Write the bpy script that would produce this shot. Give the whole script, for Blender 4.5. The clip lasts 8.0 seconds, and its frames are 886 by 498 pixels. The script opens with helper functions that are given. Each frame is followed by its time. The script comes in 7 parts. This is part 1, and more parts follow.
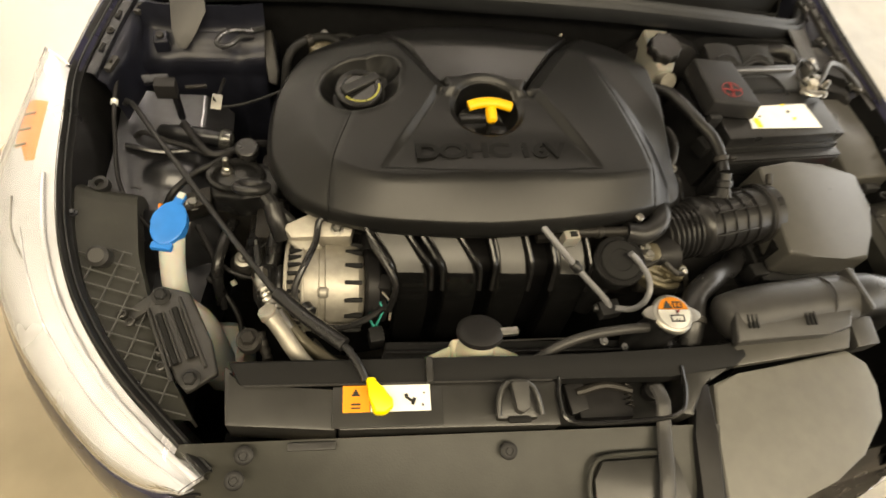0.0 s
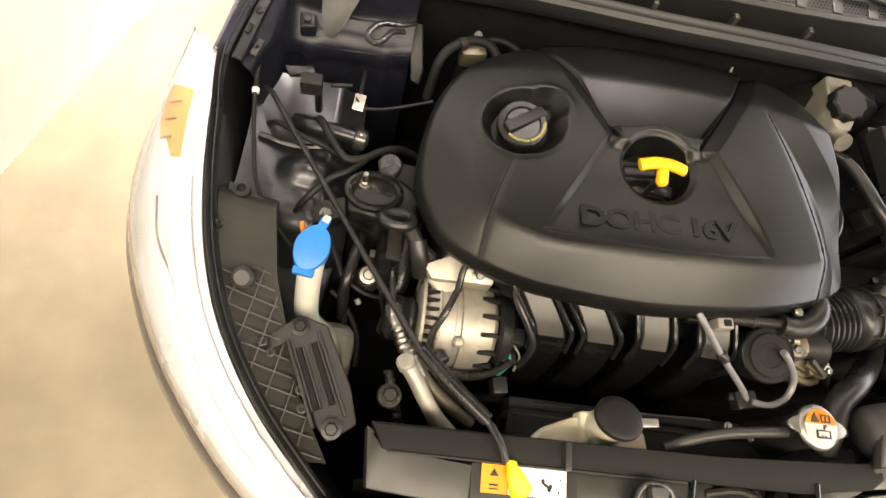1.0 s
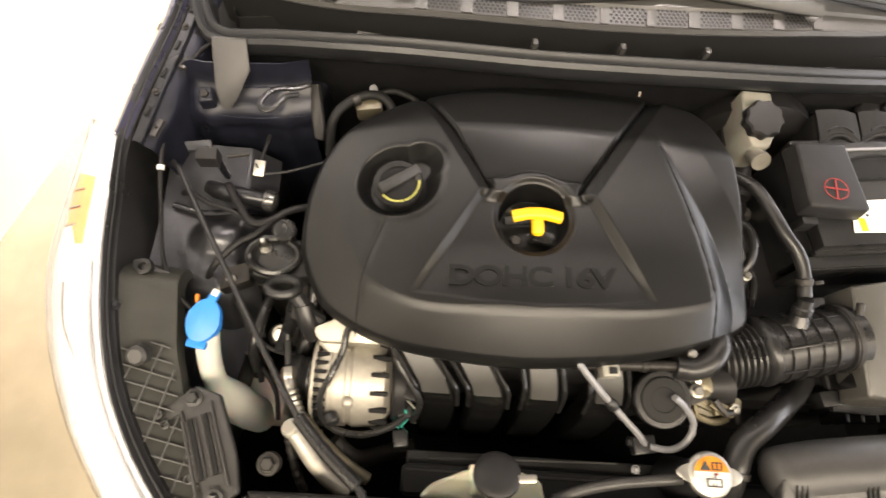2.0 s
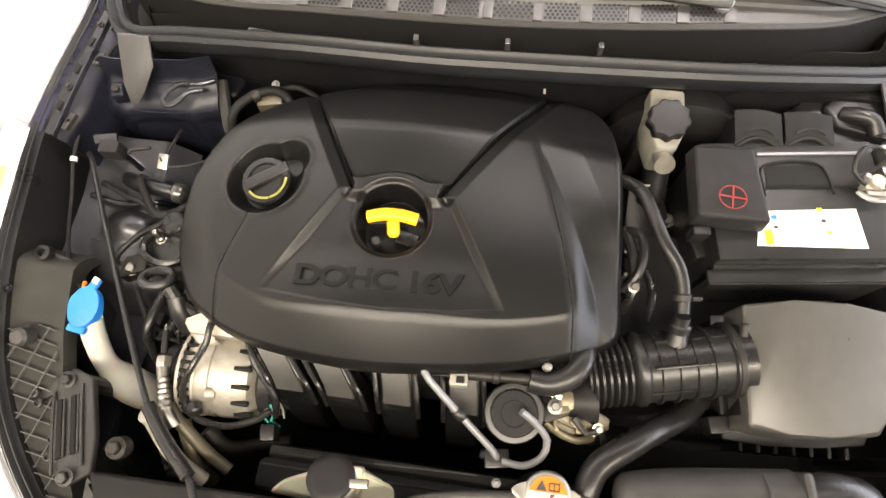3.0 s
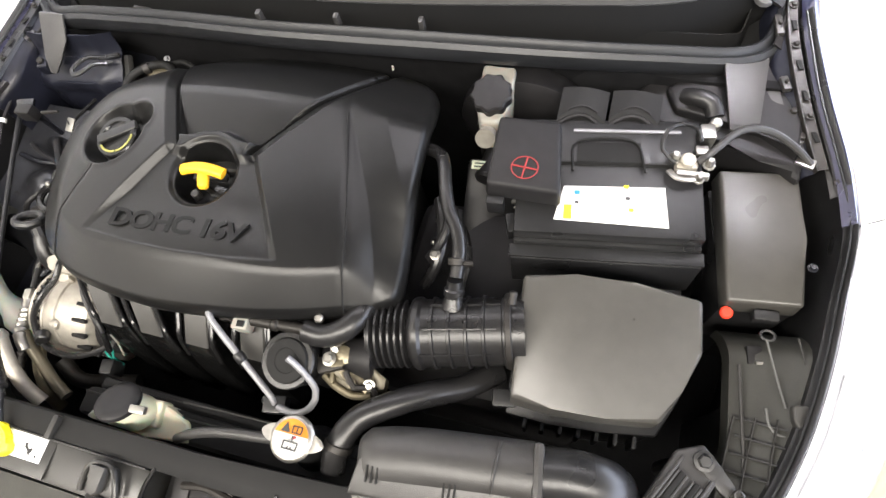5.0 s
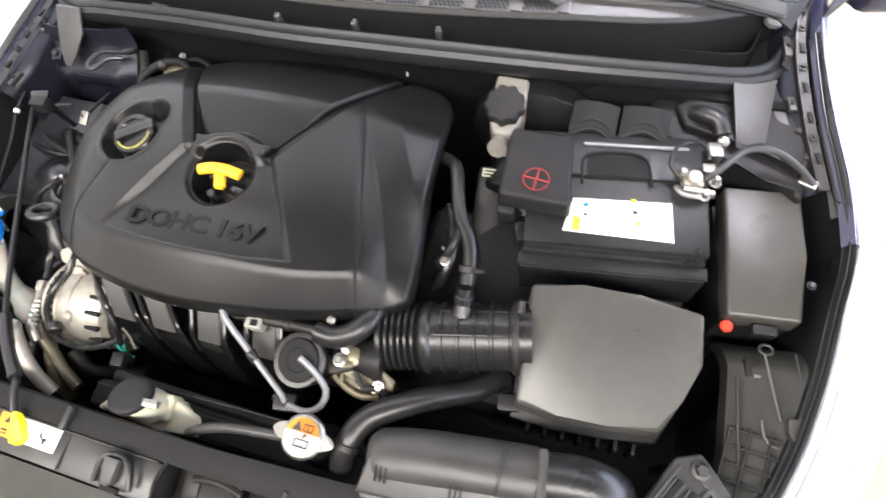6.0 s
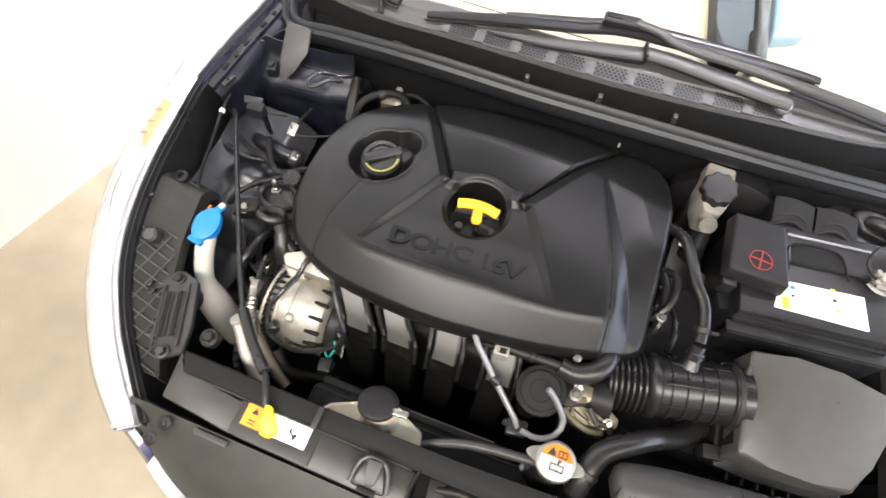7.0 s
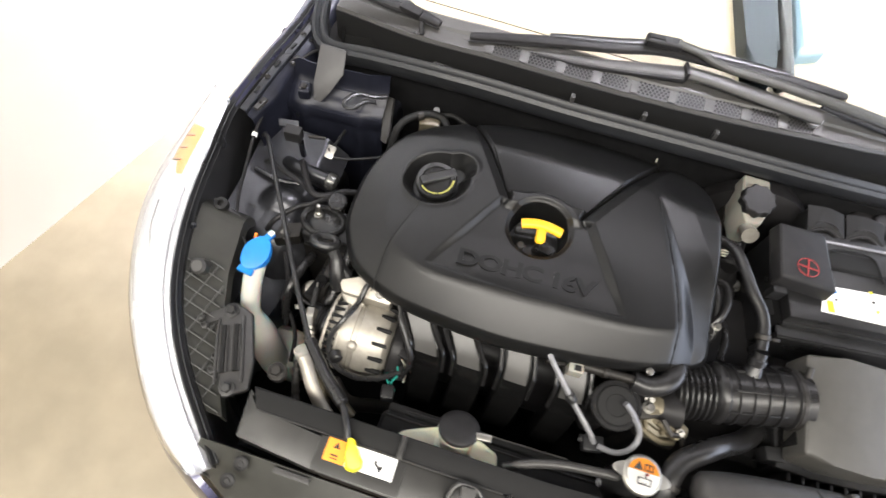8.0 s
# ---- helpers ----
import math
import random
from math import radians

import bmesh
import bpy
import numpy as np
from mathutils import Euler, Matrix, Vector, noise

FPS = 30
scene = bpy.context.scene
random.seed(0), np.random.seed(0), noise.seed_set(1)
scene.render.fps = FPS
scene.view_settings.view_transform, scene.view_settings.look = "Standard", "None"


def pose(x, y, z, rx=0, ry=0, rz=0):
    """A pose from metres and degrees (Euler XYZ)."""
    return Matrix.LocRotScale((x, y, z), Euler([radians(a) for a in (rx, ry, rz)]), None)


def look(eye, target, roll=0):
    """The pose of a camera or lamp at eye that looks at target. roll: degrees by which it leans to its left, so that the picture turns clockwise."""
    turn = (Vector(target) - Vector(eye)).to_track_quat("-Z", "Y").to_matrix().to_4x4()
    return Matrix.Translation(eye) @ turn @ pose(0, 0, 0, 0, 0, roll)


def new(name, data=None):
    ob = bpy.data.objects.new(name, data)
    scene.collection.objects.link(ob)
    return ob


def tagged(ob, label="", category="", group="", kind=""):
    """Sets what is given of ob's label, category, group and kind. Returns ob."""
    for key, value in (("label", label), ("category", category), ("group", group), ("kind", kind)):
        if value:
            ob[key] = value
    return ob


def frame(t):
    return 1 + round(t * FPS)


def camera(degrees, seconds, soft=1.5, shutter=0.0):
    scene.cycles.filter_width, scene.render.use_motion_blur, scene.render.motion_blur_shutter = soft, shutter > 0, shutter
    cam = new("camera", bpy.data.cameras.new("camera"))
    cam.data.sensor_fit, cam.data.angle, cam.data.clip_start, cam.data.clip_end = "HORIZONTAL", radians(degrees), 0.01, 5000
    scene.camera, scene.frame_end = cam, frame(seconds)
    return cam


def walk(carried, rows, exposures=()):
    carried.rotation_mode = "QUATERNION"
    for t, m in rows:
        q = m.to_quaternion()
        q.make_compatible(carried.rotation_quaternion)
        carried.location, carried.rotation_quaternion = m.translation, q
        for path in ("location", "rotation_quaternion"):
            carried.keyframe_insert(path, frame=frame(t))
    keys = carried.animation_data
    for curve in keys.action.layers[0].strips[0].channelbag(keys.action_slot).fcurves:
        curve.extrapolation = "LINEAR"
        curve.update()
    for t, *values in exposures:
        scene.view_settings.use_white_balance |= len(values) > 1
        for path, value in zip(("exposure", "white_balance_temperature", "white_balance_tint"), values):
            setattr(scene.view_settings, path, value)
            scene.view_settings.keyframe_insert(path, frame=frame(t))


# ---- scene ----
# seconds, x, y, z, yaw, pitch, roll
cam = camera(76.0, 8.0, soft=1.5, shutter=0.45)
ROWS = [
    (0, -0.1967, -0.5658, 1.4292, -18.59, -57.01, 16.85),
    (0.2, -0.1984, -0.5272, 1.4192, -18.27, -59.18, 17.09),
    (0.5, -0.2533, -0.4561, 1.4374, -20.01, -59.11, 19.31),
    (1, -0.3557, -0.3957, 1.4479, -19.60, -65.60, 26.90),
    (1.5, -0.2686, -0.3559, 1.4854, -17.28, -65.61, 19.80),
    (2, -0.1436, -0.3028, 1.5226, -6.29, -68.30, 10.39),
    (2.2, -0.0785, -0.3062, 1.5164, -3.78, -68.50, 7.11),
    (3.3, 0.1540, -0.2529, 1.5257, 18.41, -69.93, -8.91),
    (3.5, 0.1752, -0.2540, 1.5338, 21.47, -70.13, -10.86),
    (4, 0.3012, -0.2853, 1.5408, 22.05, -67.30, -8.87),
    (4.3, 0.3633, -0.2741, 1.5363, 28.84, -65.86, -15.46),
    (4.5, 0.4259, -0.2698, 1.5111, 32.18, -65.81, -19.04),
    (4.7, 0.4826, -0.2740, 1.4860, 32.42, -65.55, -19.68),
    (5.8, 0.4968, -0.2713, 1.4941, 32.51, -65.85, -18.26),
    (6, 0.4717, -0.2705, 1.5118, 31.71, -66.33, -17.05),
    (6.5, 0.2653, -0.3433, 1.5797, 21.18, -63.48, -2.08),
    (7, 0.0855, -0.4264, 1.6110, 17.63, -63.40, 4.26),
    (7.2, 0.0512, -0.4488, 1.6184, 15.02, -62.98, 7.38),
    (7.5, 0.0182, -0.4776, 1.6234, 12.11, -61.56, 11.32),
    (8, -0.0804, -0.4659, 1.6096, 7.42, -61.89, 11.07),
]
walk(cam, [(t, pose(x, y, z, 0, 0, yaw) @ pose(0, 0, 0, 90 + pitch, 0, 0) @ pose(0, 0, 0, 0, 0, roll)) for t, x, y, z, yaw, pitch, roll in ROWS],
     [(0.0, -0.25, 7850, 13), (0.5, 0.02, 7500, 16), (1.0, 0.18, 7250, 18), (2.0, 0.5, 7050, 19), (3.5, 0.69, 6620, 18), (4.5, 0.72, 6250, 18), (6.0, 0.72, 5900, 20), (7.0, 0.50, 6000, 19), (8.0, 0.36, 6000, 18)])

# ---- world and light ----
world = bpy.data.worlds.new("world")
scene.world = world
world.use_nodes = True
world.node_tree.nodes["Background"].inputs[0].default_value = (0.80, 0.90, 1.0, 1)
world.node_tree.nodes["Background"].inputs[1].default_value = 1.5


def area_lamp(name, eye, aim, w, d, power, color, spread=180):
    data = bpy.data.lights.new(name, "AREA")
    data.shape, data.size, data.size_y, data.energy, data.color = "RECTANGLE", w, d, power, color
    data.spread = radians(spread)
    lamp = new(name, data)
    lamp.matrix_basis = look(eye, aim)
    return lamp


# ceiling lamps, an added wall washer, and the daylight of the open doorway beside the car
area_lamp("overhead_light", (0.3, -1.65, 3.2), (0.3, -1.5, 0), 4.6, 0.8, 215, (0.985, 0.93, 0.75))
area_lamp("overhead_light", (0.3, 1.55, 3.2), (0.3, 1.5, 0), 4.2, 0.45, 32, (1.0, 0.95, 0.88))
# added washer with a narrow spread, only to brighten the left wall
area_lamp("overhead_light", (-0.72, 0.9, 3.2), (-1.32, 0.9, 0.6), 0.3, 5.0, 80, (1.0, 0.98, 0.95), 44)
area_lamp("doorway_daylight", (2.62, 0.9, 0.80), (0.0, 0.9, 0.80), 4.8, 2.0, 118, (0.86, 0.93, 1.0))


# ---- materials ----
def material(name, color, rough=0.5, metal=0.0, vary=0.15, scale=60.0, bump=0.0, bump_scale=600.0, coat=0.0,
             rough_vary=0.1, sheen_rough=0.1, transmission=0.0, ior=1.45, alpha=1.0, sss=0.0, spec=0.5):
    m = bpy.data.materials.new(name)
    m.use_nodes = True
    nt = m.node_tree
    b = nt.nodes["Principled BSDF"]
    tc = nt.nodes.new("ShaderNodeTexCoord")
    big = nt.nodes.new("ShaderNodeTexNoise")
    big.inputs["Scale"].default_value, big.inputs["Detail"].default_value = scale * 0.15, 3
    fine = nt.nodes.new("ShaderNodeTexNoise")
    fine.inputs["Scale"].default_value, fine.inputs["Detail"].default_value = scale, 5
    add = nt.nodes.new("ShaderNodeMath")
    add.operation = "ADD"
    nt.links.new(tc.outputs["Object"], big.inputs["Vector"])
    nt.links.new(tc.outputs["Object"], fine.inputs["Vector"])
    nt.links.new(big.outputs["Fac"], add.inputs[0])
    nt.links.new(fine.outputs["Fac"], add.inputs[1])
    ramp = nt.nodes.new("ShaderNodeMapRange")
    ramp.inputs["From Min"].default_value, ramp.inputs["From Max"].default_value = 0.7, 1.3
    ramp.inputs["To Min"].default_value, ramp.inputs["To Max"].default_value = 1 - vary, 1 + vary
    nt.links.new(add.outputs[0], ramp.inputs["Value"])
    mul = nt.nodes.new("ShaderNodeVectorMath")
    mul.operation = "SCALE"
    mul.inputs[0].default_value = color
    nt.links.new(ramp.outputs[0], mul.inputs["Scale"])
    nt.links.new(mul.outputs[0], b.inputs["Base Color"])
    rr = nt.nodes.new("ShaderNodeMapRange")
    rr.inputs["From Min"].default_value, rr.inputs["From Max"].default_value = 0.3, 0.7
    rr.inputs["To Min"].default_value = max(0.0, rough - rough_vary * 0.5)
    rr.inputs["To Max"].default_value = min(1.0, rough + rough_vary * 0.5)
    nt.links.new(big.outputs["Fac"], rr.inputs["Value"])
    nt.links.new(rr.outputs[0], b.inputs["Roughness"])
    b.inputs["Metallic"].default_value = metal
    b.inputs["Coat Weight"].default_value = coat
    b.inputs["Coat Roughness"].default_value = sheen_rough
    b.inputs["Transmission Weight"].default_value = transmission
    b.inputs["IOR"].default_value = ior
    b.inputs["Alpha"].default_value = alpha
    b.inputs["Specular IOR Level"].default_value = spec
    b.inputs["Subsurface Weight"].default_value = sss
    b.inputs["Subsurface Scale"].default_value = 0.01
    if bump:
        grain = nt.nodes.new("ShaderNodeTexNoise")
        grain.inputs["Scale"].default_value, grain.inputs["Detail"].default_value = bump_scale, 2
        bp = nt.nodes.new("ShaderNodeBump")
        bp.inputs["Strength"].default_value, bp.inputs["Distance"].default_value = bump, 0.001
        nt.links.new(tc.outputs["Object"], grain.inputs["Vector"])
        nt.links.new(grain.outputs["Fac"], bp.inputs["Height"])
        nt.links.new(bp.outputs[0], b.inputs["Normal"])
    return m


COVER = material("satin_black_cover_plastic", (0.0060, 0.0060, 0.0060), 0.33, vary=0.12, scale=90, rough_vary=0.04, bump=0.14, bump_scale=900, spec=0.42)
PLASTIC = material("black_moulded_plastic", (0.014, 0.014, 0.0145), 0.34, vary=0.25, scale=50, bump=0.2, bump_scale=700, rough_vary=0.2)
GLOSSY = material("glossy_black_plastic", (0.010, 0.0098, 0.010), 0.21, vary=0.2, scale=40, rough_vary=0.12)
GREYP = material("dark_grey_grained_plastic", (0.032, 0.031, 0.030), 0.40, vary=0.15, scale=60, bump=0.25, bump_scale=800)
SHIELD = material("dull_shield_plastic", (0.036, 0.036, 0.032), 0.45, vary=0.2, scale=30, spec=0.3, bump=0.15, bump_scale=500)
PADP = material("black_panel_plastic", (0.024, 0.0235, 0.022), 0.36, vary=0.2, scale=40, bump=0.12, bump_scale=700, rough_vary=0.15)
RIBGREY = material("pale_rib_edges", (0.085, 0.085, 0.082), 0.45, vary=0.1, scale=60)
LIDP = material("matt_grey_lid_plastic", (0.056, 0.054, 0.049), 0.31, vary=0.10, scale=60, bump=0.12, bump_scale=700)
GUIDEP = material("matt_grey_guide_plastic", (0.115, 0.112, 0.100), 0.45, vary=0.12, scale=50, bump=0.12, bump_scale=700)
RUBBER = material("black_rubber", (0.012, 0.0117, 0.012), 0.29, vary=0.3, scale=70, rough_vary=0.2, bump=0.1, bump_scale=500)
SEAL = material("weatherstrip_rubber", (0.014, 0.0147, 0.0158), 0.40, vary=0.15, scale=50, spec=0.4)
PAINT = material("dark_violet_blue_metallic_paint", (0.034, 0.034, 0.068), 0.30, metal=0.7, vary=0.04, scale=260, coat=1.0, sheen_rough=0.05)
SHEET = material("painted_black_sheet_metal", (0.009, 0.0095, 0.0125), 0.26, vary=0.25, scale=30, coat=0.2, sheen_rough=0.2)
TOWERPAINT = material("glossy_black_body_paint", (0.011, 0.012, 0.019), 0.40, metal=0.1, vary=0.4, scale=30, coat=0.1, sheen_rough=0.2, rough_vary=0.25, spec=0.3)
PRESSED = material("pressed_black_painted_steel", (0.048, 0.049, 0.054), 0.38, metal=0.75, vary=0.3, scale=30, coat=0.3, sheen_rough=0.15, rough_vary=0.2)
ALLOY = material("cast_aluminium", (0.40, 0.375, 0.325), 0.50, metal=0.65, vary=0.18, scale=70, bump=0.25, bump_scale=350, rough_vary=0.2)
STEEL = material("zinc_plated_steel", (0.33, 0.32, 0.295), 0.36, metal=1.0, vary=0.15, scale=80)
CHROME = material("polished_chrome", (0.85, 0.85, 0.85), 0.08, metal=1.0, vary=0.05)
PIPE = material("grey_coated_steel_pipe", (0.20, 0.20, 0.21), 0.42, metal=0.3, vary=0.12, scale=60)
BRASS = material("dull_golden_cast_metal", (0.20, 0.175, 0.12), 0.42, metal=0.7, vary=0.3, scale=60, bump=0.2, bump_scale=300)
DARKMETAL = material("oily_dark_cast_iron", (0.022, 0.020, 0.018), 0.5, metal=0.4, vary=0.4, scale=50, bump=0.3, bump_scale=200)
MILKY = material("milky_white_plastic", (0.56, 0.56, 0.51), 0.38, vary=0.06, scale=30, sss=0.3)
YELLOWED = material("yellowed_translucent_plastic", (0.62, 0.60, 0.46), 0.42, vary=0.10, scale=25, sss=0.25)
BLUE = material("bright_blue_plastic", (0.012, 0.19, 0.62), 0.38, vary=0.08, scale=60)
YELLOW = material("yellow_plastic", (0.85, 0.46, 0.012), 0.40, vary=0.06, scale=60)
HIVIS = material("lemon_yellow_plastic", (0.90, 0.74, 0.01), 0.42, vary=0.06, scale=60)
ORANGE = material("orange_label_ink", (0.85, 0.30, 0.02), 0.45, vary=0.05)
AMBERTUBE = material("orange_tube", (0.80, 0.22, 0.02), 0.4, vary=0.05)
WHITE = material("white_label_paper", (0.82, 0.82, 0.79), 0.40, vary=0.04)
INK = material("black_label_ink", (0.02, 0.02, 0.02), 0.5, vary=0.05)
REDINK = material("red_ink", (0.28, 0.022, 0.022), 0.45, vary=0.1)
RED = material("red_plastic_tab", (0.80, 0.05, 0.02), 0.4, vary=0.05)
TEAL = material("green_wire", (0.03, 0.30, 0.24), 0.4, vary=0.05)
PALEINK = material("pale_yellow_ink", (0.36, 0.34, 0.08), 0.5, vary=0.05)
CAPLET = material("matt_soot_black", (0.012, 0.012, 0.012), 0.6, vary=0.05, spec=0.15)
DULLBLACK = material("dull_black_coating", (0.0135, 0.013, 0.0135), 0.48, vary=0.3, scale=40, spec=0.25, rough_vary=0.2)
LETTER = material("dark_moulded_letters", (0.007, 0.007, 0.007), 0.32, vary=0.05, spec=0.22)
LAMPWHITE = material("silvered_lamp_reflector", (0.64, 0.64, 0.67), 0.22, metal=0.6, vary=0.14, scale=34, rough_vary=0.25)
AMBER = material("amber_reflector", (0.60, 0.20, 0.06), 0.22, vary=0.15, scale=160, coat=0.8)
LENS = material("clear_lamp_lens", (0.95, 0.96, 0.97), 0.03, vary=0.0, transmission=1.0, ior=1.4, rough_vary=0.0)
GLASS = material("windscreen_glass", (0.90, 0.95, 0.94), 0.01, vary=0.0, transmission=1.0, ior=1.45, rough_vary=0.0)
VENTP = material("grey_vent_plastic", (0.044, 0.043, 0.041), 0.45, vary=0.10, scale=60, bump=0.2, bump_scale=800)
APRON = material("grey_primed_sheet_metal", (0.13, 0.13, 0.125), 0.28, metal=0.7, vary=0.25, scale=30, coat=0.3, sheen_rough=0.2)
OLIVE = material("dull_olive_coated_pipe", (0.10, 0.088, 0.060), 0.42, metal=0.3, vary=0.25, scale=40)
# one manifold plastic twice: shaded tone for the runners, lit tone for their tops
RUNNERSHADE = material("gloss_black_shaded_runner", (0.0045, 0.0045, 0.0045), 0.20, vary=0.2, scale=40, spec=0.35, rough_vary=0.1)
RUNNERLIT = material("satin_black_lit_runner_top", (0.036, 0.035, 0.033), 0.36, vary=0.2, scale=40, rough_vary=0.08)
# slate tones for the windscreen's reflection, built as solid bars
SLATE = material("dark_reflection_slate", (0.012, 0.016, 0.019), 0.5, vary=0.1, scale=20)
SLATEBLUE = material("blue_grey_reflection", (0.17, 0.24, 0.29), 0.45, vary=0.1, scale=20)
DULLWHITE = material("aged_white_plastic", (0.26, 0.25, 0.22), 0.42, vary=0.12, scale=40, sss=0.15)
# near-black for the depths of the bay, their shade put into the colour
DEEPSHADE = material("deep_bay_shade_black", (0.008, 0.008, 0.0085), 0.9, vary=0.3, scale=60, spec=0.08, bump=0.3, bump_scale=400)
DASH = material("cream_dashboard", (0.27, 0.225, 0.16), 0.7, vary=0.1, scale=20)
WALL = material("white_wall_paint", (0.80, 0.79, 0.76), 0.7, vary=0.03, scale=4, bump=0.05, bump_scale=120)
CONCRETE = material("tan_sealed_concrete", (0.31, 0.265, 0.19), 0.45, vary=0.16, scale=9, bump=0.05, bump_scale=60, rough_vary=0.3)
# dark tones for unseen room sides, chosen to dim reflections on the car
DARKWALL = material("reflection_dimming_wall", (0.05, 0.05, 0.052), 0.7, vary=0.06, scale=4)
CEIL = material("reflection_dimming_ceiling", (0.10, 0.10, 0.098), 0.8, vary=0.05, scale=4)


# ---- mesh helpers ----
HOME = {}


def thing(name, loc, label, category, group="", kind=""):
    ob = new(name)
    ob.empty_display_size = 0.02
    ob.location = loc
    HOME[ob] = Vector(loc)
    return tagged(ob, label, category, group, kind)


def part(name, bm, mat, parent=None, label="", smooth=True, crease=0.6):
    me = bpy.data.meshes.new(name)
    bmesh.ops.recalc_face_normals(bm, faces=bm.faces[:])
    if smooth:
        for f in bm.faces:
            f.smooth = True
        for e in bm.edges:
            if len(e.link_faces) == 2 and e.calc_face_angle(0) > crease:
                e.smooth = False
    bm.to_mesh(me)
    bm.free()
    me.materials.append(mat)
    ob = new(name, me)
    if parent is not None:
        ob.parent = parent
        if parent in HOME:
            ob.matrix_parent_inverse = Matrix.Translation(-HOME[parent])
    if label:
        ob["label"] = label
    return ob


def B():
    return bmesh.new()


def rounded(bm, geom_edges, w, seg=2):
    bmesh.ops.bevel(bm, geom=geom_edges, offset=w, segments=seg, profile=0.6, affect="EDGES", clamp_overlap=True)


def box(c, s, rz=0.0, bevel=0.003, rx=0.0, ry=0.0, bm=None, seg=2):
    one = B()
    bmesh.ops.create_cube(one, size=1.0)
    bmesh.ops.scale(one, vec=s, verts=one.verts)
    if bevel:
        rounded(one, one.edges[:], bevel, seg)
    bmesh.ops.transform(one, matrix=pose(*c, rx, ry, rz), verts=one.verts)
    return join(bm, one)


def join(bm, one):
    if bm is None:
        return one
    me = bpy.data.meshes.new("joined")
    one.to_mesh(me)
    one.free()
    bm.from_mesh(me)
    bpy.data.meshes.remove(me)
    return bm


def axis_matrix(a, b):
    a, b = Vector(a), Vector(b)
    return Matrix.Translation(a) @ (b - a).to_track_quat("Z", "Y").to_matrix().to_4x4(), (b - a).length


def lathe(a, b, profile, seg=32, bm=None, lobes=0, depth=0.0):
    """Turns a profile of (way along a to b in metres, radius) round the line from a to b."""
    one = B()
    m, _ = axis_matrix(a, b)
    rings = []
    for h, r in profile:
        ring = []
        for i in range(seg):
            t = 2 * math.pi * i / seg
            q = r * (1 + depth * math.cos(lobes * t)) if lobes and r > 0.001 else r
            ring.append(one.verts.new(m @ Vector((q * math.cos(t), q * math.sin(t), h))))
        rings.append(ring)
    for r0, r1 in zip(rings, rings[1:]):
        for i in range(seg):
            one.faces.new((r0[i], r0[(i + 1) % seg], r1[(i + 1) % seg], r1[i]))
    one.faces.new(list(reversed(rings[0])))
    one.faces.new(rings[-1])
    return join(bm, one)


def rod(a, b, r, seg=16, bm=None, bevel=0.0):
    n = (Vector(b) - Vector(a)).length
    w = bevel or min(r * 0.2, n * 0.2)
    return lathe(a, b, [(0, r - w), (w, r), (n - w, r), (n, r - w)], seg, bm)


def smooth_path(points, step=0.008):
    p = [Vector(q) for q in points]
    p = [p[0] * 2 - p[1]] + p + [p[-1] * 2 - p[-2]]
    out = []
    for i in range(1, len(p) - 2):
        a, b, c, d = p[i - 1:i + 3]
        n = max(2, int((c - b).length / step))
        for k in range(n):
            t = k / n
            out.append(0.5 * (2 * b + (c - a) * t + (2 * a - 5 * b + 4 * c - d) * t * t + (3 * b - a - 3 * c + d) * t ** 3))
    out.append(p[-2])
    return out


def tube(points, r, seg=12, bm=None, step=0.008, flat=1.0, ribs=None, cap=True):
    """A tube along a smooth path. r: a radius, or a function of the way along (0 to 1)."""
    path = smooth_path(points, step) if len(points) > 2 else [Vector(points[0]).lerp(Vector(points[1]), k / 6) for k in range(7)]
    one = B()
    up = Vector((0, 0, 1))
    rings = []
    for i, q in enumerate(path):
        d = (path[min(i + 1, len(path) - 1)] - path[max(i - 1, 0)]).normalized()
        if i == 0:
            x = d.cross(up)
            x = x.normalized() if x.length > 0.1 else d.orthogonal().normalized()
        else:
            x = (x - d * x.dot(d)).normalized()
        y = d.cross(x)
        rr = r(i / (len(path) - 1)) if callable(r) else r
        rings.append([one.verts.new(q + rr * (math.cos(2 * math.pi * k / seg) * x + flat * math.sin(2 * math.pi * k / seg) * y)) for k in range(seg)])
    for r0, r1 in zip(rings, rings[1:]):
        for i in range(seg):
            one.faces.new((r0[i], r0[(i + 1) % seg], r1[(i + 1) % seg], r1[i]))
    if cap:
        one.faces.new(list(reversed(rings[0])))
        one.faces.new(rings[-1])
    return join(bm, one)


def prism(top, depth, bevel=0.003, bm=None, shrink=1.0, seg=2, down=(0, 0, -1)):
    """A solid from a polygon of 3D points, drawn out downwards by depth."""
    one = B()
    c = sum((Vector(p) for p in top), Vector()) / len(top)
    a = [one.verts.new(p) for p in top]
    b = [one.verts.new(c + (Vector(p) - c) * shrink + Vector(down) * depth) for p in top]
    n = len(top)
    f = [one.faces.new(a), one.faces.new(list(reversed(b)))]
    for i in range(n):
        one.faces.new((a[i], b[i], b[(i + 1) % n], a[(i + 1) % n]))
    if bevel:
        rounded(one, one.edges[:], bevel, seg)
    return join(bm, one)


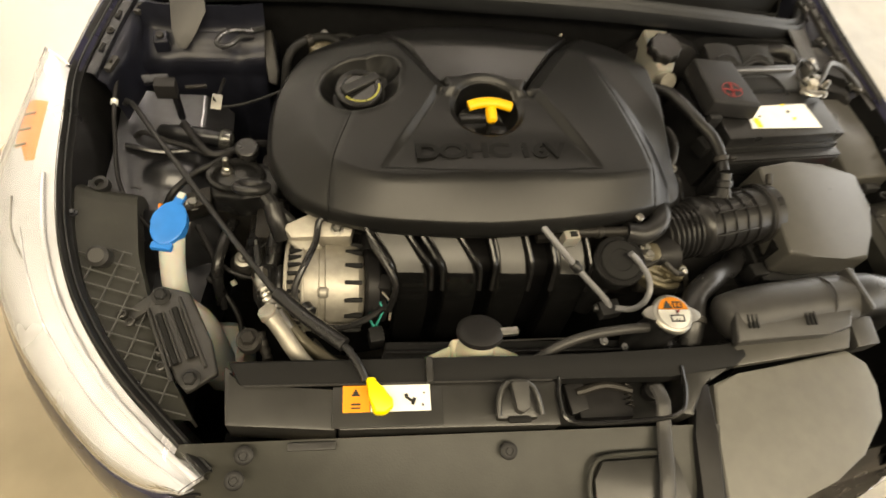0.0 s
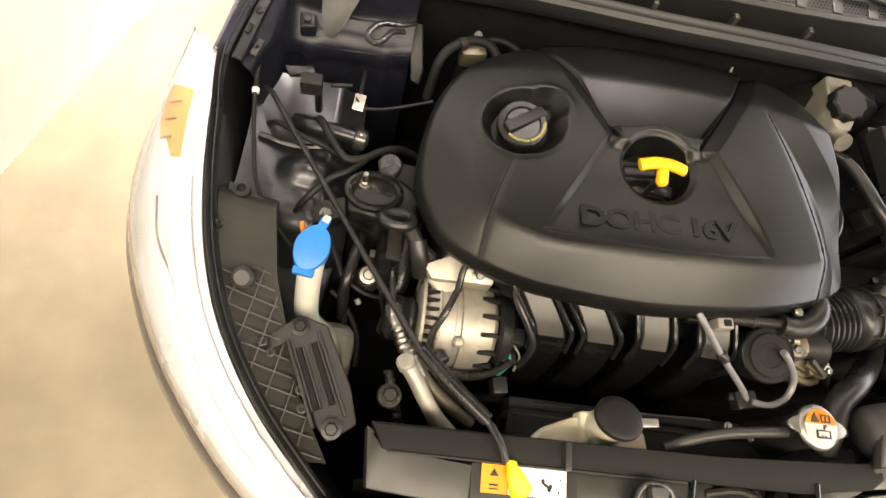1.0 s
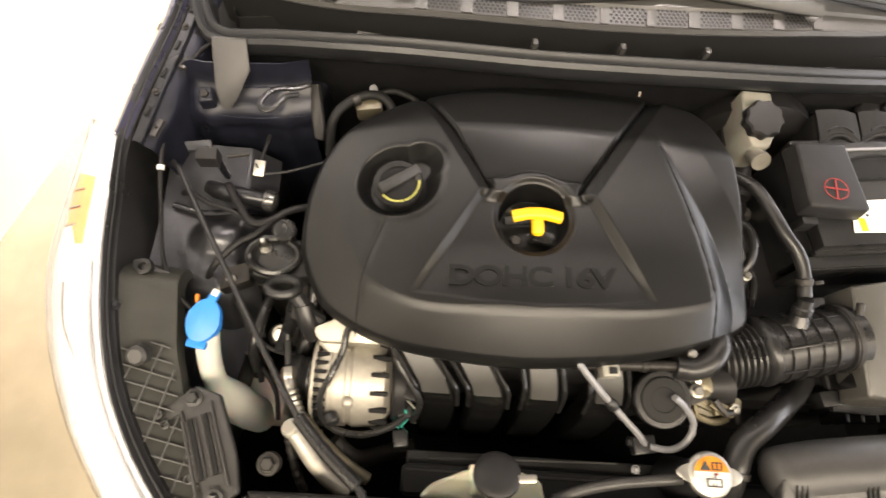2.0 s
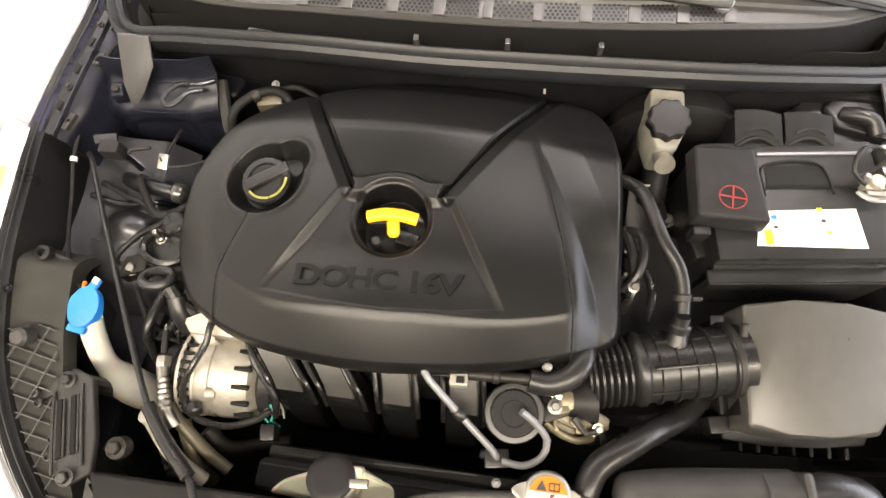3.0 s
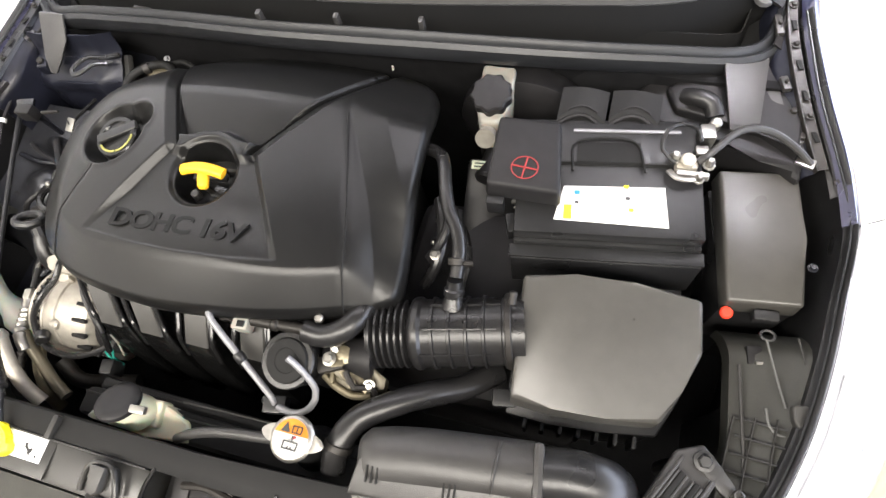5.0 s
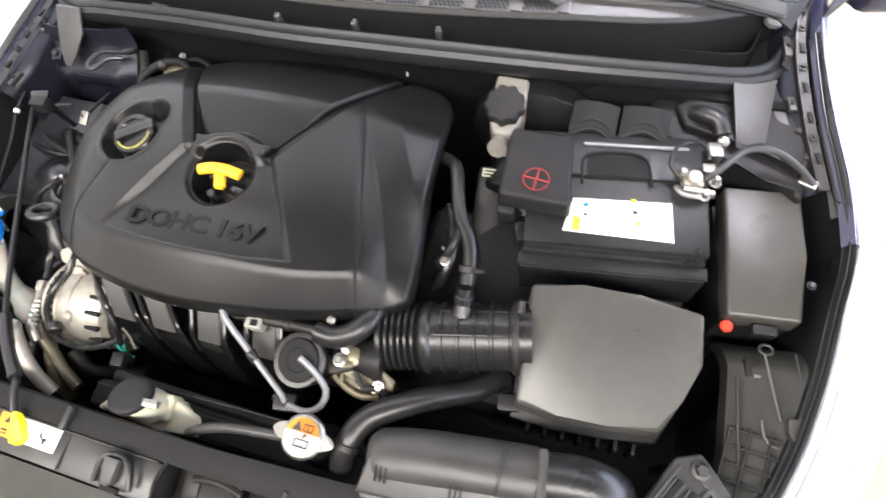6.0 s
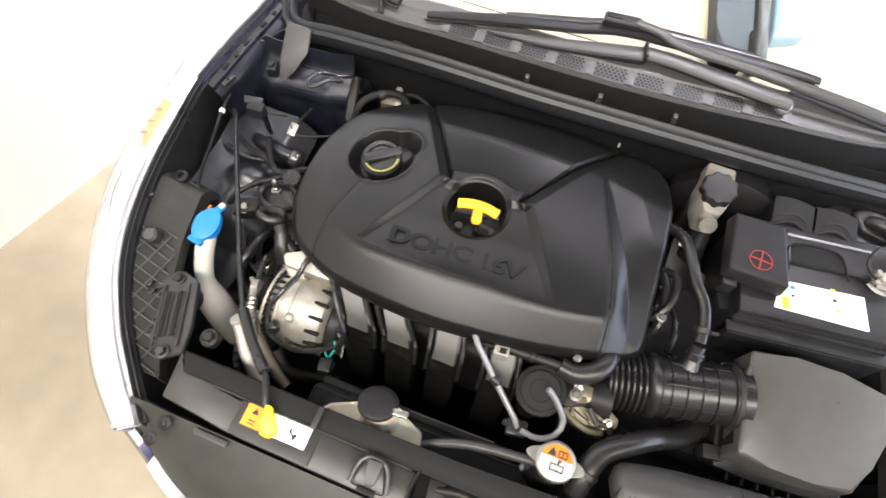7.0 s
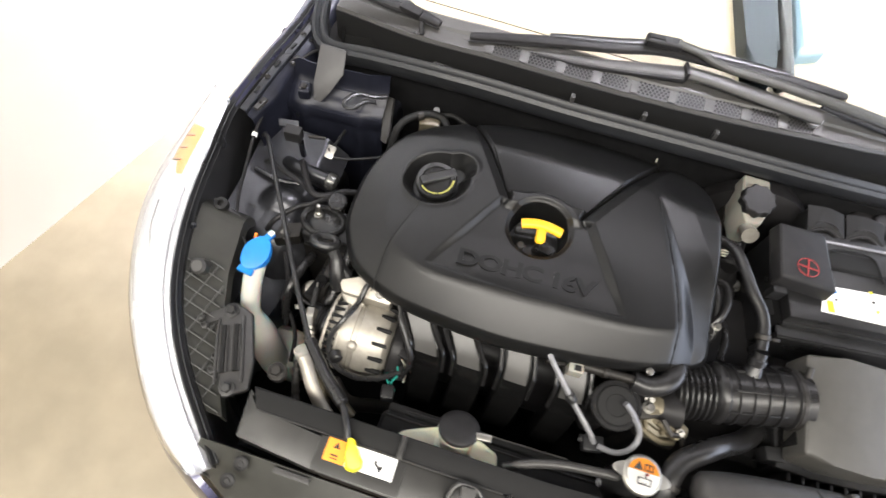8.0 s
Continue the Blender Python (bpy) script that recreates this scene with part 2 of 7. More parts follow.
def loft(curves, bm=None, closed=False, thick=0.0):
    """A skin over rows of points; thick gives it a back."""
    one = B()
    rows = [[one.verts.new(p) for p in c] for c in curves]
    for r0, r1 in zip(rows, rows[1:]):
        n = len(r0)
        for i in range(n if closed else n - 1):
            one.faces.new((r0[i], r0[(i + 1) % n], r1[(i + 1) % n], r1[i]))
    if thick:
        bmesh.ops.recalc_face_normals(one, faces=one.faces[:])
        bmesh.ops.solidify(one, geom=one.faces[:], thickness=thick)
    return join(bm, one)


def sheet(points, thick, bm=None, bevel=0.0):
    one = B()
    one.faces.new([one.verts.new(p) for p in points])
    bmesh.ops.recalc_face_normals(one, faces=one.faces[:])
    bmesh.ops.solidify(one, geom=one.faces[:], thickness=thick)
    if bevel:
        rounded(one, one.edges[:], bevel)
    return join(bm, one)


def spline(points, n):
    """n points evenly along a smooth path."""
    p = smooth_path(points, 0.004)
    w = [0.0]
    for a, b in zip(p, p[1:]):
        w.append(w[-1] + (b - a).length)
    out = []
    for k in range(n):
        s = w[-1] * k / (n - 1)
        i = min(len(w) - 2, max(0, int(np.searchsorted(w, s, side="right")) - 1))
        out.append(p[i].lerp(p[i + 1], (s - w[i]) / max(1e-9, w[i + 1] - w[i])))
    return out


def bolt(at, normal, r, mat, parent, name="bolt", washer=1.5):
    a, n = Vector(at), Vector(normal).normalized()
    bm = lathe(a, a + n, [(0, r * washer), (0.0015, r * washer), (0.002, r * 1.05)], 20)
    lathe(a + n * 0.0015, a + n, [(0, r), (r * 0.75, r), (r * 0.95, r * 0.8)], 6, bm)
    return part(name, bm, mat, parent)


def lettering(name, body, size, m, mat, parent, depth=0.0006, label="", bold=0.0, spacing=1.0):
    cu = bpy.data.curves.new(name, "FONT")
    cu.body, cu.size, cu.extrude, cu.align_x, cu.align_y = body, size, depth, "CENTER", "CENTER"
    cu.offset, cu.resolution_u, cu.space_character = bold, 4, spacing
    tmp = new("lettering_curve", cu)
    bpy.context.view_layer.update()
    me = bpy.data.meshes.new_from_object(tmp.evaluated_get(bpy.context.evaluated_depsgraph_get()))
    bpy.data.objects.remove(tmp)
    bpy.data.curves.remove(cu)
    me.transform(m)
    me.materials.clear()
    me.materials.append(mat)
    me.name = name
    ob = new(name, me)
    ob.parent = parent
    if parent in HOME:
        ob.matrix_parent_inverse = Matrix.Translation(-HOME[parent])
    if label:
        ob["label"] = label
    return ob


def sstep(a, b, v):
    t = np.clip((v - a) / (b - a), 0, 1)
    return t * t * (3 - 2 * t)


# ---- the room ----
def slab(name, points, thick, mat, label, category):
    return tagged(part(name, sheet(points, thick), mat, smooth=False), label, category, kind="structure")


LEFT0, LEFT1 = (-2.775, -5.0), (0.825, 7.0)
slab("floor", [(-3.2, -5.2, 0), (9, -5.2, 0), (9, 7.2, 0), (-3.2, 7.2, 0)], -0.1, CONCRETE, "tan sealed concrete floor, slightly stained", "floor")
tagged(part("wall_left", prism([(*LEFT0, 3.3), (*LEFT1, 3.3), (LEFT1[0] - 0.15, LEFT1[1], 3.3), (LEFT0[0] - 0.15, LEFT0[1], 3.3)], 3.3, 0), WALL, smooth=False),
       "plain white painted wall beside the car", "wall", kind="structure")
right_wall = B()
box((2.725, -3.3, 1.65), (0.15, 3.4, 3.3), 0, 0, bm=right_wall)
box((2.725, 5.2, 1.65), (0.15, 3.6, 3.3), 0, 0, bm=right_wall)
box((2.725, 0.9, 2.43), (0.15, 5.0, 1.74), 0, 0, bm=right_wall)
tagged(part("wall_right", right_wall, WALL, smooth=False), "plain white painted wall with a wide doorway", "wall", kind="structure")
# unseen front wall, back wall and ceiling, dark so the bay reflects less
tagged(part("wall_front", box((-0.1, -5.075, 1.65), (5.8, 0.15, 3.3), 0, 0), DARKWALL, smooth=False), "unseen wall in front of the car, dark grey to dim reflections", "wall", kind="structure")
tagged(part("wall_back", box((1.5, 7.075, 1.65), (2.6, 0.15, 3.3), 0, 0), DARKWALL, smooth=False), "unseen back wall, dark grey to dim reflections", "wall", kind="structure")
tagged(part("ceiling", box((-0.1, 1.0, 3.36), (5.9, 12.3, 0.12), 0, 0), CEIL, smooth=False), "unseen ceiling, dark to dim reflections", "ceiling", kind="structure")

# ---- car body ----
car = thing("car", (0.1, 0.2, 0.0), "dark violet-blue metallic car with its bonnet off and engine bay open", "car")

# left-hand lamp and wing curves, from the wing back to the nose; the other side mirrors them about x = 0.105
MID = 0.105


def mirror(points, k):
    return [Vector((2 * MID + 0.022 - p[0], p[1], p[2])) if k else Vector(p) for p in points]


LAMP_IN = [(-0.588, 0.120, 0.800), (-0.574, 0.020, 0.800), (-0.560, -0.065, 0.800), (-0.540, -0.150, 0.797), (-0.512, -0.225, 0.795), (-0.478, -0.285, 0.793), (-0.437, -0.340, 0.790), (-0.388, -0.392, 0.787), (-0.334, -0.446, 0.783)]
LAMP_OUT = [(-0.606, 0.135, 0.785), (-0.656, 0.050, 0.720), (-0.672, -0.040, 0.700), (-0.662, -0.120, 0.690), (-0.630, -0.200, 0.685), (-0.582, -0.280, 0.685), (-0.524, -0.350, 0.690), (-0.456, -0.416, 0.700), (-0.398, -0.449, 0.718), (-0.345, -0.457, 0.768)]
WING_TOP = [(-0.588, 0.120, 0.802), (-0.566, 0.215, 0.822), (-0.536, 0.330, 0.845), (-0.520, 0.480, 0.875), (-0.535, 0.640, 0.915)]
WING_RIGHT = [(0.815, 0.120, 0.802), (0.800, 0.195, 0.815), (0.766, 0.290, 0.838), (0.738, 0.400, 0.862), (0.728, 0.520, 0.890), (0.745, 0.70, 0.93)]
for k in (0, 1):
    inner = spline(mirror(LAMP_IN, k), 28)
    outer = spline(mirror(LAMP_OUT, k), 28)
    mid = [a.lerp(b, 0.55) + (a - Vector((MID, 0.1, a.z))).normalized() * 0.016 + Vector((0, 0, 0.030)) for a, b in zip(inner, outer)]
    side = -1 if k == 0 else 1
    lamp = thing("headlamp", (MID + side * 0.72, -0.12, 0.70), "large wraparound headlamp with clear lens and amber end" if k == 0 else
                 "matching wraparound headlamp with clear lens and pale end", "headlamp", "headlamps")

    def bowed(a, b, c, n=9):
        """Rows that run in an arc from one edge over the crown to the other."""
        return [[p * ((1 - f) * (1 - 2 * f)) + q * (4 * f * (1 - f)) + r * (f * (2 * f - 1)) for p, q, r in zip(a, b, c)] for f in [g / (n - 1) for g in range(n)]]

    part("lens", loft(bowed(inner, mid, outer), thick=0.002), LENS, lamp, "clear plastic lens").visible_shadow = False
    i2 = [p + Vector((0, 0, -0.010)) + (q - p) * 0.03 for p, q in zip(inner, outer)]
    m2 = [p + Vector((0, 0, -0.012)) for p in mid]
    o2 = [q + Vector((0, 0, -0.004)) + (p - q) * 0.02 for p, q in zip(inner, outer)]
    back = bowed(i2, m2, o2, 13)
    # the amber triangle lies between the inner strip and the crown, the silvered bowl fills the rest
    part("inner_strip", loft([spline(back[0][:9], 12), spline(back[1][:9], 12), spline(back[2][:9], 12)], thick=0.002), LAMPWHITE, lamp, "pale strip beside the turn signal")
    signal = [(back[r], n) for r, n in ((2, 9), (3, 9), (4, 8), (5, 8), (6, 7), (7, 6))]
    part("turn_end", loft([spline(row[:4], 8) for row, n in signal], thick=0.002), LAMPWHITE, lamp, "pale end behind the turn signal")
    part("turn_lens", loft([spline(row[3:n - 1], 10) for row, n in signal], thick=0.002), LAMPWHITE if k else AMBER, lamp, "pale turn signal section" if k else "amber turn signal section")
    part("turn_foot", loft([spline(row[n - 2:n + 1], 6) for row, n in signal], thick=0.002), LAMPWHITE, lamp, "pale foot of the turn signal")
    part("outer_reflector", loft([spline(back[r][:9], 14) for r in range(7, 13)], thick=0.002), LAMPWHITE, lamp, "pale outer strip beside the turn signal")
    part("reflector", loft([spline(back[r][n:], 36) for r, n in ((0, 8), (2, 8), (3, 8), (4, 7), (5, 7), (6, 6), (7, 5), (8, 8), (9, 8), (10, 8), (11, 8), (12, 8))], thick=0.002), LAMPWHITE, lamp, "bright silvered reflector")
    for f in () if k else (4, 5, 6):
        part("turn_rib", box(back[4][f] + Vector((0, 0, 0.004)), (0.014, 0.003, 0.003), -24 if k else 24, 0.001), BRASS, lamp)
    part("step_line", tube([p + Vector((0, 0, 0.002)) for p in back[3][11:]], 0.0012, 6), LAMPWHITE, lamp, "fine moulded line")
    part("fold_line", tube([back[4][9] + Vector((0, 0, 0.001)), back[4][11] + Vector((0, 0, 0.001)), back[3][13] + Vector((0, 0, 0.001))], 0.0014, 6), STEEL, lamp)
    part("bezel", tube([p + Vector((0, 0, 0.003)) for p in back[1][8:]], 0.0034, 8), LAMPWHITE, lamp, "bright inner bezel")
    part("housing", loft([[p + Vector((0, 0, -0.004)) for p in inner], [p + Vector((0, 0, -0.09)) for p in inner], [p.lerp(q, 0.8) + Vector((0, 0, -0.09)) for p, q in zip(inner, outer)], [p.lerp(q, 0.9) + Vector((0, 0, -0.03)) for p, q in zip(inner, outer)]], thick=0.002), PLASTIC, lamp, "black lamp housing")
    # inner gap strip along the lamp
    centre = Vector((MID, 0.0, 0.78))

    def inward(p, d, dz):
        v = centre - p
        v.z = 0
        return p + v.normalized() * d + Vector((0, 0, dz))

    rail = spline(([WING_RIGHT[3], WING_RIGHT[2], WING_RIGHT[1]] if k else [WING_TOP[3], WING_TOP[2], WING_TOP[1]]) + mirror(LAMP_IN, k), 48)
    part("inner_channel", loft([[inward(p, 0.003, 0.001) for p in rail], [inward(p, 0.007, -0.003) for p in rail], [inward(p, 0.009, -0.012) for p in rail],
                                [inward(p, 0.013, -0.016) for p in rail], [inward(p, 0.016, -0.075) for p in rail], [inward(p, 0.024, -0.24) for p in rail], [inward(p, 0.022, -0.40) for p in rail]], thick=0.002), PLASTIC, car, "black inner edge of the wing")
    part("edge_lip", tube([inward(p, 0.0095, -0.004) for p in rail], 0.0018, 6), SEAL, car, "thin rubber lip")
    # wing skin
    wt = spline(WING_RIGHT if k else WING_TOP, 20)
    rows = [[inward(p, 0.012, -0.012) for p in wt], wt]
    for dx, dz in ((0.008, -0.004), (0.018, -0.020), (0.027, -0.06), (0.034, -0.12), (0.040, -0.25), (0.036, -0.40)):
        rows.append([p + Vector((side * dx * (0.75 + (0.2 if k else 0.9) * i / 19), 0, dz)) for i, p in enumerate(wt)])
    part("wing", loft(rows, thick=0.002), PAINT, car, "dark violet-blue metallic front wing")

# bumper: one skin round the nose, from lamp to lamp
tips = [Vector((-0.385, -0.455, 0.713)), Vector((-0.25, -0.515, 0.73)), Vector((-0.08, -0.555, 0.735)), Vector((MID, -0.565, 0.735)), Vector((0.29, -0.555, 0.735)), Vector((0.46, -0.515, 0.73)), Vector((0.595, -0.455, 0.713))]
nose = spline(tips, 40)
trim = nose[3:-3]
part("grille_trim", loft([[p + Vector((0, 0.012, 0.004)) for p in trim], [p + Vector((0, -0.004, 0.006)) for p in trim], [p + Vector((0, -0.014, -0.010)) for p in trim], [p + Vector((0, -0.006, -0.022)) for p in trim]], thick=0.002), CHROME, car, "bright grille trim")
brim = [Vector(p) + Vector((0, 0, -0.003)) for p in LAMP_OUT[1:-1]] + [p + Vector((0, -0.004, -0.024)) for p in nose[2:-2:3]]
brim += [Vector((2 * MID + 0.022 - p[0], p[1], p[2] - 0.003)) for p in LAMP_OUT[1:-1][::-1]]
brim = spline(brim, 110)


def outward(points, d, dz):
    """Moves a path away from the car, square to its own run."""
    out = []
    for i, p in enumerate(points):
        t = points[min(len(points) - 1, i + 2)] - points[max(0, i - 2)]
        out.append(p + Vector((t.y, -t.x, 0)).normalized() * d + Vector((0, 0, dz)))
    return out


part("bumper", loft([outward(brim, d, z) for d, z in ((-0.006, -0.006), (0.004, -0.006), (0.012, -0.020), (0.022, -0.060), (0.030, -0.12), (0.028, -0.22), (0.012, -0.34), (-0.03, -0.46))], thick=0.002), PAINT, car, "dark violet-blue metallic bumper wrapped round the nose")

# wheels under the wings, and the sills on which the shell stands
for k in (0, 1):
    sx = -1 if k == 0 else 1
    wx = MID + sx * 0.61
    wheel = part("tyre", lathe((wx - 0.1, 0.33, 0.31), (wx + 0.1, 0.33, 0.31), [(0.0, 0.20), (0.0, 0.29), (0.02, 0.31), (0.18, 0.31), (0.2, 0.29), (0.2, 0.20)], 48), RUBBER, car)
    part("rim", lathe((wx - 0.09, 0.33, 0.31), (wx + 0.09, 0.33, 0.31), [(0.0, 0.05), (0.01, 0.205), (0.17, 0.205), (0.18, 0.05)], 32), ALLOY, wheel)
    part("side_panel", prism([(MID + sx * 0.69, 0.66, 0.86), (MID + sx * 0.70, 1.02, 0.90), (MID + sx * 0.63, 1.02, 0.90), (MID + sx * 0.63, 0.66, 0.86)], 0.68, 0.01), PAINT, car, "dark violet-blue metallic front door skin")

# bay shell: dark walls and tray
for c, d in (((MID, 0.30, 0.60), (1.34, 0.014, 0.44)), ((MID, -0.40, 0.56), (0.86, 0.014, 0.36))):
    part("bay_wall", box(c, d, 0, 0.002), DEEPSHADE, car, "black painted bay panel")
tray_edge = [inward(p, 0.016, 0.0) for p in spline([Vector(q) for q in [WING_TOP[2], WING_TOP[1]] + LAMP_IN], 16)]
tray_edge += [inward(p, 0.016, 0.0) for p in spline(mirror([WING_TOP[2], WING_TOP[1]] + LAMP_IN, 1), 16)][::-1]
part("undertray", prism([(p.x, p.y, 0.40) for p in tray_edge], 0.012, 0), DEEPSHADE, car, "black tray under the engine bay")

# suspension towers: boxed sheet metal with pressed ledges and a grey gusset under the seal's end
TOWER = [(-0.510, 0.120, 0.796), (-0.462, 0.152, 0.800), (-0.410, 0.163, 0.802), (-0.345, 0.178, 0.802), (-0.302, 0.184, 0.800), (-0.292, 0.235, 0.802), (-0.34, 0.292, 0.806), (-0.52, 0.292, 0.806)]
LEDGE = [(-0.500, 0.150, 0.812), (-0.455, 0.178, 0.814), (-0.40, 0.186, 0.816), (-0.345, 0.198, 0.814), (-0.33, 0.232, 0.812), (-0.37, 0.288, 0.815), (-0.51, 0.288, 0.815)]
for k in (0, 1):
    tw = [Vector((p[0] if k == 0 else 0.245 - p[0], p[1] + (0.05 if k else 0), p[2])) for p in TOWER]
    ld = [Vector((p[0] if k == 0 else 0.245 - p[0], p[1] + (0.05 if k else 0), p[2])) for p in LEDGE]
    if k:
        tw, ld = tw[::-1], ld[::-1]
    if not k:
        tw = [p + Vector((0.006 if p.x < -0.4 else -0.020, 0.064, -0.062)) for p in tw]
    part("suspension_tower", prism(tw, 0.39, 0.012, seg=3), DULLBLACK if k else SHEET, car, "glossy dark pressed steel suspension tower")
    if k:
        part("tower_ledge", prism(ld, 0.02, 0.006, seg=3), DULLBLACK, car)
# the pressed skin of the near tower: a sloping ledge, a rolled front edge and a tall face with shallow beads
skin = []
for dy, z, wob in ((0.050, 0.830, 0), (0.047, 0.810, 0.001), (0.044, 0.798, 0.002), (0.038, 0.789, 0.002), (0.028, 0.785, 0.002), (0.022, 0.777, 0.002), (0.012, 0.770, 0.002), (0.005, 0.765, 0.001), (0.001, 0.759, 0.001),
                   (-0.001, 0.750, 0.002), (0.002, 0.738, 0.003), (0.004, 0.726, 0.003), (0.000, 0.714, 0.003), (0.001, 0.69, 0.002), (0.003, 0.60, 0), (0.004, 0.45, 0)):
    row = []
    for i in range(37):
        s = i / 36
        x = -0.522 + 0.192 * s
        fy = 0.182 + 0.012 * s + 0.010 * (2 * s - 1) ** 2
        fold = 0.004 * math.exp(-((s - 0.22) / 0.07) ** 2) + 0.006 * math.exp(-((s - 0.80) / 0.06) ** 2) - 0.004 * math.exp(-((s - 0.52) / 0.16) ** 2)
        y = fy + dy - (fold if dy < 0.02 else 0.3 * fold) + 0.25 * wob * math.sin(23 * s + z * 60)
        row.append((x, y, z + 0.004 * (s - 0.5) + wob * 0.5 * math.sin(17 * s + 1.3) - 0.016 * float(sstep(0.12, 0.0, s))))
    skin.append(row)
part("tower_skin", loft(skin, thick=0.002), TOWERPAINT, car, "glossy black pressed steel skin of the tower", crease=0.9)
part("gusset", prism([(-0.468, 0.262, 0.852), (-0.418, 0.262, 0.852), (-0.413, 0.228, 0.826), (-0.430, 0.200, 0.802), (-0.442, 0.185, 0.788), (-0.456, 0.186, 0.788), (-0.464, 0.206, 0.806)], 0.005, 0.0018, down=(0, 1, -0.3)), GREYP, car, "grey gusset plate")
part("gusset", sheet([(0.700, 0.345, 0.826), (0.640, 0.312, 0.840), (0.660, 0.224, 0.814), (0.696, 0.226, 0.812)], 0.004, bevel=0.0015), GREYP, car, "grey gusset plate")
part("tower_hook", tube([(-0.330, 0.236, 0.797), (-0.352, 0.222, 0.802), (-0.372, 0.218, 0.805), (-0.388, 0.206, 0.806), (-0.396, 0.188, 0.804), (-0.386, 0.178, 0.804), (-0.372, 0.186, 0.805), (-0.362, 0.204, 0.804), (-0.345, 0.216, 0.796)], 0.0045, 10, flat=0.7), PLASTIC, car)
for q, z in ((0.0, 0.7640), (0.036, 0.7915)):
    edge_line = [(-0.508 + 0.19 * f, 0.1835 + q + 0.012 * f + 0.010 * (2 * f - 1) ** 2, z + 0.004 * (f - 0.5) - 0.012 * max(0.0, 0.12 - f) / 0.12) for f in [g / 10 for g in range(10)]]
    part("tower_flange", tube(edge_line, 0.0017, 8, flat=0.6), TOWERPAINT, car, "rolled flange along the tower")
part("tower_post", prism([(-0.337, 0.246, 0.785), (-0.320, 0.242, 0.792), (-0.309, 0.186, 0.755), (-0.311, 0.176, 0.735), (-0.324, 0.178, 0.738), (-0.330, 0.210, 0.765)], 0.010, 0.003, down=(0.3, 0.6, -0.8)), GREYP, car, "grey post plate beside the tower")
part("tower_block", prism([(-0.496, 0.216, 0.796), (-0.474, 0.216, 0.798), (-0.470, 0.196, 0.792), (-0.492, 0.192, 0.790)], 0.022, 0.004, seg=3), TOWERPAINT, car, "small raised block of the tower")
part("block_bolt", rod((-0.483, 0.205, 0.792), (-0.483, 0.203, 0.799), 0.006, 12), DARKMETAL, car)
for k in (0, 1):
    wt = spline((WING_RIGHT[1:-1] if k else WING_TOP[:-1]), 24)
    part("wing_rail", loft([[inward(p, 0.016, -0.016) for p in wt], [inward(p, 0.019, -0.011) for p in wt], [inward(p, 0.030, -0.012) for p in wt], [inward(p, 0.033, -0.020) for p in wt]], thick=0.002), DARKMETAL if k else SHEET, car, "dark inner wing rail")
    for i in (3, 7, 10, 14, 18):
        m = inward(wt[i], 0.0245, -0.0105)
        d = wt[i + 1] - wt[i - 1]
        part("rail_slot", box(m, (0.006, 0.016, 0.003), math.degrees(math.atan2(d.y, d.x)) - 90, 0.001), CAPLET, car)
    for i in (5, 12, 16):
        bolt(inward(wt[i], 0.0245, -0.011), (0, 0, 1), 0.0038, DARKMETAL, car)

for k in (0, 1):
    wt = spline((WING_RIGHT[1:-1] if k else WING_TOP[:-1]), 24)
    part("inner_wing", loft([[inward(p, d + 0.003 * math.sin(i * 0.9 + d * 80), z) for i, p in enumerate(wt)] for d, z in ((0.031, -0.020), (0.036, -0.024), (0.044, -0.028), (0.048, -0.040), (0.050, -0.070), (0.056, -0.090), (0.060, -0.13), (0.062, -0.25))], thick=0.002), TOWERPAINT, car, "glossy dark inner wing panel", crease=1.2)
    part("rail_edge", tube([inward(p, 0.0315, -0.0125) for p in wt], 0.0013, 6), SHEET if not k else GREYP, car, "edge of the rail")
    for i, w in ((2, 0.030), (9, 0.022), (15, 0.034)):
        d = wt[i + 1] - wt[i - 1]
        m = inward(wt[i], 0.041, -0.022)
        part("rail_clip", box(m, (0.010, w, 0.008), math.degrees(math.atan2(d.y, d.x)) - 90, 0.002), GREYP, car)
        part("clip_pin", rod(m + Vector((0, 0, 0.003)), m + Vector((0, 0, 0.008)), 0.0026, 10), DARKMETAL, car)

# cowl: rubber seal, drain trough, vented panel
SEAL_LINE = [(-0.520, 0.40, 0.865), (-0.500, 0.315, 0.845), (-0.465, 0.278, 0.838), (-0.36, 0.262, 0.862), (-0.18, 0.245, 0.888), (0.0, 0.236, 0.898), (0.12, 0.238, 0.900), (0.26, 0.247, 0.896), (0.42, 0.268, 0.880),
             (0.56, 0.297, 0.858), (0.66, 0.325, 0.838), (0.705, 0.360, 0.832), (0.722, 0.42, 0.850)]
sl = spline(SEAL_LINE, 90)
cowl = thing("cowl_panel", (0.12, 0.32, 0.80), "dark grey plastic cowl panel with vents and rubber seal", "car panel")


def off(points, dy, dz):
    """Moves a path away from the bay, sideways at its ends."""
    out = []
    for i, p in enumerate(points):
        a, b = points[max(0, i - 1)], points[min(len(points) - 1, i + 1)]
        d = (b - a)
        d.z = 0
        n = Vector((-d.y, d.x, 0)).normalized()
        out.append(p + n * dy + Vector((0, 0, dz)))
    return out


prof = [(-0.004, -0.032), (-0.010, -0.016), (-0.008, -0.004), (-0.002, 0.001), (0.003, -0.003), (0.005, -0.005), (0.008, 0.001), (0.013, 0.004), (0.018, 0.000), (0.020, -0.010)]
part("seal", loft([off(sl, a, b) for a, b in prof], thick=0.002), SEAL, cowl, "double-lipped rubber seal")
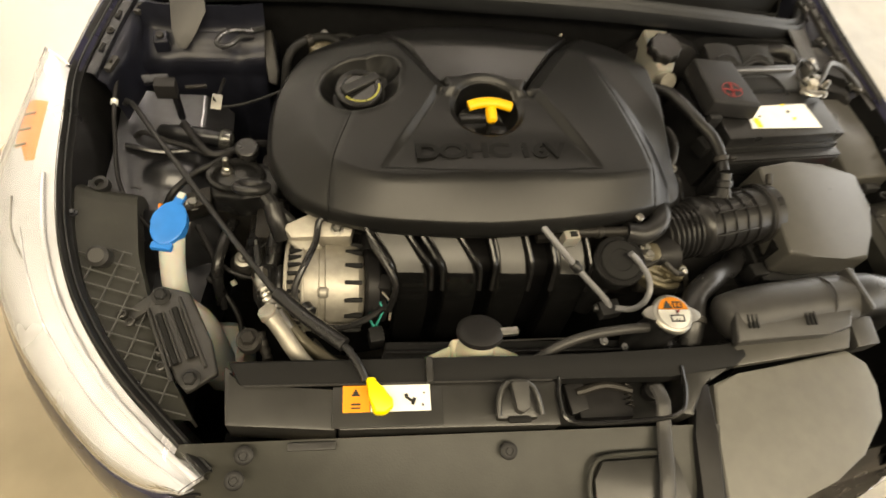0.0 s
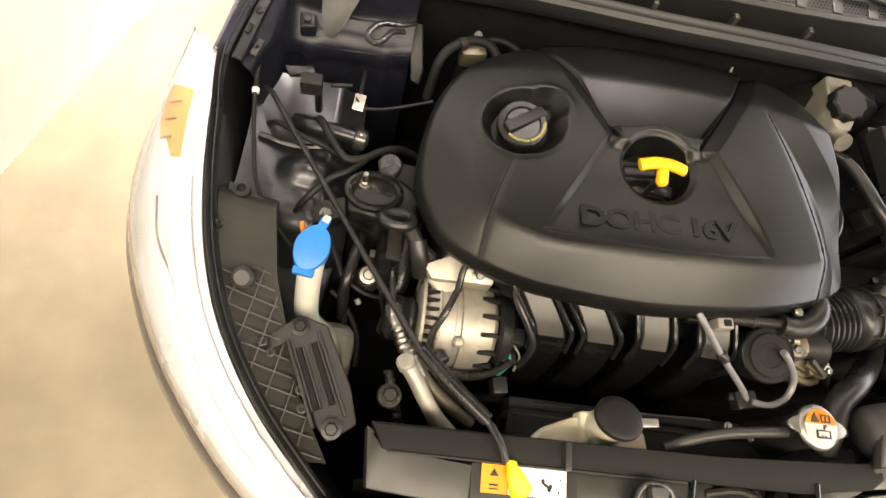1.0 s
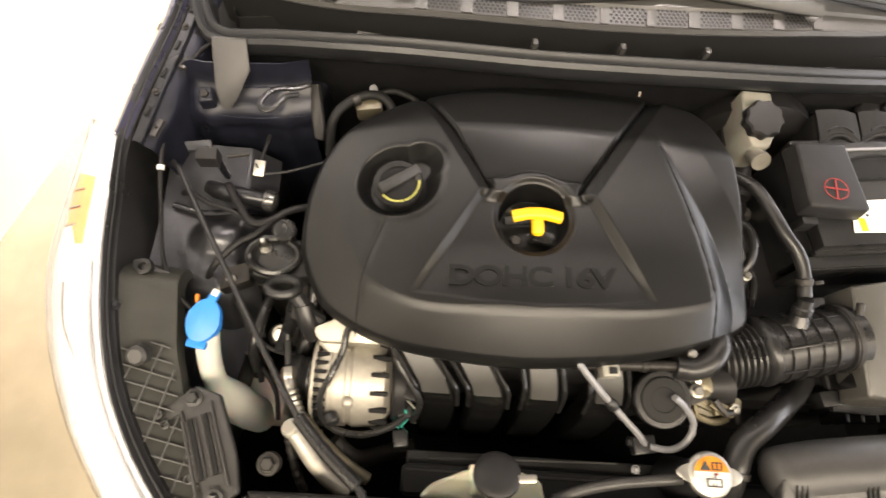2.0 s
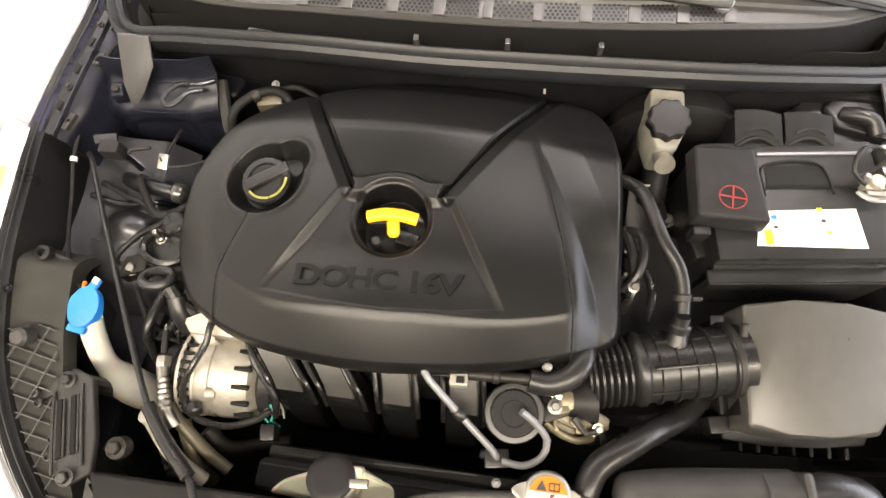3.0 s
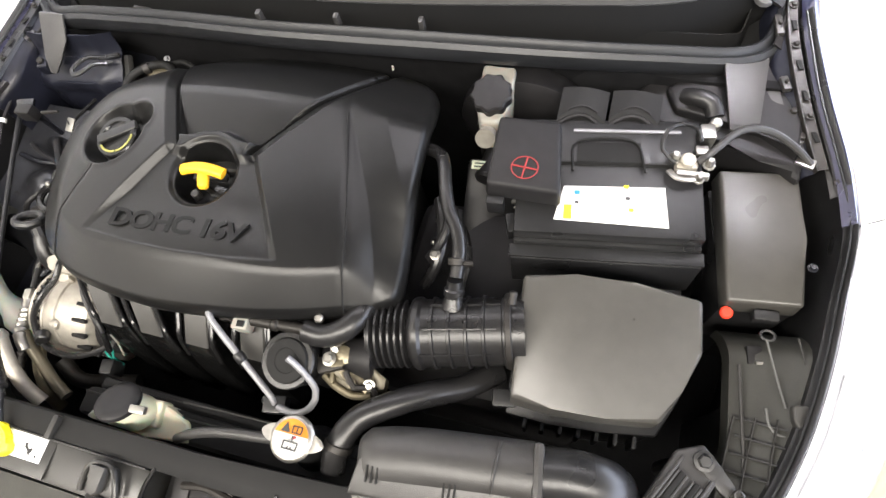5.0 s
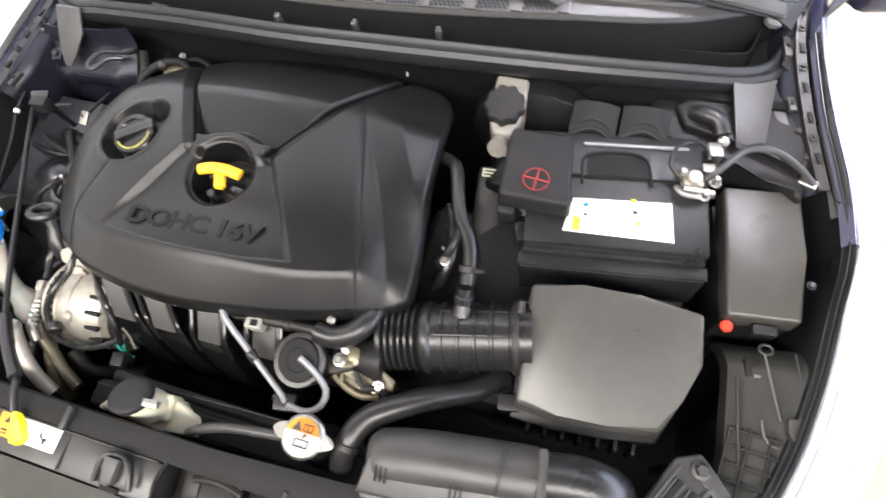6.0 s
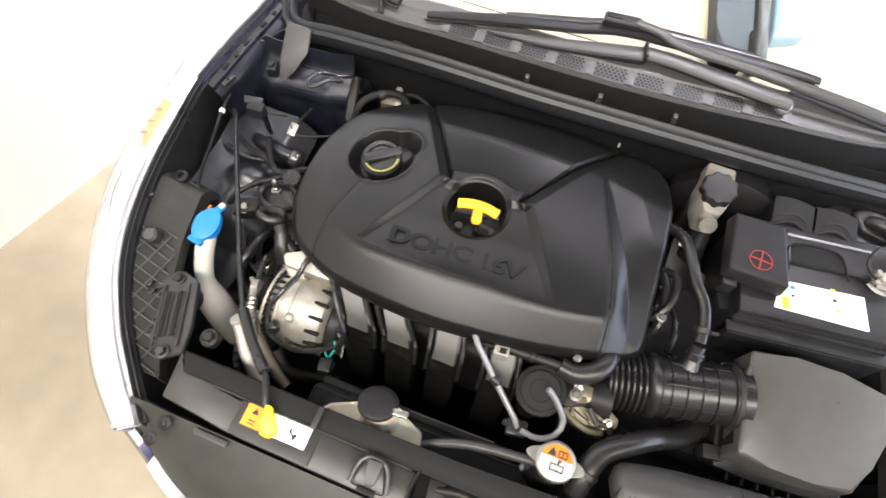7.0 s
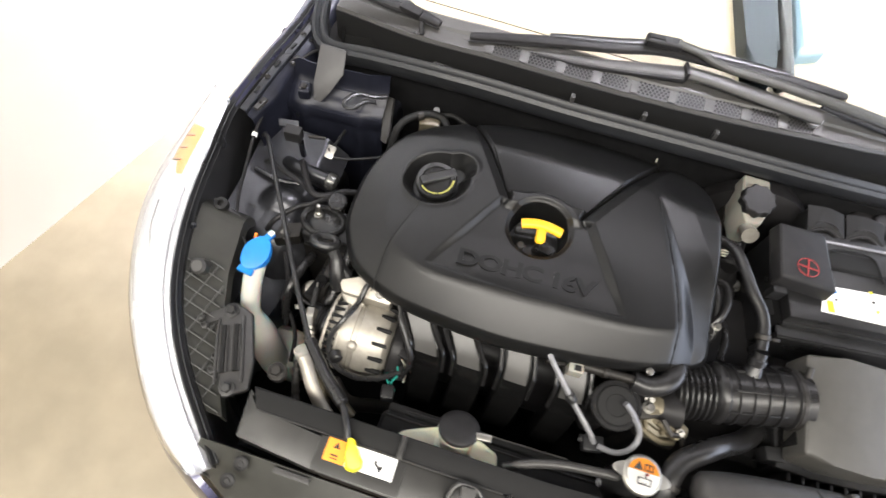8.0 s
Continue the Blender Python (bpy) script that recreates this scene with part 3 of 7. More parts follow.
part("trough", loft([off(sl, a, b) for a, b in ((0.012, -0.006), (0.020, -0.045), (0.046, -0.050), (0.052, -0.01))], thick=0.002), CAPLET, cowl, "dark drain trough")
# the seal's shade on this panel is put into its near-black colour
part("cowl_apron", loft([off(sl, a, b) for a, b in ((0.012, -0.026), (0.022, -0.09), (0.034, -0.2))], thick=0.002), DEEPSHADE, cowl, "black panel under the seal, shade put into its colour")
part("apron_edge", tube(off(sl, 0.010, -0.030)[9:-8], 0.0017, 6), SEAL, cowl, "folded edge under the seal")
part("cowl_end", loft([[(0.700, 0.352, 0.838), (0.712, 0.41, 0.856), (0.735, 0.52, 0.90), (0.76, 0.70, 0.96)], [(0.735, 0.345, 0.818), (0.745, 0.41, 0.835), (0.750, 0.52, 0.868), (0.775, 0.70, 0.91)]], thick=0.003), DULLBLACK, cowl, "black end piece beside the wing")
part("cowl_end", loft([[(-0.500, 0.325, 0.840), (-0.515, 0.41, 0.862), (-0.515, 0.52, 0.90), (-0.52, 0.66, 0.95)], [(-0.525, 0.335, 0.832), (-0.528, 0.41, 0.850), (-0.530, 0.52, 0.875), (-0.545, 0.66, 0.915)]], thick=0.003), DULLBLACK, cowl, "black end piece beside the wing")
part("corner_trim", loft([[(0.66, 0.40, 0.882), (0.70, 0.47, 0.90), (0.725, 0.60, 0.96), (0.735, 0.83, 1.09)], [(0.70, 0.395, 0.860), (0.725, 0.47, 0.885), (0.748, 0.60, 0.94), (0.765, 0.83, 1.07)]], thick=0.006), DULLBLACK, car, "black windscreen corner trim")
VENT0 = spline([(-0.47, 0.345, 0.870), (-0.30, 0.292, 0.905), (-0.16, 0.279, 0.921), (0.0, 0.276, 0.926), (0.14, 0.280, 0.927), (0.27, 0.292, 0.925), (0.39, 0.310, 0.920), (0.55, 0.350, 0.900), (0.69, 0.43, 0.866)], 60)
rows = [[p + Vector((0, dy * (1 - 0.6 * float(sstep(0.36, 0.66, p.x))), dz)) for p in VENT0] for dy, dz in ((-0.002, -0.13), (0.0, -0.006), (0.003, 0.0), (0.006, -0.001), (0.030, 0.004), (0.034, 0.008), (0.052, 0.012), (0.060, 0.008), (0.064, -0.03))]
part("vent_front", loft(rows[:2], thick=0.002), CAPLET, cowl, "black front face")
part("vent_panel", loft(rows[1:], thick=0.002), VENTP, cowl, "grey vented panel", crease=0.3)

# ---- windscreen, wipers ----
ws = [[(-0.46, 0.40, 0.895), (-0.15, 0.352, 0.934), (0.12, 0.345, 0.940), (0.40, 0.366, 0.934), (0.70, 0.420, 0.884)],
      [(-0.50, 0.80, 1.10), (-0.2, 0.77, 1.14), (0.12, 0.765, 1.15), (0.42, 0.78, 1.14), (0.72, 0.83, 1.10)],
      [(-0.48, 1.20, 1.32), (-0.2, 1.18, 1.36), (0.12, 1.175, 1.37), (0.42, 1.19, 1.36), (0.70, 1.22, 1.32)]]
wsd = [spline(r, 24) for r in ws]
part("windscreen", loft(wsd, thick=0.004), GLASS, car, "raked glass windscreen").visible_shadow = False
part("dashboard", loft([[p + Vector((0, 0.012, -0.05)) for p in wsd[0]], [p + Vector((0, 0.06, -0.02)) for p in wsd[0]], [p + Vector((0, 0.30, 0.02)) for p in wsd[0]], [p + Vector((0, 0.75, 0.03)) for p in wsd[0]], [p + Vector((0, 0.80, -0.2)) for p in wsd[0]]], thick=0.004), DASH, car, "cream dashboard top behind the glass")


# ---- engine ----
block = thing("engine_block", (0.0, 0.02, 0.39), "dark cast engine block under the cover", "engine")
part("crankcase", box((-0.02, 0.03, 0.56), (0.46, 0.30, 0.36), 0, 0.012), DARKMETAL, block)
part("valve_cover", box((-0.01, 0.03, 0.765), (0.44, 0.26, 0.07), 0, 0.015), DARKMETAL, block)

# engine cover
cover = thing("engine_cover", (0.0, 0.02, 0.80), "satin black moulded plastic engine cover reading DOHC 16V", "engine cover")
OUTLINE = [(-0.302, -0.030), (-0.288, -0.072), (-0.262, -0.112), (-0.218, -0.141), (-0.165, -0.161), (-0.087, -0.173), (-0.013, -0.177), (0.056, -0.172), (0.124, -0.162), (0.188, -0.147), (0.240, -0.129), (0.280, -0.111), (0.2925, -0.096),
           (0.2925, -0.070), (0.289, -0.030), (0.283, 0.040), (0.276, 0.150), (0.264, 0.205), (0.228, 0.232), (0.120, 0.240), (-0.020, 0.236), (-0.140, 0.216), (-0.225, 0.170), (-0.272, 0.118), (-0.297, 0.050)]
CX, CY = -0.003, 0.004
loop = smooth_path([(x, y, 0) for x, y in OUTLINE[-2:] + OUTLINE + OUTLINE[:3]], 0.003)[16:-16]
ang = np.array([math.atan2(p.y - CY, p.x - CX) for p in loop])
rad = np.array([math.hypot(p.y - CY, p.x - CX) for p in loop])
order = np.argsort(ang)
ANG = np.linspace(-math.pi, math.pi, 720, endpoint=False)
RAD = np.interp(ANG, ang[order], rad[order], period=2 * math.pi)
soft_w = np.exp(-(np.arange(-24, 25) / 4.0) ** 2)
RAD = np.convolve(np.concatenate([RAD[-24:], RAD, RAD[:24]]), soft_w / soft_w.sum(), "valid")


def seg_dist(x, y, a, b):
    ax, ay, bx, by = *a, *b
    t = np.clip(((x - ax) * (bx - ax) + (y - ay) * (by - ay)) / ((bx - ax) ** 2 + (by - ay) ** 2), 0, 1)
    return np.hypot(x - ax - t * (bx - ax), y - ay - t * (by - ay))


def line_dist(x, y, pts):
    return np.min([seg_dist(x, y, a, b) for a, b in zip(pts, pts[1:])], axis=0)


SEAM_R = [(0.150, 0.20), (0.168, 0.125), (0.198, 0.030), (0.220, -0.053), (0.233, -0.135)]
SEAM_L = [(-0.188, -0.002), (-0.212, -0.080), (-0.217, -0.150)]
GROOVES = (((-0.055, 0.036), (-0.142, 0.190), -1), ((0.050, 0.036), (0.165, 0.212), 1))
PLATE_L, PLATE_R = ((-0.0783, 0.0290), (-0.1520, -0.0985)), ((0.0750, 0.0310), (0.1460, -0.0945))


def beside(x, y, a, b):
    """Distance to the left of the line from a to b, and the way along it."""
    n = math.hypot(b[0] - a[0], b[1] - a[1])
    ux, uy = (b[0] - a[0]) / n, (b[1] - a[1]) / n
    return ux * (y - a[1]) - uy * (x - a[0]), ux * (x - a[0]) + uy * (y - a[1])


def cover_height(x, y, edge):
    z = 0.893 + 0.045 * x - 0.45 * x * x - 0.45 * (y - 0.03) ** 2
    # the rear rolls down towards the firewall
    back = np.clip(y - 0.126, 0, None)
    z = z - 0.34 * (np.sqrt(back ** 2 + 0.014 ** 2) - 0.014)
    front = sstep(0.07, -0.06, y)
    # front band that starts at a crease and falls at an even slope, then the turned rim all round
    near = np.clip(0.066 - edge, 0, None)
    band = 0.37 * (0.72 * (np.minimum(near, 0.016) ** 2 / 0.032 + np.clip(near - 0.016, 0, None)) + 0.34 * near) + 0.5 * near ** 2
    z = z - band * front - 110 * np.clip(0.009 - edge, 0, None) ** 2
    z = z - 0.009 * np.clip(1 - edge / 0.06, 0, 1) ** 2 * (1 - front) * sstep(-0.02, -0.18, x)
    # beyond the right seam: a facet that falls away and widens forwards, a crease, then the flatter end
    sx = np.interp(y, [p[1] for p in SEAM_R][::-1], [p[0] for p in SEAM_R][::-1])
    beyond = x - sx
    gate = sstep(0.150, 0.112, y)
    wide = np.interp(y, [-0.14, -0.09, 0.0, 0.09, 0.125], [0.034, 0.036, 0.027, 0.011, 0.005])
    z = z - gate * (0.0014 * sstep(-0.0004, 0.0018, beyond) + 0.0105 * wide / 0.036 * np.clip(beyond / wide, 0, 1) - 0.17 * np.clip(beyond - wide, 0, 0.05))
    # left shoulder
    sl_x = np.interp(y, [p[1] for p in SEAM_L][::-1], [p[0] for p in SEAM_L][::-1])
    z = z - 0.0013 * sstep(0.0, 0.004, sl_x - x) * sstep(0.01, -0.03, y)
    # channels: a narrow slot with a sloping outer wall; the panel between them lies lower and dips to the collar
    inside = sstep(0.050, 0.064, y)
    for a, b, sgn in GROOVES:
        s, w = beside(x, y, a, b)
        s = -s * sgn
        on = sstep(-0.004, 0.006, w)
        z = z - on * ((0.0140 if sgn > 0 else 0.0105) * np.clip(1 - s / (0.021 if sgn > 0 else 0.018), 0, 1) * (s > 0) + 0.0055 * sstep(0.0036, 0.0022, np.abs(s)))
        inside = inside * sstep(-0.0005, -0.0022, s)
    z = z - (0.0035 + 0.0235 * np.clip((0.142 - y) / 0.084, 0, 1) ** 1.15) * inside
    # sunk plate: sloping walls at both sides, open towards the front band
    left, _ = beside(x, y, *PLATE_L)
    right, _ = beside(x, y, *PLATE_R)
    ins = np.minimum(left, -right)
    low = y - np.interp(x, [-0.16, -0.07, 0.0, 0.08, 0.15], [-0.1005, -0.1095, -0.1120, -0.1070, -0.0965])
    z = z - (0.0016 + 0.0090 * sstep(-0.110, -0.03, y)) * np.clip(ins / 0.0095, 0, 1) * sstep(-0.001, 0.0025, low) * sstep(0.040, 0.030, y)
    # dipstick well with its collar
    r = np.hypot(x + 0.003, y - 0.004)
    h = sstep(0.0720, 0.0580, r) * sstep(0.020, 0.036, y)
    z = z * (1 - h) + (0.8900 + 0.02 * x) * h
    z = z - 0.006 * sstep(0.0535, 0.0455, r) - 0.042 * sstep(0.0450, 0.0400, r)
    # oil filler well
    ro = np.hypot((x + 0.178) / 1.03, (y - 0.046) / 0.98)
    ro2 = np.hypot(x + 0.152, y - 0.072)
    ro = np.minimum(ro, ro2 + 0.022)
    z = z - 0.021 * np.clip((0.0525 - ro) / 0.0135, 0, 1) - 0.006 * sstep(0.0385, 0.0365, ro) + 0.0014 * np.exp(-((ro - 0.0545) / 0.004) ** 2)
    return z


NA, NR = 1280, 250
cover_bm = B()
th = np.linspace(-math.pi, math.pi, NA, endpoint=False)
Rm = np.interp(th, ANG, RAD, period=2 * math.pi)
u = np.linspace(0.02, 1, NR)
mix = sstep(0.32, 0.85, u)[:, None]
Pol = u[:, None] * (0.16 * (1 - mix) + Rm[None, :] * mix)
X, Y = CX + Pol * np.cos(th), CY + Pol * np.sin(th)
Ed = np.maximum(Rm[None, :] - Pol, 0)
Zc = cover_height(X, Y, Ed) * 0.2
for j in range(8):
    Zc = Zc + 0.1 * cover_height(X + 0.0011 * math.cos(j * math.pi / 4), Y + 0.0011 * math.sin(j * math.pi / 4), Ed)
Zc = Zc - 0.0012 * np.exp(-(line_dist(X, Y, SEAM_R) / 0.0042) ** 2) * sstep(0.165, 0.11, Y) - 0.0010 * np.exp(-(line_dist(X, Y, SEAM_L) / 0.0040) ** 2)


def cover_z(x, y):
    """Height of the cover's skin at a place."""
    k = np.argmin((X - x) ** 2 + (Y - y) ** 2)
    return float(Zc.flat[k])


rings = [[cover_bm.verts.new((X[i, j], Y[i, j], Zc[i, j])) for j in range(NA)] for i in range(NR)]
for dr, dz in ((0.0008, -0.0015), (0.0010, -0.010), (-0.0005, -0.0125), (-0.003, -0.012), (-0.004, 0.002)):
    rings.append([cover_bm.verts.new((X[-1, j] + dr * math.cos(th[j]), Y[-1, j] + dr * math.sin(th[j]), Zc[-1, j] + dz)) for j in range(NA)])
for r0, r1 in zip(rings, rings[1:]):
    for j in range(NA):
        cover_bm.faces.new((r0[j], r0[(j + 1) % NA], r1[(j + 1) % NA], r1[j]))
cover_bm.faces.new(rings[0])
part("shell", cover_bm, COVER, cover, crease=1.2)
for line, r in ((SEAM_R[1:], 0.0013), (SEAM_L, 0.0009)):
    way = [(p.x, p.y) for p in spline([(x, y, 0) for x, y in line], 60)]
    part("seam", tube([(x, y, cover_z(x, y) + 0.0001) for x, y in way], r, 6, step=0.02), CAPLET, cover, "thin dark parting seam")
text_m = Matrix.Translation((-0.007, -0.0775, cover_z(-0.007, -0.0775) - 0.0010)) @ pose(0, 0, 0, math.degrees(math.atan2(cover_z(-0.007, -0.062) - cover_z(-0.007, -0.093), 0.031)), -2.6, 2.0)
lettering("lettering", "DOHC 16V", 0.0350, text_m @ Matrix.Diagonal((1.28, 1, 1, 1)), LETTER, cover, 0.0014, "moulded letters DOHC 16V", 0.0012, 0.90)

# oil filler cap
oilcap = thing("oil_filler_cap", (-0.178, 0.046, 0.845), "black oil filler cap with grip bar and yellow print", "oil cap")
oc = Vector((-0.178, 0.046, 0.851))
part("cap", lathe(oc, oc + Vector((-0.06, -0.12, 1)), [(0, 0.030), (0.002, 0.033), (0.012, 0.033), (0.014, 0.031), (0.0145, 0.024), (0.012, 0.022), (0.012, 0.004)], 40, lobes=20, depth=0.012), GLOSSY, oilcap)
part("grip", box(oc + Vector((0.001, 0.004, 0.0155)), (0.060, 0.015, 0.007), 36, 0.003, seg=3), PLASTIC, oilcap)
ink = B()
for j in range(22):
    a = radians(228 + 6.4 * j + (3 if j > 9 else 0))
    box(oc + Vector((0.0268 * math.cos(a), 0.0268 * math.sin(a), 0.0149 + 0.12 * 0.0268 * math.sin(a) + 0.06 * 0.0268 * math.cos(a))), (0.0021, 0.0030, 0.0010), math.degrees(a) + 90, 0, bm=ink)
part("print", ink, PALEINK, oilcap, "yellow print bars", smooth=False)

# dipstick
dip = thing("oil_dipstick", (0.0, 0.0, 0.845), "yellow T-shaped oil dipstick handle in its well", "dipstick")
part("handle", tube([(-0.031, 0.001, 0.884), (-0.012, 0.005, 0.888), (0.010, 0.006, 0.888), (0.030, 0.004, 0.884)], 0.0082, 14, flat=0.75), YELLOW, dip)
part("stem", lathe((0.000, 0.004, 0.885), (0.003, -0.018, 0.874), [(0, 0.005), (0.006, 0.0078), (0.021, 0.0078), (0.025, 0.005)], 16), YELLOW, dip)
part("blade", rod((0.002, -0.012, 0.876), (0.002, -0.010, 0.835), 0.004), DARKMETAL, dip)
part("well_bridge", box((-0.012, 0.012, 0.850), (0.05, 0.012, 0.01), 8, 0.003), PLASTIC, cover)
part("well_tab", box((0.016, -0.010, 0.850), (0.03, 0.018, 0.008), -10, 0.003), PLASTIC, cover)
part("well_peg", rod((-0.022, -0.018, 0.842), (-0.022, -0.018, 0.856), 0.006), GREYP, cover)

# intake manifold: four runners and the plenum below
manifold = thing("intake_manifold", (0.0, -0.22, 0.50), "glossy black plastic intake manifold with four runners", "intake manifold")
part("plenum", box((-0.01, -0.130, 0.64), (0.33, 0.09, 0.22), 0, 0.03, seg=4), DULLBLACK, manifold)
for cx, dx in ((-0.140, 0.036), (-0.072, 0.034), (0.022, 0.008), (0.108, 0.006)):
    c = spline([(cx - 0.012, -0.10, 0.818), (cx - 0.004, -0.144, 0.801), (cx + dx * 0.45, -0.174, 0.787), (cx + dx * 0.85, -0.192, 0.776)], 14)
    c += spline([(cx + dx * 0.93, -0.1985, 0.764), (cx + dx, -0.213, 0.715), (cx + dx, -0.230, 0.60)], 8)
    one = B()
    rows = []
    for j, p in enumerate(c):
        d = (c[min(j + 1, 21)] - c[max(j - 1, 0)]).normalized()
        nrm = Vector((1, 0, 0)).cross(d).normalized()
        rows.append([p + Vector((1, 0, 0)) * (0.024 * math.copysign(abs(math.cos(t)) ** 0.3, math.cos(t))) + nrm * (0.020 * math.copysign(abs(math.sin(t)) ** 0.35, math.sin(t))) for t in [2 * math.pi * q / 28 + 0.11 for q in range(28)]])
    loft(rows, one, closed=True)
    one.faces.new(list(reversed(one.verts[:28])))
    part("runner", one, RUNNERSHADE, manifold)
    # paler skin over each top, the light on it put into the colour
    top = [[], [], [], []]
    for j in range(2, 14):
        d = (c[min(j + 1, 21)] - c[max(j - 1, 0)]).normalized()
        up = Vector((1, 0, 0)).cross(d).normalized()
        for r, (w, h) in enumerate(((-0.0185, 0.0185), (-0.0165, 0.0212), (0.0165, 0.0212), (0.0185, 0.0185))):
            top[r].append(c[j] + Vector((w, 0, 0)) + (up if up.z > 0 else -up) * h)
    part("runner_lit_top", loft(top, thick=0.001), RUNNERLIT, manifold, "flat satin top of the runner, light put into its colour")
    for sgn in (-1, 1):
        part("runner_rib", tube([p + Vector((sgn * 0.0255, 0.0, 0.0)) + Vector((0, -0.011, 0.018)) for p in c[3:17:2]], 0.0036, 8), GLOSSY, manifold)


# alternator
alt = thing("alternator", (-0.22, -0.186, 0.66), "cast aluminium alternator with slotted end frames", "alternator")
ax0, ax1 = (-0.2720, -0.190, 0.712), (-0.1640, -0.187, 0.710)
part("housing", lathe(ax0, ax1, [(0, 0.030), (0.003, 0.048), (0.009, 0.057), (0.020, 0.0615), (0.043, 0.062), (0.0445, 0.0595), (0.051, 0.0595), (0.0525, 0.063), (0.080, 0.0615), (0.095, 0.057), (0.103, 0.045), (0.108, 0.03)], 64), ALLOY, alt)
for j in range(32):
    a = radians(j * 11.25)
    for xx, ln in ((-0.2585, 0.020),) + (((-0.182, 0.024),) if j % 2 == 0 else ()):
        part("slot", box((xx, -0.189 + 0.0595 * math.cos(a), 0.711 + 0.0595 * math.sin(a)), (ln, 0.0050 if xx < -0.2 else 0.0056, 0.0075), 0, 0.002, rx=math.degrees(a) + 90), CAPLET, alt)
for j in range(4):
    a = radians(35 + 90 * j)
    part("through_bolt", lathe((-0.2280, -0.189 + 0.062 * math.cos(a), 0.711 + 0.062 * math.sin(a)), (-0.2140, -0.189 + 0.062 * math.cos(a), 0.711 + 0.062 * math.sin(a)), [(0, 0.005), (0.003, 0.0075), (0.011, 0.0075), (0.014, 0.005)], 14), ALLOY, alt)
part("rear_cover", lathe((-0.1680, -0.187, 0.710), (-0.1380, -0.186, 0.709), [(0, 0.050), (0.004, 0.054), (0.018, 0.052), (0.028, 0.040), (0.030, 0.02)], 32), DULLBLACK, alt, "black rear cover")
part("pulley", lathe((-0.2720, -0.190, 0.712), (-0.3170, -0.190, 0.712), [(0, 0.020), (0.006, 0.030), (0.010, 0.030), (0.013, 0.027), (0.016, 0.030), (0.019, 0.027), (0.022, 0.030), (0.036, 0.030), (0.042, 0.02)], 36), PLASTIC, alt)
part("mount_lug", prism([(-0.270, -0.150, 0.768), (-0.258, -0.128, 0.776), (-0.246, -0.112, 0.780), (-0.234, -0.120, 0.780), (-0.236, -0.148, 0.774), (-0.222, -0.160, 0.770), (-0.250, -0.168, 0.768)], 0.035, 0.006, seg=3), ALLOY, alt)
for xx in (-0.2690, -0.2480):
    part("end_ridge", tube([Vector((xx, -0.189 + 0.0612 * math.cos(a), 0.711 + 0.0612 * math.sin(a))) for a in [2 * math.pi * q / 48 for q in range(49)]], 0.0028, 8, cap=False), ALLOY, alt)
part("plug", box((-0.1470, -0.225, 0.715), (0.020, 0.026, 0.040), 12, 0.004), PLASTIC, alt)
part("plug", box((-0.1400, -0.205, 0.745), (0.018, 0.022, 0.024), -10, 0.003), DULLBLACK, alt)
part("green_wire", tube([(-0.1500, -0.222, 0.742), (-0.1420, -0.236, 0.728), (-0.1500, -0.246, 0.708), (-0.1420, -0.252, 0.690)], 0.0018, 8), TEAL, alt)
part("green_wire", tube([(-0.1560, -0.226, 0.738), (-0.1600, -0.240, 0.722), (-0.1520, -0.250, 0.705)], 0.0016, 8), TEAL, alt)
part("pale_wire", tube([(-0.1440, -0.216, 0.748), (-0.1320, -0.226, 0.735), (-0.1320, -0.240, 0.71)], 0.0016, 8), DULLWHITE, alt)

# ---- battery and its neighbours ----
bat = thing("battery", (0.515, 0.115, 0.62), "black car battery with white label on its top", "battery")
BM = pose(0.5155, 0.118, 0, 0, 0, 7.5)


def at(m, x, y, z):
    return m @ Vector((x, y, z))


def mbox(m, c, s, bevel=0.003, bm=None, rz=0.0, rx=0.0, ry=0.0):
    one = box((0, 0, 0), s, rz, bevel, rx, ry)
    bmesh.ops.transform(one, matrix=m @ Matrix.Translation(c), verts=one.verts)
    return join(bm, one)


part("case", mbox(BM, (0, 0, 0.735), (0.226, 0.166, 0.14), 0.004), PLASTIC, bat)
part("lid", mbox(BM, (0, 0.0, 0.820), (0.230, 0.170, 0.024), 0.004), PLASTIC, bat)
part("lip", mbox(BM, (0, -0.086, 0.806), (0.230, 0.008, 0.012), 0.003), PLASTIC, bat)
part("raised_deck", mbox(BM, (0.0, 0.045, 0.834), (0.215, 0.062, 0.008), 0.003), PLASTIC, bat)
part("carry_handle", tube([at(BM, -0.045, 0.002, 0.838), at(BM, -0.04, 0.044, 0.841), at(BM, 0.03, 0.046, 0.841), at(BM, 0.045, 0.002, 0.838)], 0.0018, 8), CAPLET, bat)
part("label", prism([(0.459, 0.043, 0.8345), (0.596, 0.056, 0.8345), (0.586, 0.110, 0.8345), (0.464, 0.092, 0.8345)], 0.0012, 0), WHITE, bat, "white battery label", smooth=False)
part("label_patch", mbox(BM, (-0.049, -0.056, 0.8349), (0.010, 0.020, 0.0008), 0), HIVIS, bat, "yellow corner patch", smooth=False)
for dx, dy, mm, sz in ((-0.038, -0.028, BLUE, 0.007), (-0.038, -0.042, INK, 0.005), (0.022, -0.018, HIVIS, 0.006), (0.024, -0.034, INK, 0.006), (0.028, -0.05, HIVIS, 0.006)):
    part("label_mark", mbox(BM, (dx, dy, 0.8348), (sz, sz * 0.8, 0.0006), 0), mm, bat, smooth=False)
# flat black plate that stands for the shade of the handle's recess
part("handle_recess_shade", mbox(BM, (0.0, 0.030, 0.8385), (0.080, 0.030, 0.0012), 0.0005), CAPLET, bat)
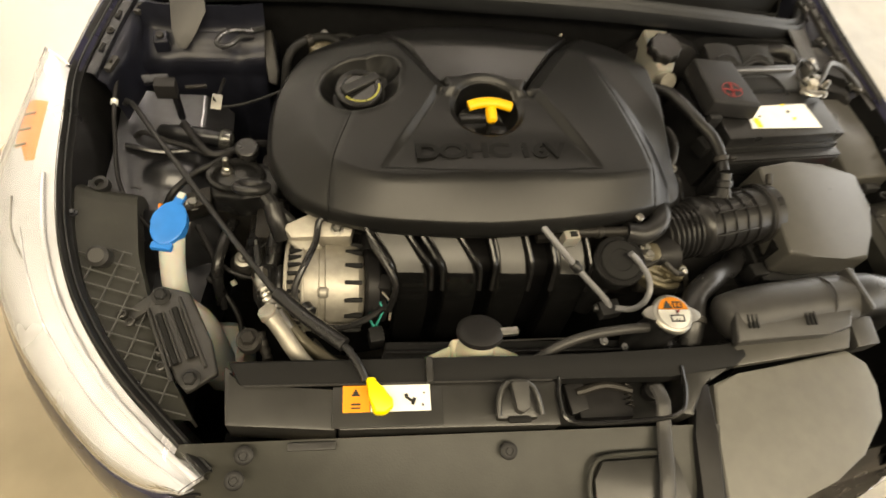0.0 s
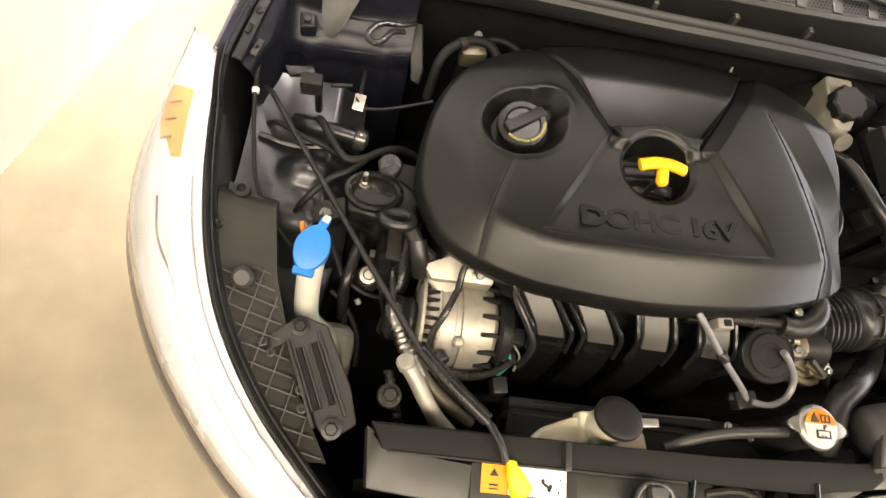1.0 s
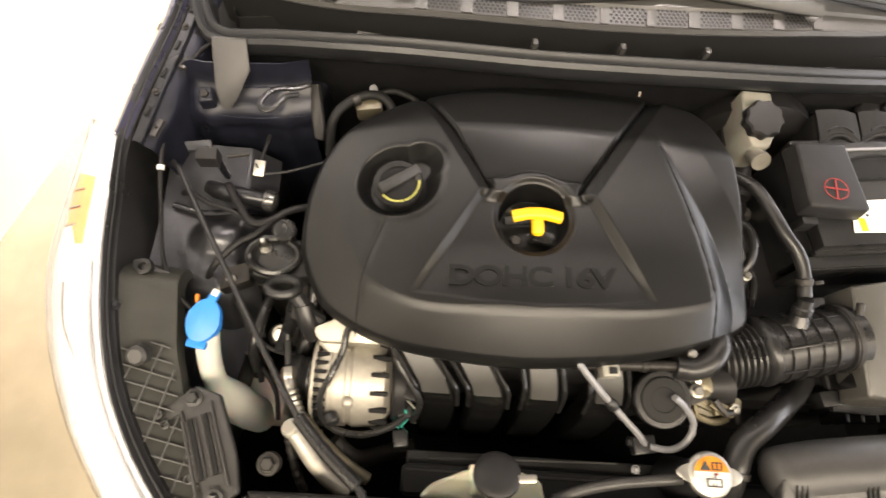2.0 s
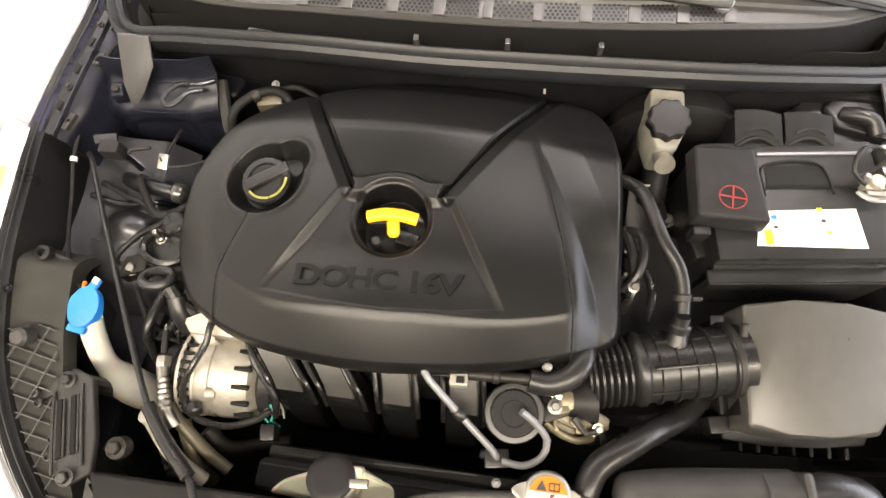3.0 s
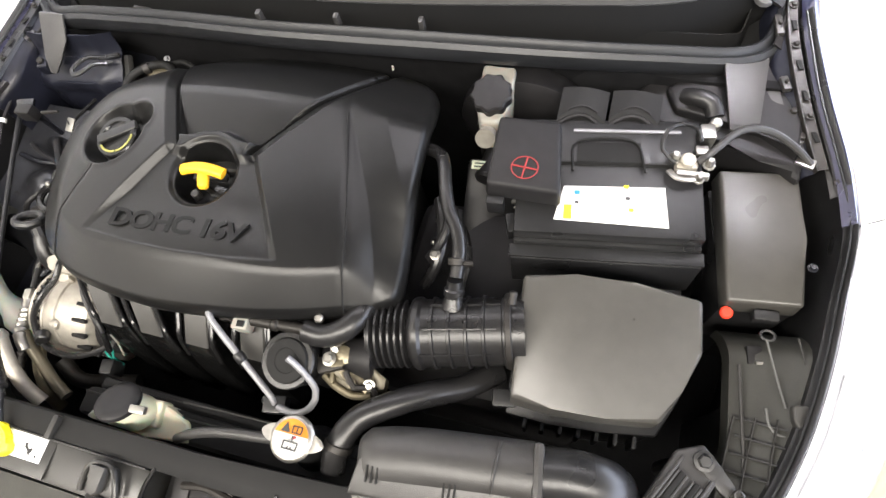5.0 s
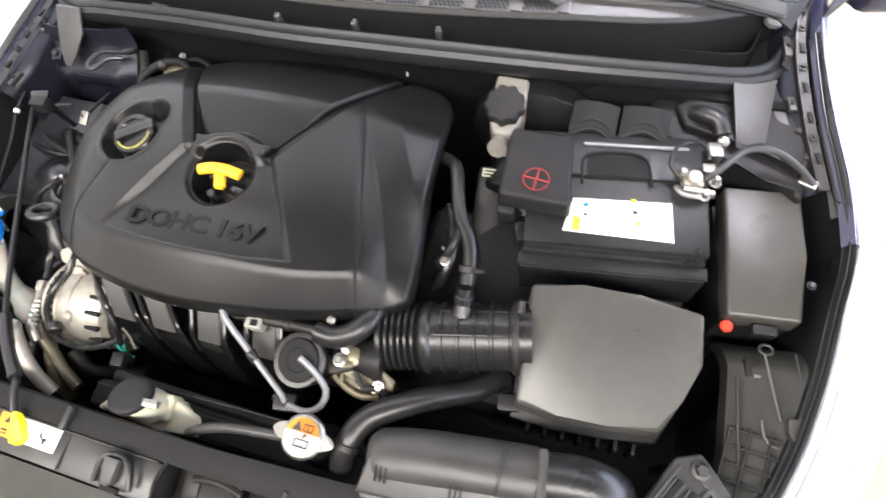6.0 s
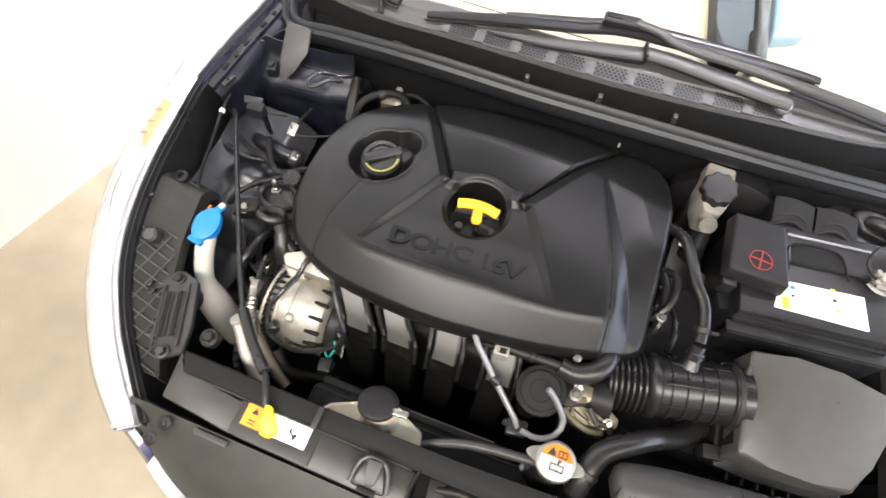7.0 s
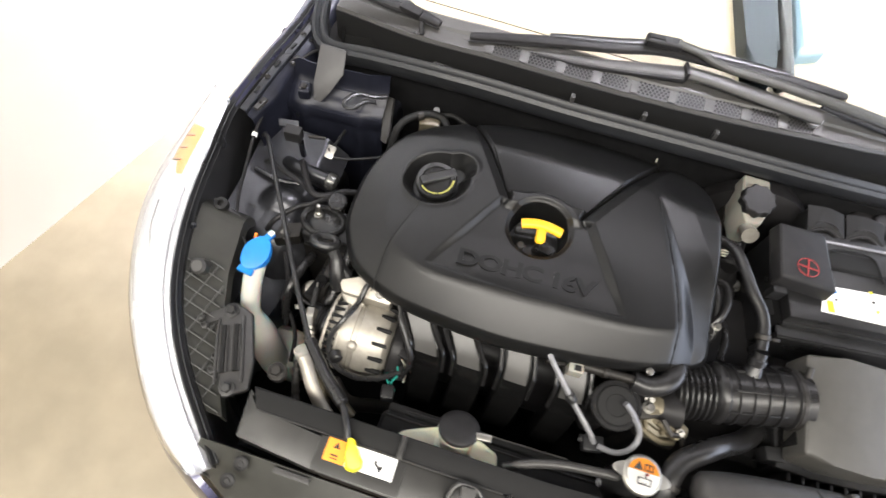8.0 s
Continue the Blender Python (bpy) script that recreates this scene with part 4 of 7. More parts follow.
part("hold_down", mbox(BM, (0.022, 0.062, 0.8395), (0.135, 0.0045, 0.003), 0.001), PIPE, bat, "bright metal edge bar")
neg = part("terminal_clamp", mbox(BM, (0.093, 0.014, 0.838), (0.026, 0.018, 0.018), 0.004), ALLOY, bat, "bright clamp on the negative post")
part("clamp_bolt", rod(at(BM, 0.08, 0.000, 0.842), at(BM, 0.118, -0.004, 0.842), 0.006, 6), STEEL, neg)
part("clamp_post", rod(at(BM, 0.093, 0.014, 0.840), at(BM, 0.093, 0.014, 0.856), 0.009), ALLOY, neg)
for dx, dy, dz, r, h in ((0.078, 0.018, 0.848, 0.006, 0.012), (0.118, 0.010, 0.846, 0.0055, 0.014), (0.106, -0.008, 0.842, 0.005, 0.010)):
    part("clamp_nut", lathe(at(BM, dx, dy, dz), at(BM, dx, dy, dz + 1), [(0, r * 1.4), (0.002, r * 1.4), (0.003, r), (h * 0.7, r), (h, r * 0.6)], 8), STEEL, neg)
part("clamp_strap", tube([at(BM, 0.072, 0.004, 0.842), at(BM, 0.080, -0.008, 0.846), at(BM, 0.096, -0.010, 0.846), at(BM, 0.112, 0.000, 0.844)], 0.0042, 8, flat=0.6), STEEL, neg)
part("clamp_ear", mbox(BM, (0.110, 0.028, 0.846), (0.016, 0.014, 0.016), 0.003), STEEL, neg)

pos = thing("battery_terminal_cover", (0.418, 0.11, 0.84), "black plastic cover with red plus sign over the battery terminal", "terminal cover")
PB = [(0.372, 0.058, 0.874), (0.462, 0.062, 0.868), (0.446, 0.165, 0.868), (0.368, 0.158, 0.874)]
part("lid", prism(PB, 0.032, 0.006, shrink=1.06, seg=3), DULLBLACK, pos)
part("latch", box((0.384, 0.048, 0.838), (0.022, 0.012, 0.028), 5, 0.003), PLASTIC, pos)
pc = Vector((0.414, 0.088, 0.8722))
tor = [pc + Vector((0.0165 * math.cos(t), 0.0165 * math.sin(t) * 0.95, 0)) for t in [2 * math.pi * q / 32 for q in range(33)]]
sign = part("plus_ring", tube(tor, 0.0007, 6, step=0.004, cap=False), REDINK, pos, "red plus sign in a ring")
pl = B()
box(pc, (0.0017, 0.032, 0.0012), -4, 0, bm=pl)
box(pc, (0.032, 0.0017, 0.0012), -4, 0, bm=pl)
part("plus", pl, REDINK, pos, smooth=False)

# battery tray and front shield
tray = thing("battery_tray", (0.52, 0.03, 0.62), "black plastic battery tray with front shield", "battery tray")
part("shield", mbox(BM, (0.0, -0.102, 0.755), (0.236, 0.012, 0.085), 0.004), PLASTIC, tray)
part("ledge", mbox(BM, (0.0, -0.097, 0.7985), (0.24, 0.018, 0.006), 0.002), PLASTIC, tray)
part("base", mbox(BM, (0, 0, 0.655), (0.25, 0.20, 0.03), 0.006), PLASTIC, tray)
part("leg", mbox(BM, (0, 0, 0.51), (0.12, 0.10, 0.27), 0.006), PLASTIC, tray)

# air filter box
air = thing("air_filter_box", (0.55, -0.09, 0.66), "grey-black air filter box with smooth matt lid", "air filter box")
LID = [(0.438, -0.036, 0.834), (0.500, -0.024, 0.834), (0.568, -0.016, 0.826), (0.650, -0.016, 0.803), (0.657, -0.078, 0.796), (0.641, -0.125, 0.785), (0.622, -0.166, 0.776), (0.560, -0.176, 0.790), (0.500, -0.181, 0.802), (0.450, -0.180, 0.810)]
part("lid", prism(LID, 0.055, 0.006, shrink=1.02, seg=3), LIDP, air, "smooth matt grey lid")
part("body", prism([(x * 1.03 - 0.0165, y * 1.08 + 0.006, 0.745 if x < 0.6 else 0.735) for x, y, z in LID], 0.15, 0.005), PLASTIC, air)
part("stand", box((0.545, -0.10, 0.49), (0.12, 0.08, 0.22), 0, 0.006), PLASTIC, air)
for i in range(7):
    x = 0.47 + i * 0.022
    part("rib", box((x, -0.196 + 0.004 * i * 0.3, 0.712), (0.005, 0.014, 0.055), 0, 0.0015), PLASTIC, air)
part("clip", box((0.452, -0.150, 0.765), (0.012, 0.030, 0.06), 0, 0.003), GLOSSY, air)
part("rim_flange", prism([(x * 1.05 - 0.0275, y * 1.12 + 0.010, 0.748 if x < 0.6 else 0.738) for x, y, z in LID], 0.008, 0.002), PLASTIC, air)

# fuse box
fuse = thing("fuse_box", (0.72, 0.09, 0.60), "black fuse box with matt grey lid and red tab", "fuse box")
FL = [(0.657, 0.176, 0.790), (0.756, 0.192, 0.782), (0.770, 0.100, 0.777), (0.772, 0.012, 0.772), (0.686, 0.004, 0.766)]
part("lid", prism(FL, 0.035, 0.005, shrink=1.03, seg=3), LIDP, fuse, "matt grey lid")
part("base", prism([(x * 1.0, y, 0.735) for x, y, z in FL], 0.13, 0.004), PLASTIC, fuse)
part("stand", box((0.712, 0.09, 0.50), (0.07, 0.12, 0.24), 0, 0.004), PLASTIC, fuse)
part("red_tab", lathe((0.690, -0.006, 0.748), (0.690, -0.006, 0.760), [(0, 0.008), (0.004, 0.008), (0.006, 0.006)], 20), RED, fuse)
part("lug", box((0.735, -0.002, 0.750), (0.03, 0.014, 0.016), 5, 0.003), PLASTIC, fuse)

# intake hose
hose = thing("air_intake_hose", (0.35, -0.115, 0.76), "ribbed black rubber air intake hose with bellows", "intake hose")
h0, h1 = Vector((0.258, -0.140, 0.785)), Vector((0.452, -0.095, 0.795))
hl = (h1 - h0).length
prof = [(0.0, 0.030), (0.002, 0.036)]
for i in range(6):
    s = 0.004 + i * 0.0085
    prof += [(s, 0.036), (s + 0.003, 0.0435), (s + 0.0055, 0.0435), (s + 0.0085, 0.036)]
prof += [(0.060, 0.044), (0.064, 0.0465), (0.070, 0.0465), (0.074, 0.043)]
for i in range(4):
    s = 0.085 + i * 0.021
    prof += [(s, 0.0425), (s + 0.001, 0.0455), (s + 0.004, 0.0455), (s + 0.005, 0.0425)]
prof += [(0.172, 0.042), (0.174, 0.046), (0.182, 0.046), (0.184, 0.043), (hl, 0.043)]
part("hose", lathe(h0, h1, prof, 48), RUBBER, hose)
rib = B()
dirh = (h1 - h0).normalized()
for a in (35, 80, 125):
    o = Vector((0, -math.cos(radians(a)) * 0.0435, math.sin(radians(a)) * 0.0435))
    box(h0 + dirh * 0.122 + o, (0.088, 0.003, 0.004), math.degrees(math.atan2(dirh.y, dirh.x)), 0.001, rx=90 - a, bm=rib)
part("long_rib", rib, RUBBER, hose)
part("clamp", lathe(h0 + dirh * 0.176, h1, [(0, 0.0462), (0.001, 0.0475), (0.007, 0.0475), (0.008, 0.0462)], 40), DARKMETAL, hose)
part("clamp_screw", rod((0.432, -0.080, 0.842), (0.432, -0.066, 0.850), 0.005), DARKMETAL, hose)

BREATH = [(0.268, 0.118, 0.835), (0.296, 0.104, 0.848), (0.310, 0.082, 0.860), (0.322, 0.046, 0.866), (0.334, 0.016, 0.866), (0.350, -0.008, 0.862), (0.358, -0.034, 0.855), (0.360, -0.062, 0.846)]
breather = thing("breather_hose", (0.33, 0.03, 0.82), "black rubber breather hose from cover to intake hose", "hose")
part("hose", tube(BREATH, 0.0085, 16), RUBBER, breather)
part("stub", lathe((0.360, -0.066, 0.848), (0.361, -0.092, 0.822), [(0, 0.0095), (0.01, 0.0098), (0.012, 0.0125), (0.020, 0.0125), (0.022, 0.0105), (0.036, 0.015)], 24), RUBBER, breather)
part("clip", lathe((0.357, -0.040, 0.855), (0.3595, -0.060, 0.846), [(0, 0.0095), (0.001, 0.0108), (0.008, 0.0108), (0.009, 0.0095)], 24), DARKMETAL, breather)
part("clip_ear", box((0.373, -0.046, 0.858), (0.012, 0.005, 0.006), 10, 0.0015), DARKMETAL, breather)

# radiator hose and cap
rh = thing("radiator_hose", (0.31, -0.20, 0.75), "thick black rubber radiator hose", "hose")
part("hose", tube([(0.425, -0.140, 0.730), (0.392, -0.170, 0.750), (0.372, -0.183, 0.762), (0.340, -0.202, 0.784), (0.3085, -0.223, 0.798), (0.277, -0.2485, 0.8005), (0.2635, -0.280, 0.798), (0.260, -0.308, 0.780)], 0.0158, 18), RUBBER, rh)
part("clamp", lathe((0.2645, -0.277, 0.799), (0.2620, -0.290, 0.795), [(0, 0.0165), (0.001, 0.0178), (0.008, 0.0178), (0.009, 0.0165)], 28), DARKMETAL, rh)
rad = thing("radiator", (0.1, -0.31, 0.50), "black radiator with filler neck behind the front panel", "radiator")
part("tank", box((0.105, -0.312, 0.715), (0.50, 0.04, 0.05), 0, 0.012, seg=3), CAPLET, rad)
part("tank_edge", tube([(-0.140, -0.300, 0.742), (0.10, -0.300, 0.742), (0.20, -0.298, 0.742)], 0.0015, 6), DULLBLACK, rad)
part("core", box((0.105, -0.312, 0.585), (0.50, 0.03, 0.30), 0, 0.004), CAPLET, rad)
part("fan_shroud", box((0.08, -0.285, 0.62), (0.44, 0.02, 0.20), 0, 0.006), CAPLET, rad)
part("filler_neck", lathe((0.217, -0.292, 0.730), (0.217, -0.286, 0.825), [(0, 0.030), (0.05, 0.022), (0.085, 0.022), (0.090, 0.026), (0.095, 0.026)], 28), PLASTIC, rad)
cc = Vector((0.217, -0.286, 0.822))
rc = part("radiator_cap", lathe(cc, cc + Vector((0, -0.05, 1)), [(0, 0.024), (0.002, 0.0268), (0.005, 0.0272), (0.008, 0.0255), (0.0095, 0.023), (0.0098, 0.010)], 40), STEEL, rad, "silver radiator cap with orange and white warning label")
for sgn in (-1, 1):
    ear = [cc + Vector((sgn * (0.022 + 0.018 * math.cos(a)), 0.0112 * math.sin(a) * (1 - 0.25 * math.cos(a)) - 0.001 * sgn, 0.0075 - 0.002 * math.cos(a))) for a in [math.pi * (q / 12 - 0.5) * sgn for q in range(13)]]
    part("ear", prism(ear, 0.004, 0.0016), STEEL, rc)


def half_disc(c, r, z, lo, hi, n=30):
    bm = B()
    v = [bm.verts.new((c.x + r * math.cos(a), c.y + r * math.sin(a) - 0.05 * z, c.z + z - 0.05 * 0 + 0.05 * r * math.sin(a))) for a in [radians(lo + (hi - lo) * i / n) for i in range(n + 1)]]
    bm.faces.new(v)
    bmesh.ops.solidify(bm, geom=bm.faces[:], thickness=0.0006)
    return bm


part("warning_label", half_disc(cc, 0.0215, 0.0108, 12, 168), ORANGE, rc, "orange warning field", smooth=False)
part("white_label", half_disc(cc, 0.0215, 0.0108, 169, 371), WHITE, rc, "white label field", smooth=False)
for pts in ([(-0.014, 0.005), (-0.002, 0.005), (-0.008, 0.016)],):
    part("triangle", prism([cc + Vector((x, y, 0.0122 + 0.05 * y)) for x, y in pts], 0.0008, 0), INK, rc, smooth=False)
frame_bars = [(0.006, 0.006, 0.012, 0.0014), (0.006, 0.0135, 0.012, 0.0014), (0.0005, 0.0098, 0.0014, 0.008), (0.0115, 0.0098, 0.0014, 0.008), (0.006, 0.0098, 0.0012, 0.008)]
frame_bars += [(0.002, -0.0125, 0.018, 0.0016), (-0.0065, -0.0085, 0.0014, 0.008), (0.0105, -0.0085, 0.0014, 0.008), (0.002, -0.0045, 0.018, 0.0012), (0.000, -0.011, 0.0012, 0.003), (0.004, -0.011, 0.0012, 0.003), (0.003, -0.0005, 0.0016, 0.006)]
lb = B()
for x, y, w, h in frame_bars:
    box(cc + Vector((x, y, 0.0119 + 0.05 * y)), (w, h, 0.0007), 0, 0, bm=lb)
part("symbol", lb, INK, rc, smooth=False)
part("symbol", box(cc + Vector((0.005, 0.001, 0.0118)), (0.004, 0.0025, 0.0006), 30, 0), REDINK, rc, smooth=False)

oh = thing("overflow_hose", (0.12, -0.30, 0.77), "thin black overflow hose", "hose")
part("hose", tube([(0.195, -0.292, 0.800), (0.16, -0.296, 0.802), (0.115, -0.302, 0.800), (0.075, -0.312, 0.790), (0.045, -0.325, 0.775)], 0.0066, 12), GREYP, oh)

# coolant reservoir
cr = thing("coolant_reservoir", (-0.03, -0.31, 0.70), "yellowed translucent coolant reservoir with black cap", "coolant tank")
part("tank", prism([(-0.122, -0.333, 0.750), (-0.106, -0.315, 0.752), (-0.062, -0.296, 0.755), (-0.006, -0.290, 0.753), (0.036, -0.304, 0.745), (0.046, -0.330, 0.740), (-0.02, -0.336, 0.745)], 0.12, 0.009, seg=3), YELLOWED, cr)
part("shoulder", prism([(-0.056, -0.328, 0.760), (-0.060, -0.290, 0.763), (-0.004, -0.286, 0.762), (-0.002, -0.322, 0.758)], 0.03, 0.006, seg=3), YELLOWED, cr)
part("neck", lathe((-0.030, -0.308, 0.760), (-0.0315, -0.303, 0.803), [(0, 0.024), (0.043, 0.021)], 24), YELLOWED, cr)
part("cap", lathe((-0.0315, -0.303, 0.804), (-0.033, -0.293, 0.825), [(0, 0.027), (0.002, 0.0285), (0.008, 0.0285), (0.011, 0.0255), (0.0125, 0.018), (0.0130, 0.008)], 36), DULLBLACK, cr, "black push-on cap")
part("hinge_tab", box((0.003, -0.303, 0.814), (0.022, 0.010, 0.008), 5, 0.002), STEEL, cr)

# ---- front panels ----
front = thing("radiator_support", (MID, -0.38, 0.70), "dark grey plastic radiator support panel with latch opening", "car panel")
part("rear_strip", prism([(-0.318, -0.334, 0.8105), (-0.302, -0.3625, 0.8125), (0.20, -0.3625, 0.8135), (0.292, -0.351, 0.814), (0.312, -0.338, 0.814), (0.315, -0.316, 0.812), (0.28, -0.322, 0.811), (0.10, -0.3315, 0.811)], 0.022, 0.003), CAPLET, front, "dull black rear strip")
part("strip_edge", tube([(-0.298, -0.3636, 0.8135), (-0.10, -0.3640, 0.8142), (0.046, -0.3640, 0.8145)], 0.0013, 6), GREYP, front, "pale edge of the strip")
part("left_pad", prism([(-0.322, -0.338, 0.808), (-0.313, -0.344, 0.810), (-0.302, -0.365, 0.812), (-0.20, -0.365, 0.812), (-0.20, -0.412, 0.808), (-0.315, -0.402, 0.804)], 0.05, 0.004), PADP, front)
part("middle_pad", prism([(-0.198, -0.364, 0.812), (0.052, -0.364, 0.812), (0.052, -0.414, 0.806), (-0.198, -0.412, 0.808)], 0.05, 0.004), PADP, front)
part("right_pad", prism([(0.222, -0.353, 0.812), (0.285, -0.352, 0.812), (0.258, -0.366, 0.808), (0.238, -0.372, 0.806), (0.222, -0.408, 0.804), (0.207, -0.406, 0.804)], 0.05, 0.004), PADP, front)
part("step", box((-0.145, -0.388, 0.8105), (0.12, 0.045, 0.003), 0, 0.001), PADP, front)
part("divider", box((-0.098, -0.350, 0.815), (0.008, 0.030, 0.012), 0, 0.002), PADP, front)
part("latch_well", prism([(0.054, -0.356, 0.772), (0.212, -0.348, 0.772), (0.205, -0.405, 0.768), (0.056, -0.410, 0.768)], 0.06, 0.004), CAPLET, front)
well = spline([(0.056, -0.360, 0.812), (0.052, -0.390, 0.812), (0.064, -0.412, 0.810), (0.13, -0.414, 0.810), (0.195, -0.408, 0.810), (0.212, -0.385, 0.812), (0.216, -0.350, 0.814)], 40)
part("latch_rim", tube(well, 0.003, 8), GLOSSY, front)
part("latch_hook_seat", prism([(-0.018, -0.372, 0.824), (0.012, -0.372, 0.824), (0.024, -0.408, 0.816), (-0.026, -0.408, 0.816)], 0.02, 0.006), PADP, front)
part("seat_hook", prism([(-0.011, -0.372, 0.838), (0.011, -0.372, 0.838), (0.009, -0.400, 0.834), (0.002, -0.406, 0.830), (-0.006, -0.402, 0.833)], 0.016, 0.003, shrink=0.9), VENTP, front, "pale hook of the latch seat")
part("seat_rim", tube([(-0.024, -0.405, 0.818), (-0.022, -0.386, 0.824), (-0.013, -0.371, 0.828), (0.011, -0.371, 0.828), (0.021, -0.384, 0.825), (0.026, -0.404, 0.818)], 0.0036, 10), PADP, front)
part("hook_slot", box((0.000, -0.409, 0.8165), (0.026, 0.007, 0.006), 0, 0.002), CAPLET, front)
latch = thing("bonnet_latch", (0.13, -0.38, 0.72), "dark steel bonnet latch in the panel opening", "latch")
part("plate", box((0.12, -0.380, 0.776), (0.07, 0.045, 0.02), 0, 0.004), DULLBLACK, latch)
part("pawl", prism([(0.070, -0.362, 0.790), (0.094, -0.358, 0.792), (0.098, -0.392, 0.788), (0.076, -0.398, 0.786)], 0.01, 0.003), DULLBLACK, latch)
part("spring", tube([(0.150 + 0.004 * math.cos(q * 1.6), -0.392 + 0.0016 * q, 0.790 + 0.004 * math.sin(q * 1.6)) for q in range(22)], 0.0012, 6, step=0.002), DARKMETAL, latch)
part("pivot", lathe((0.186, -0.372, 0.778), (0.186, -0.372, 0.80), [(0, 0.011), (0.012, 0.011), (0.014, 0.006)], 18), DULLBLACK, latch)
part("claw", tube([(0.085, -0.372, 0.788), (0.12, -0.366, 0.795), (0.155, -0.372, 0.790)], 0.005, 8), DARKMETAL, latch)
part("arm", tube([(0.180, -0.372, 0.806), (0.181, -0.392, 0.812), (0.177, -0.425, 0.803), (0.168, -0.470, 0.802), (0.162, -0.51, 0.792)], 0.0095, 10, flat=0.45), GREYP, latch)

apron = thing("grille_shield", (0.0, -0.46, 0.70), "dark grey plastic shield over the grille top", "car panel")
nose_in = [p + Vector((0, 0.014, 0.006)) for p in nose]
rowa = [Vector((p.x * 0.93, -0.417 if p.x < 0.24 else -0.417, 0.796)) for p in nose_in]
part("panel", loft([[p + Vector((0, 0.003, -0.03)) for p in rowa[:27]], rowa[:27], [a.lerp(b, 0.5) + Vector((0, 0, 0.008)) for a, b in zip(rowa, nose_in)][:27], nose_in[:27]], thick=0.003), SHIELD, apron)
part("recess_lip", tube([(0.078, -0.500, 0.783), (0.079, -0.474, 0.789), (0.086, -0.456, 0.794), (0.100, -0.449, 0.797), (0.140, -0.447, 0.798), (0.178, -0.447, 0.798)], 0.0028, 8), SHIELD, apron, "rounded lip of a recess")
part("recess_floor", prism([(0.084, -0.505, 0.786), (0.084, -0.472, 0.794), (0.096, -0.454, 0.797), (0.186, -0.452, 0.798), (0.200, -0.505, 0.786)], 0.006, 0.001), PADP, apron)
part("side_gusset", prism([(0.236, -0.370, 0.806), (0.252, -0.370, 0.806), (0.246, -0.430, 0.802), (0.236, -0.520, 0.788), (0.214, -0.515, 0.780), (0.218, -0.430, 0.800)], 0.02, 0.003), DULLBLACK, apron)
for x, y in ((-0.293, -0.431), (-0.012, -0.438), (-0.300, -0.455)):
    part("push_pin", lathe((x, y, 0.798), (x, y - 0.004, 0.81), [(0, 0.0098), (0.0012, 0.0098), (0.002, 0.0085), (0.002, 0.0052), (0.0008, 0.0048), (0.0008, 0.0034), (0.0018, 0.0030), (0.0018, 0.001)], 22), DULLBLACK, apron)
part("badge_ridge", box((-0.225, -0.425, 0.7985), (0.05, 0.008, 0.004), 0, 0.001), GREYP, apron)
part("air_guide", prism([(0.262, -0.369, 0.801), (0.30, -0.357, 0.802), (0.475, -0.327, 0.802), (0.500, -0.345, 0.800), (0.505, -0.375, 0.796), (0.496, -0.415, 0.791), (0.450, -0.460, 0.786), (0.400, -0.487, 0.784), (0.33, -0.510, 0.780), (0.243, -0.520, 0.778), (0.252, -0.44, 0.792)], 0.03, 0.005), GUIDEP, apron, "large flat air guide panel")

# air intake duct
duct = thing("air_intake_duct", (0.42, -0.27, 0.76), "black plastic air intake duct with flattened mouth", "air duct")
part("mouth", tube([(0.300, -0.290, 0.800), (0.325, -0.281, 0.806), (0.37, -0.272, 0.810), (0.44, -0.263, 0.811), (0.492, -0.257, 0.812)], lambda t: 0.036 * min(1.0, 0.45 + 1.1 * math.sqrt(t * 3)) if t < 0.12 else 0.036, 28, flat=0.92), GREYP, duct)
part("mould_line", tube([(0.452, -0.296, 0.822), (0.452, -0.275, 0.8445), (0.452, -0.250, 0.8455), (0.452, -0.232, 0.832)], 0.0016, 6), GREYP, duct)
part("collar", box((0.497, -0.256, 0.815), (0.012, 0.066, 0.064), 8, 0.008), GREYP, duct)
part("elbow", tube([(0.485, -0.258, 0.814), (0.53, -0.250, 0.814), (0.565, -0.250, 0.802), (0.582, -0.252, 0.755), (0.585, -0.252, 0.70)], 0.031, 20), PLASTIC, duct)
part("flange", prism([(0.302, -0.285, 0.835), (0.447, -0.276, 0.838), (0.480, -0.280, 0.836), (0.470, -0.306, 0.831), (0.433, -0.315, 0.829), (0.297, -0.326, 0.827)], 0.016, 0.004, seg=3), GREYP, duct, "flat lip of the duct")
part("ledge", prism([(0.302, -0.316, 0.815), (0.484, -0.300, 0.817), (0.472, -0.328, 0.811), (0.296, -0.350, 0.810)], 0.012, 0.003), LIDP, duct, "grey ledge under the lip")
part("side_box", prism([(0.482, -0.288, 0.822), (0.520, -0.284, 0.820), (0.524, -0.322, 0.812), (0.486, -0.328, 0.812)], 0.03, 0.004), GREYP, duct)
for x in (0.316, 0.322, 0.328, 0.403, 0.409, 0.415):
    part("slot", box((x, -0.300 + 0.05 * (x - 0.316), 0.8345), (0.002, 0.018, 0.003), 4, 0, rx=12), CAPLET, duct)

# washer bottle
wb = thing("washer_bottle", (-0.39, -0.22, 0.55), "milky white washer bottle neck with blue cap", "washer bottle")
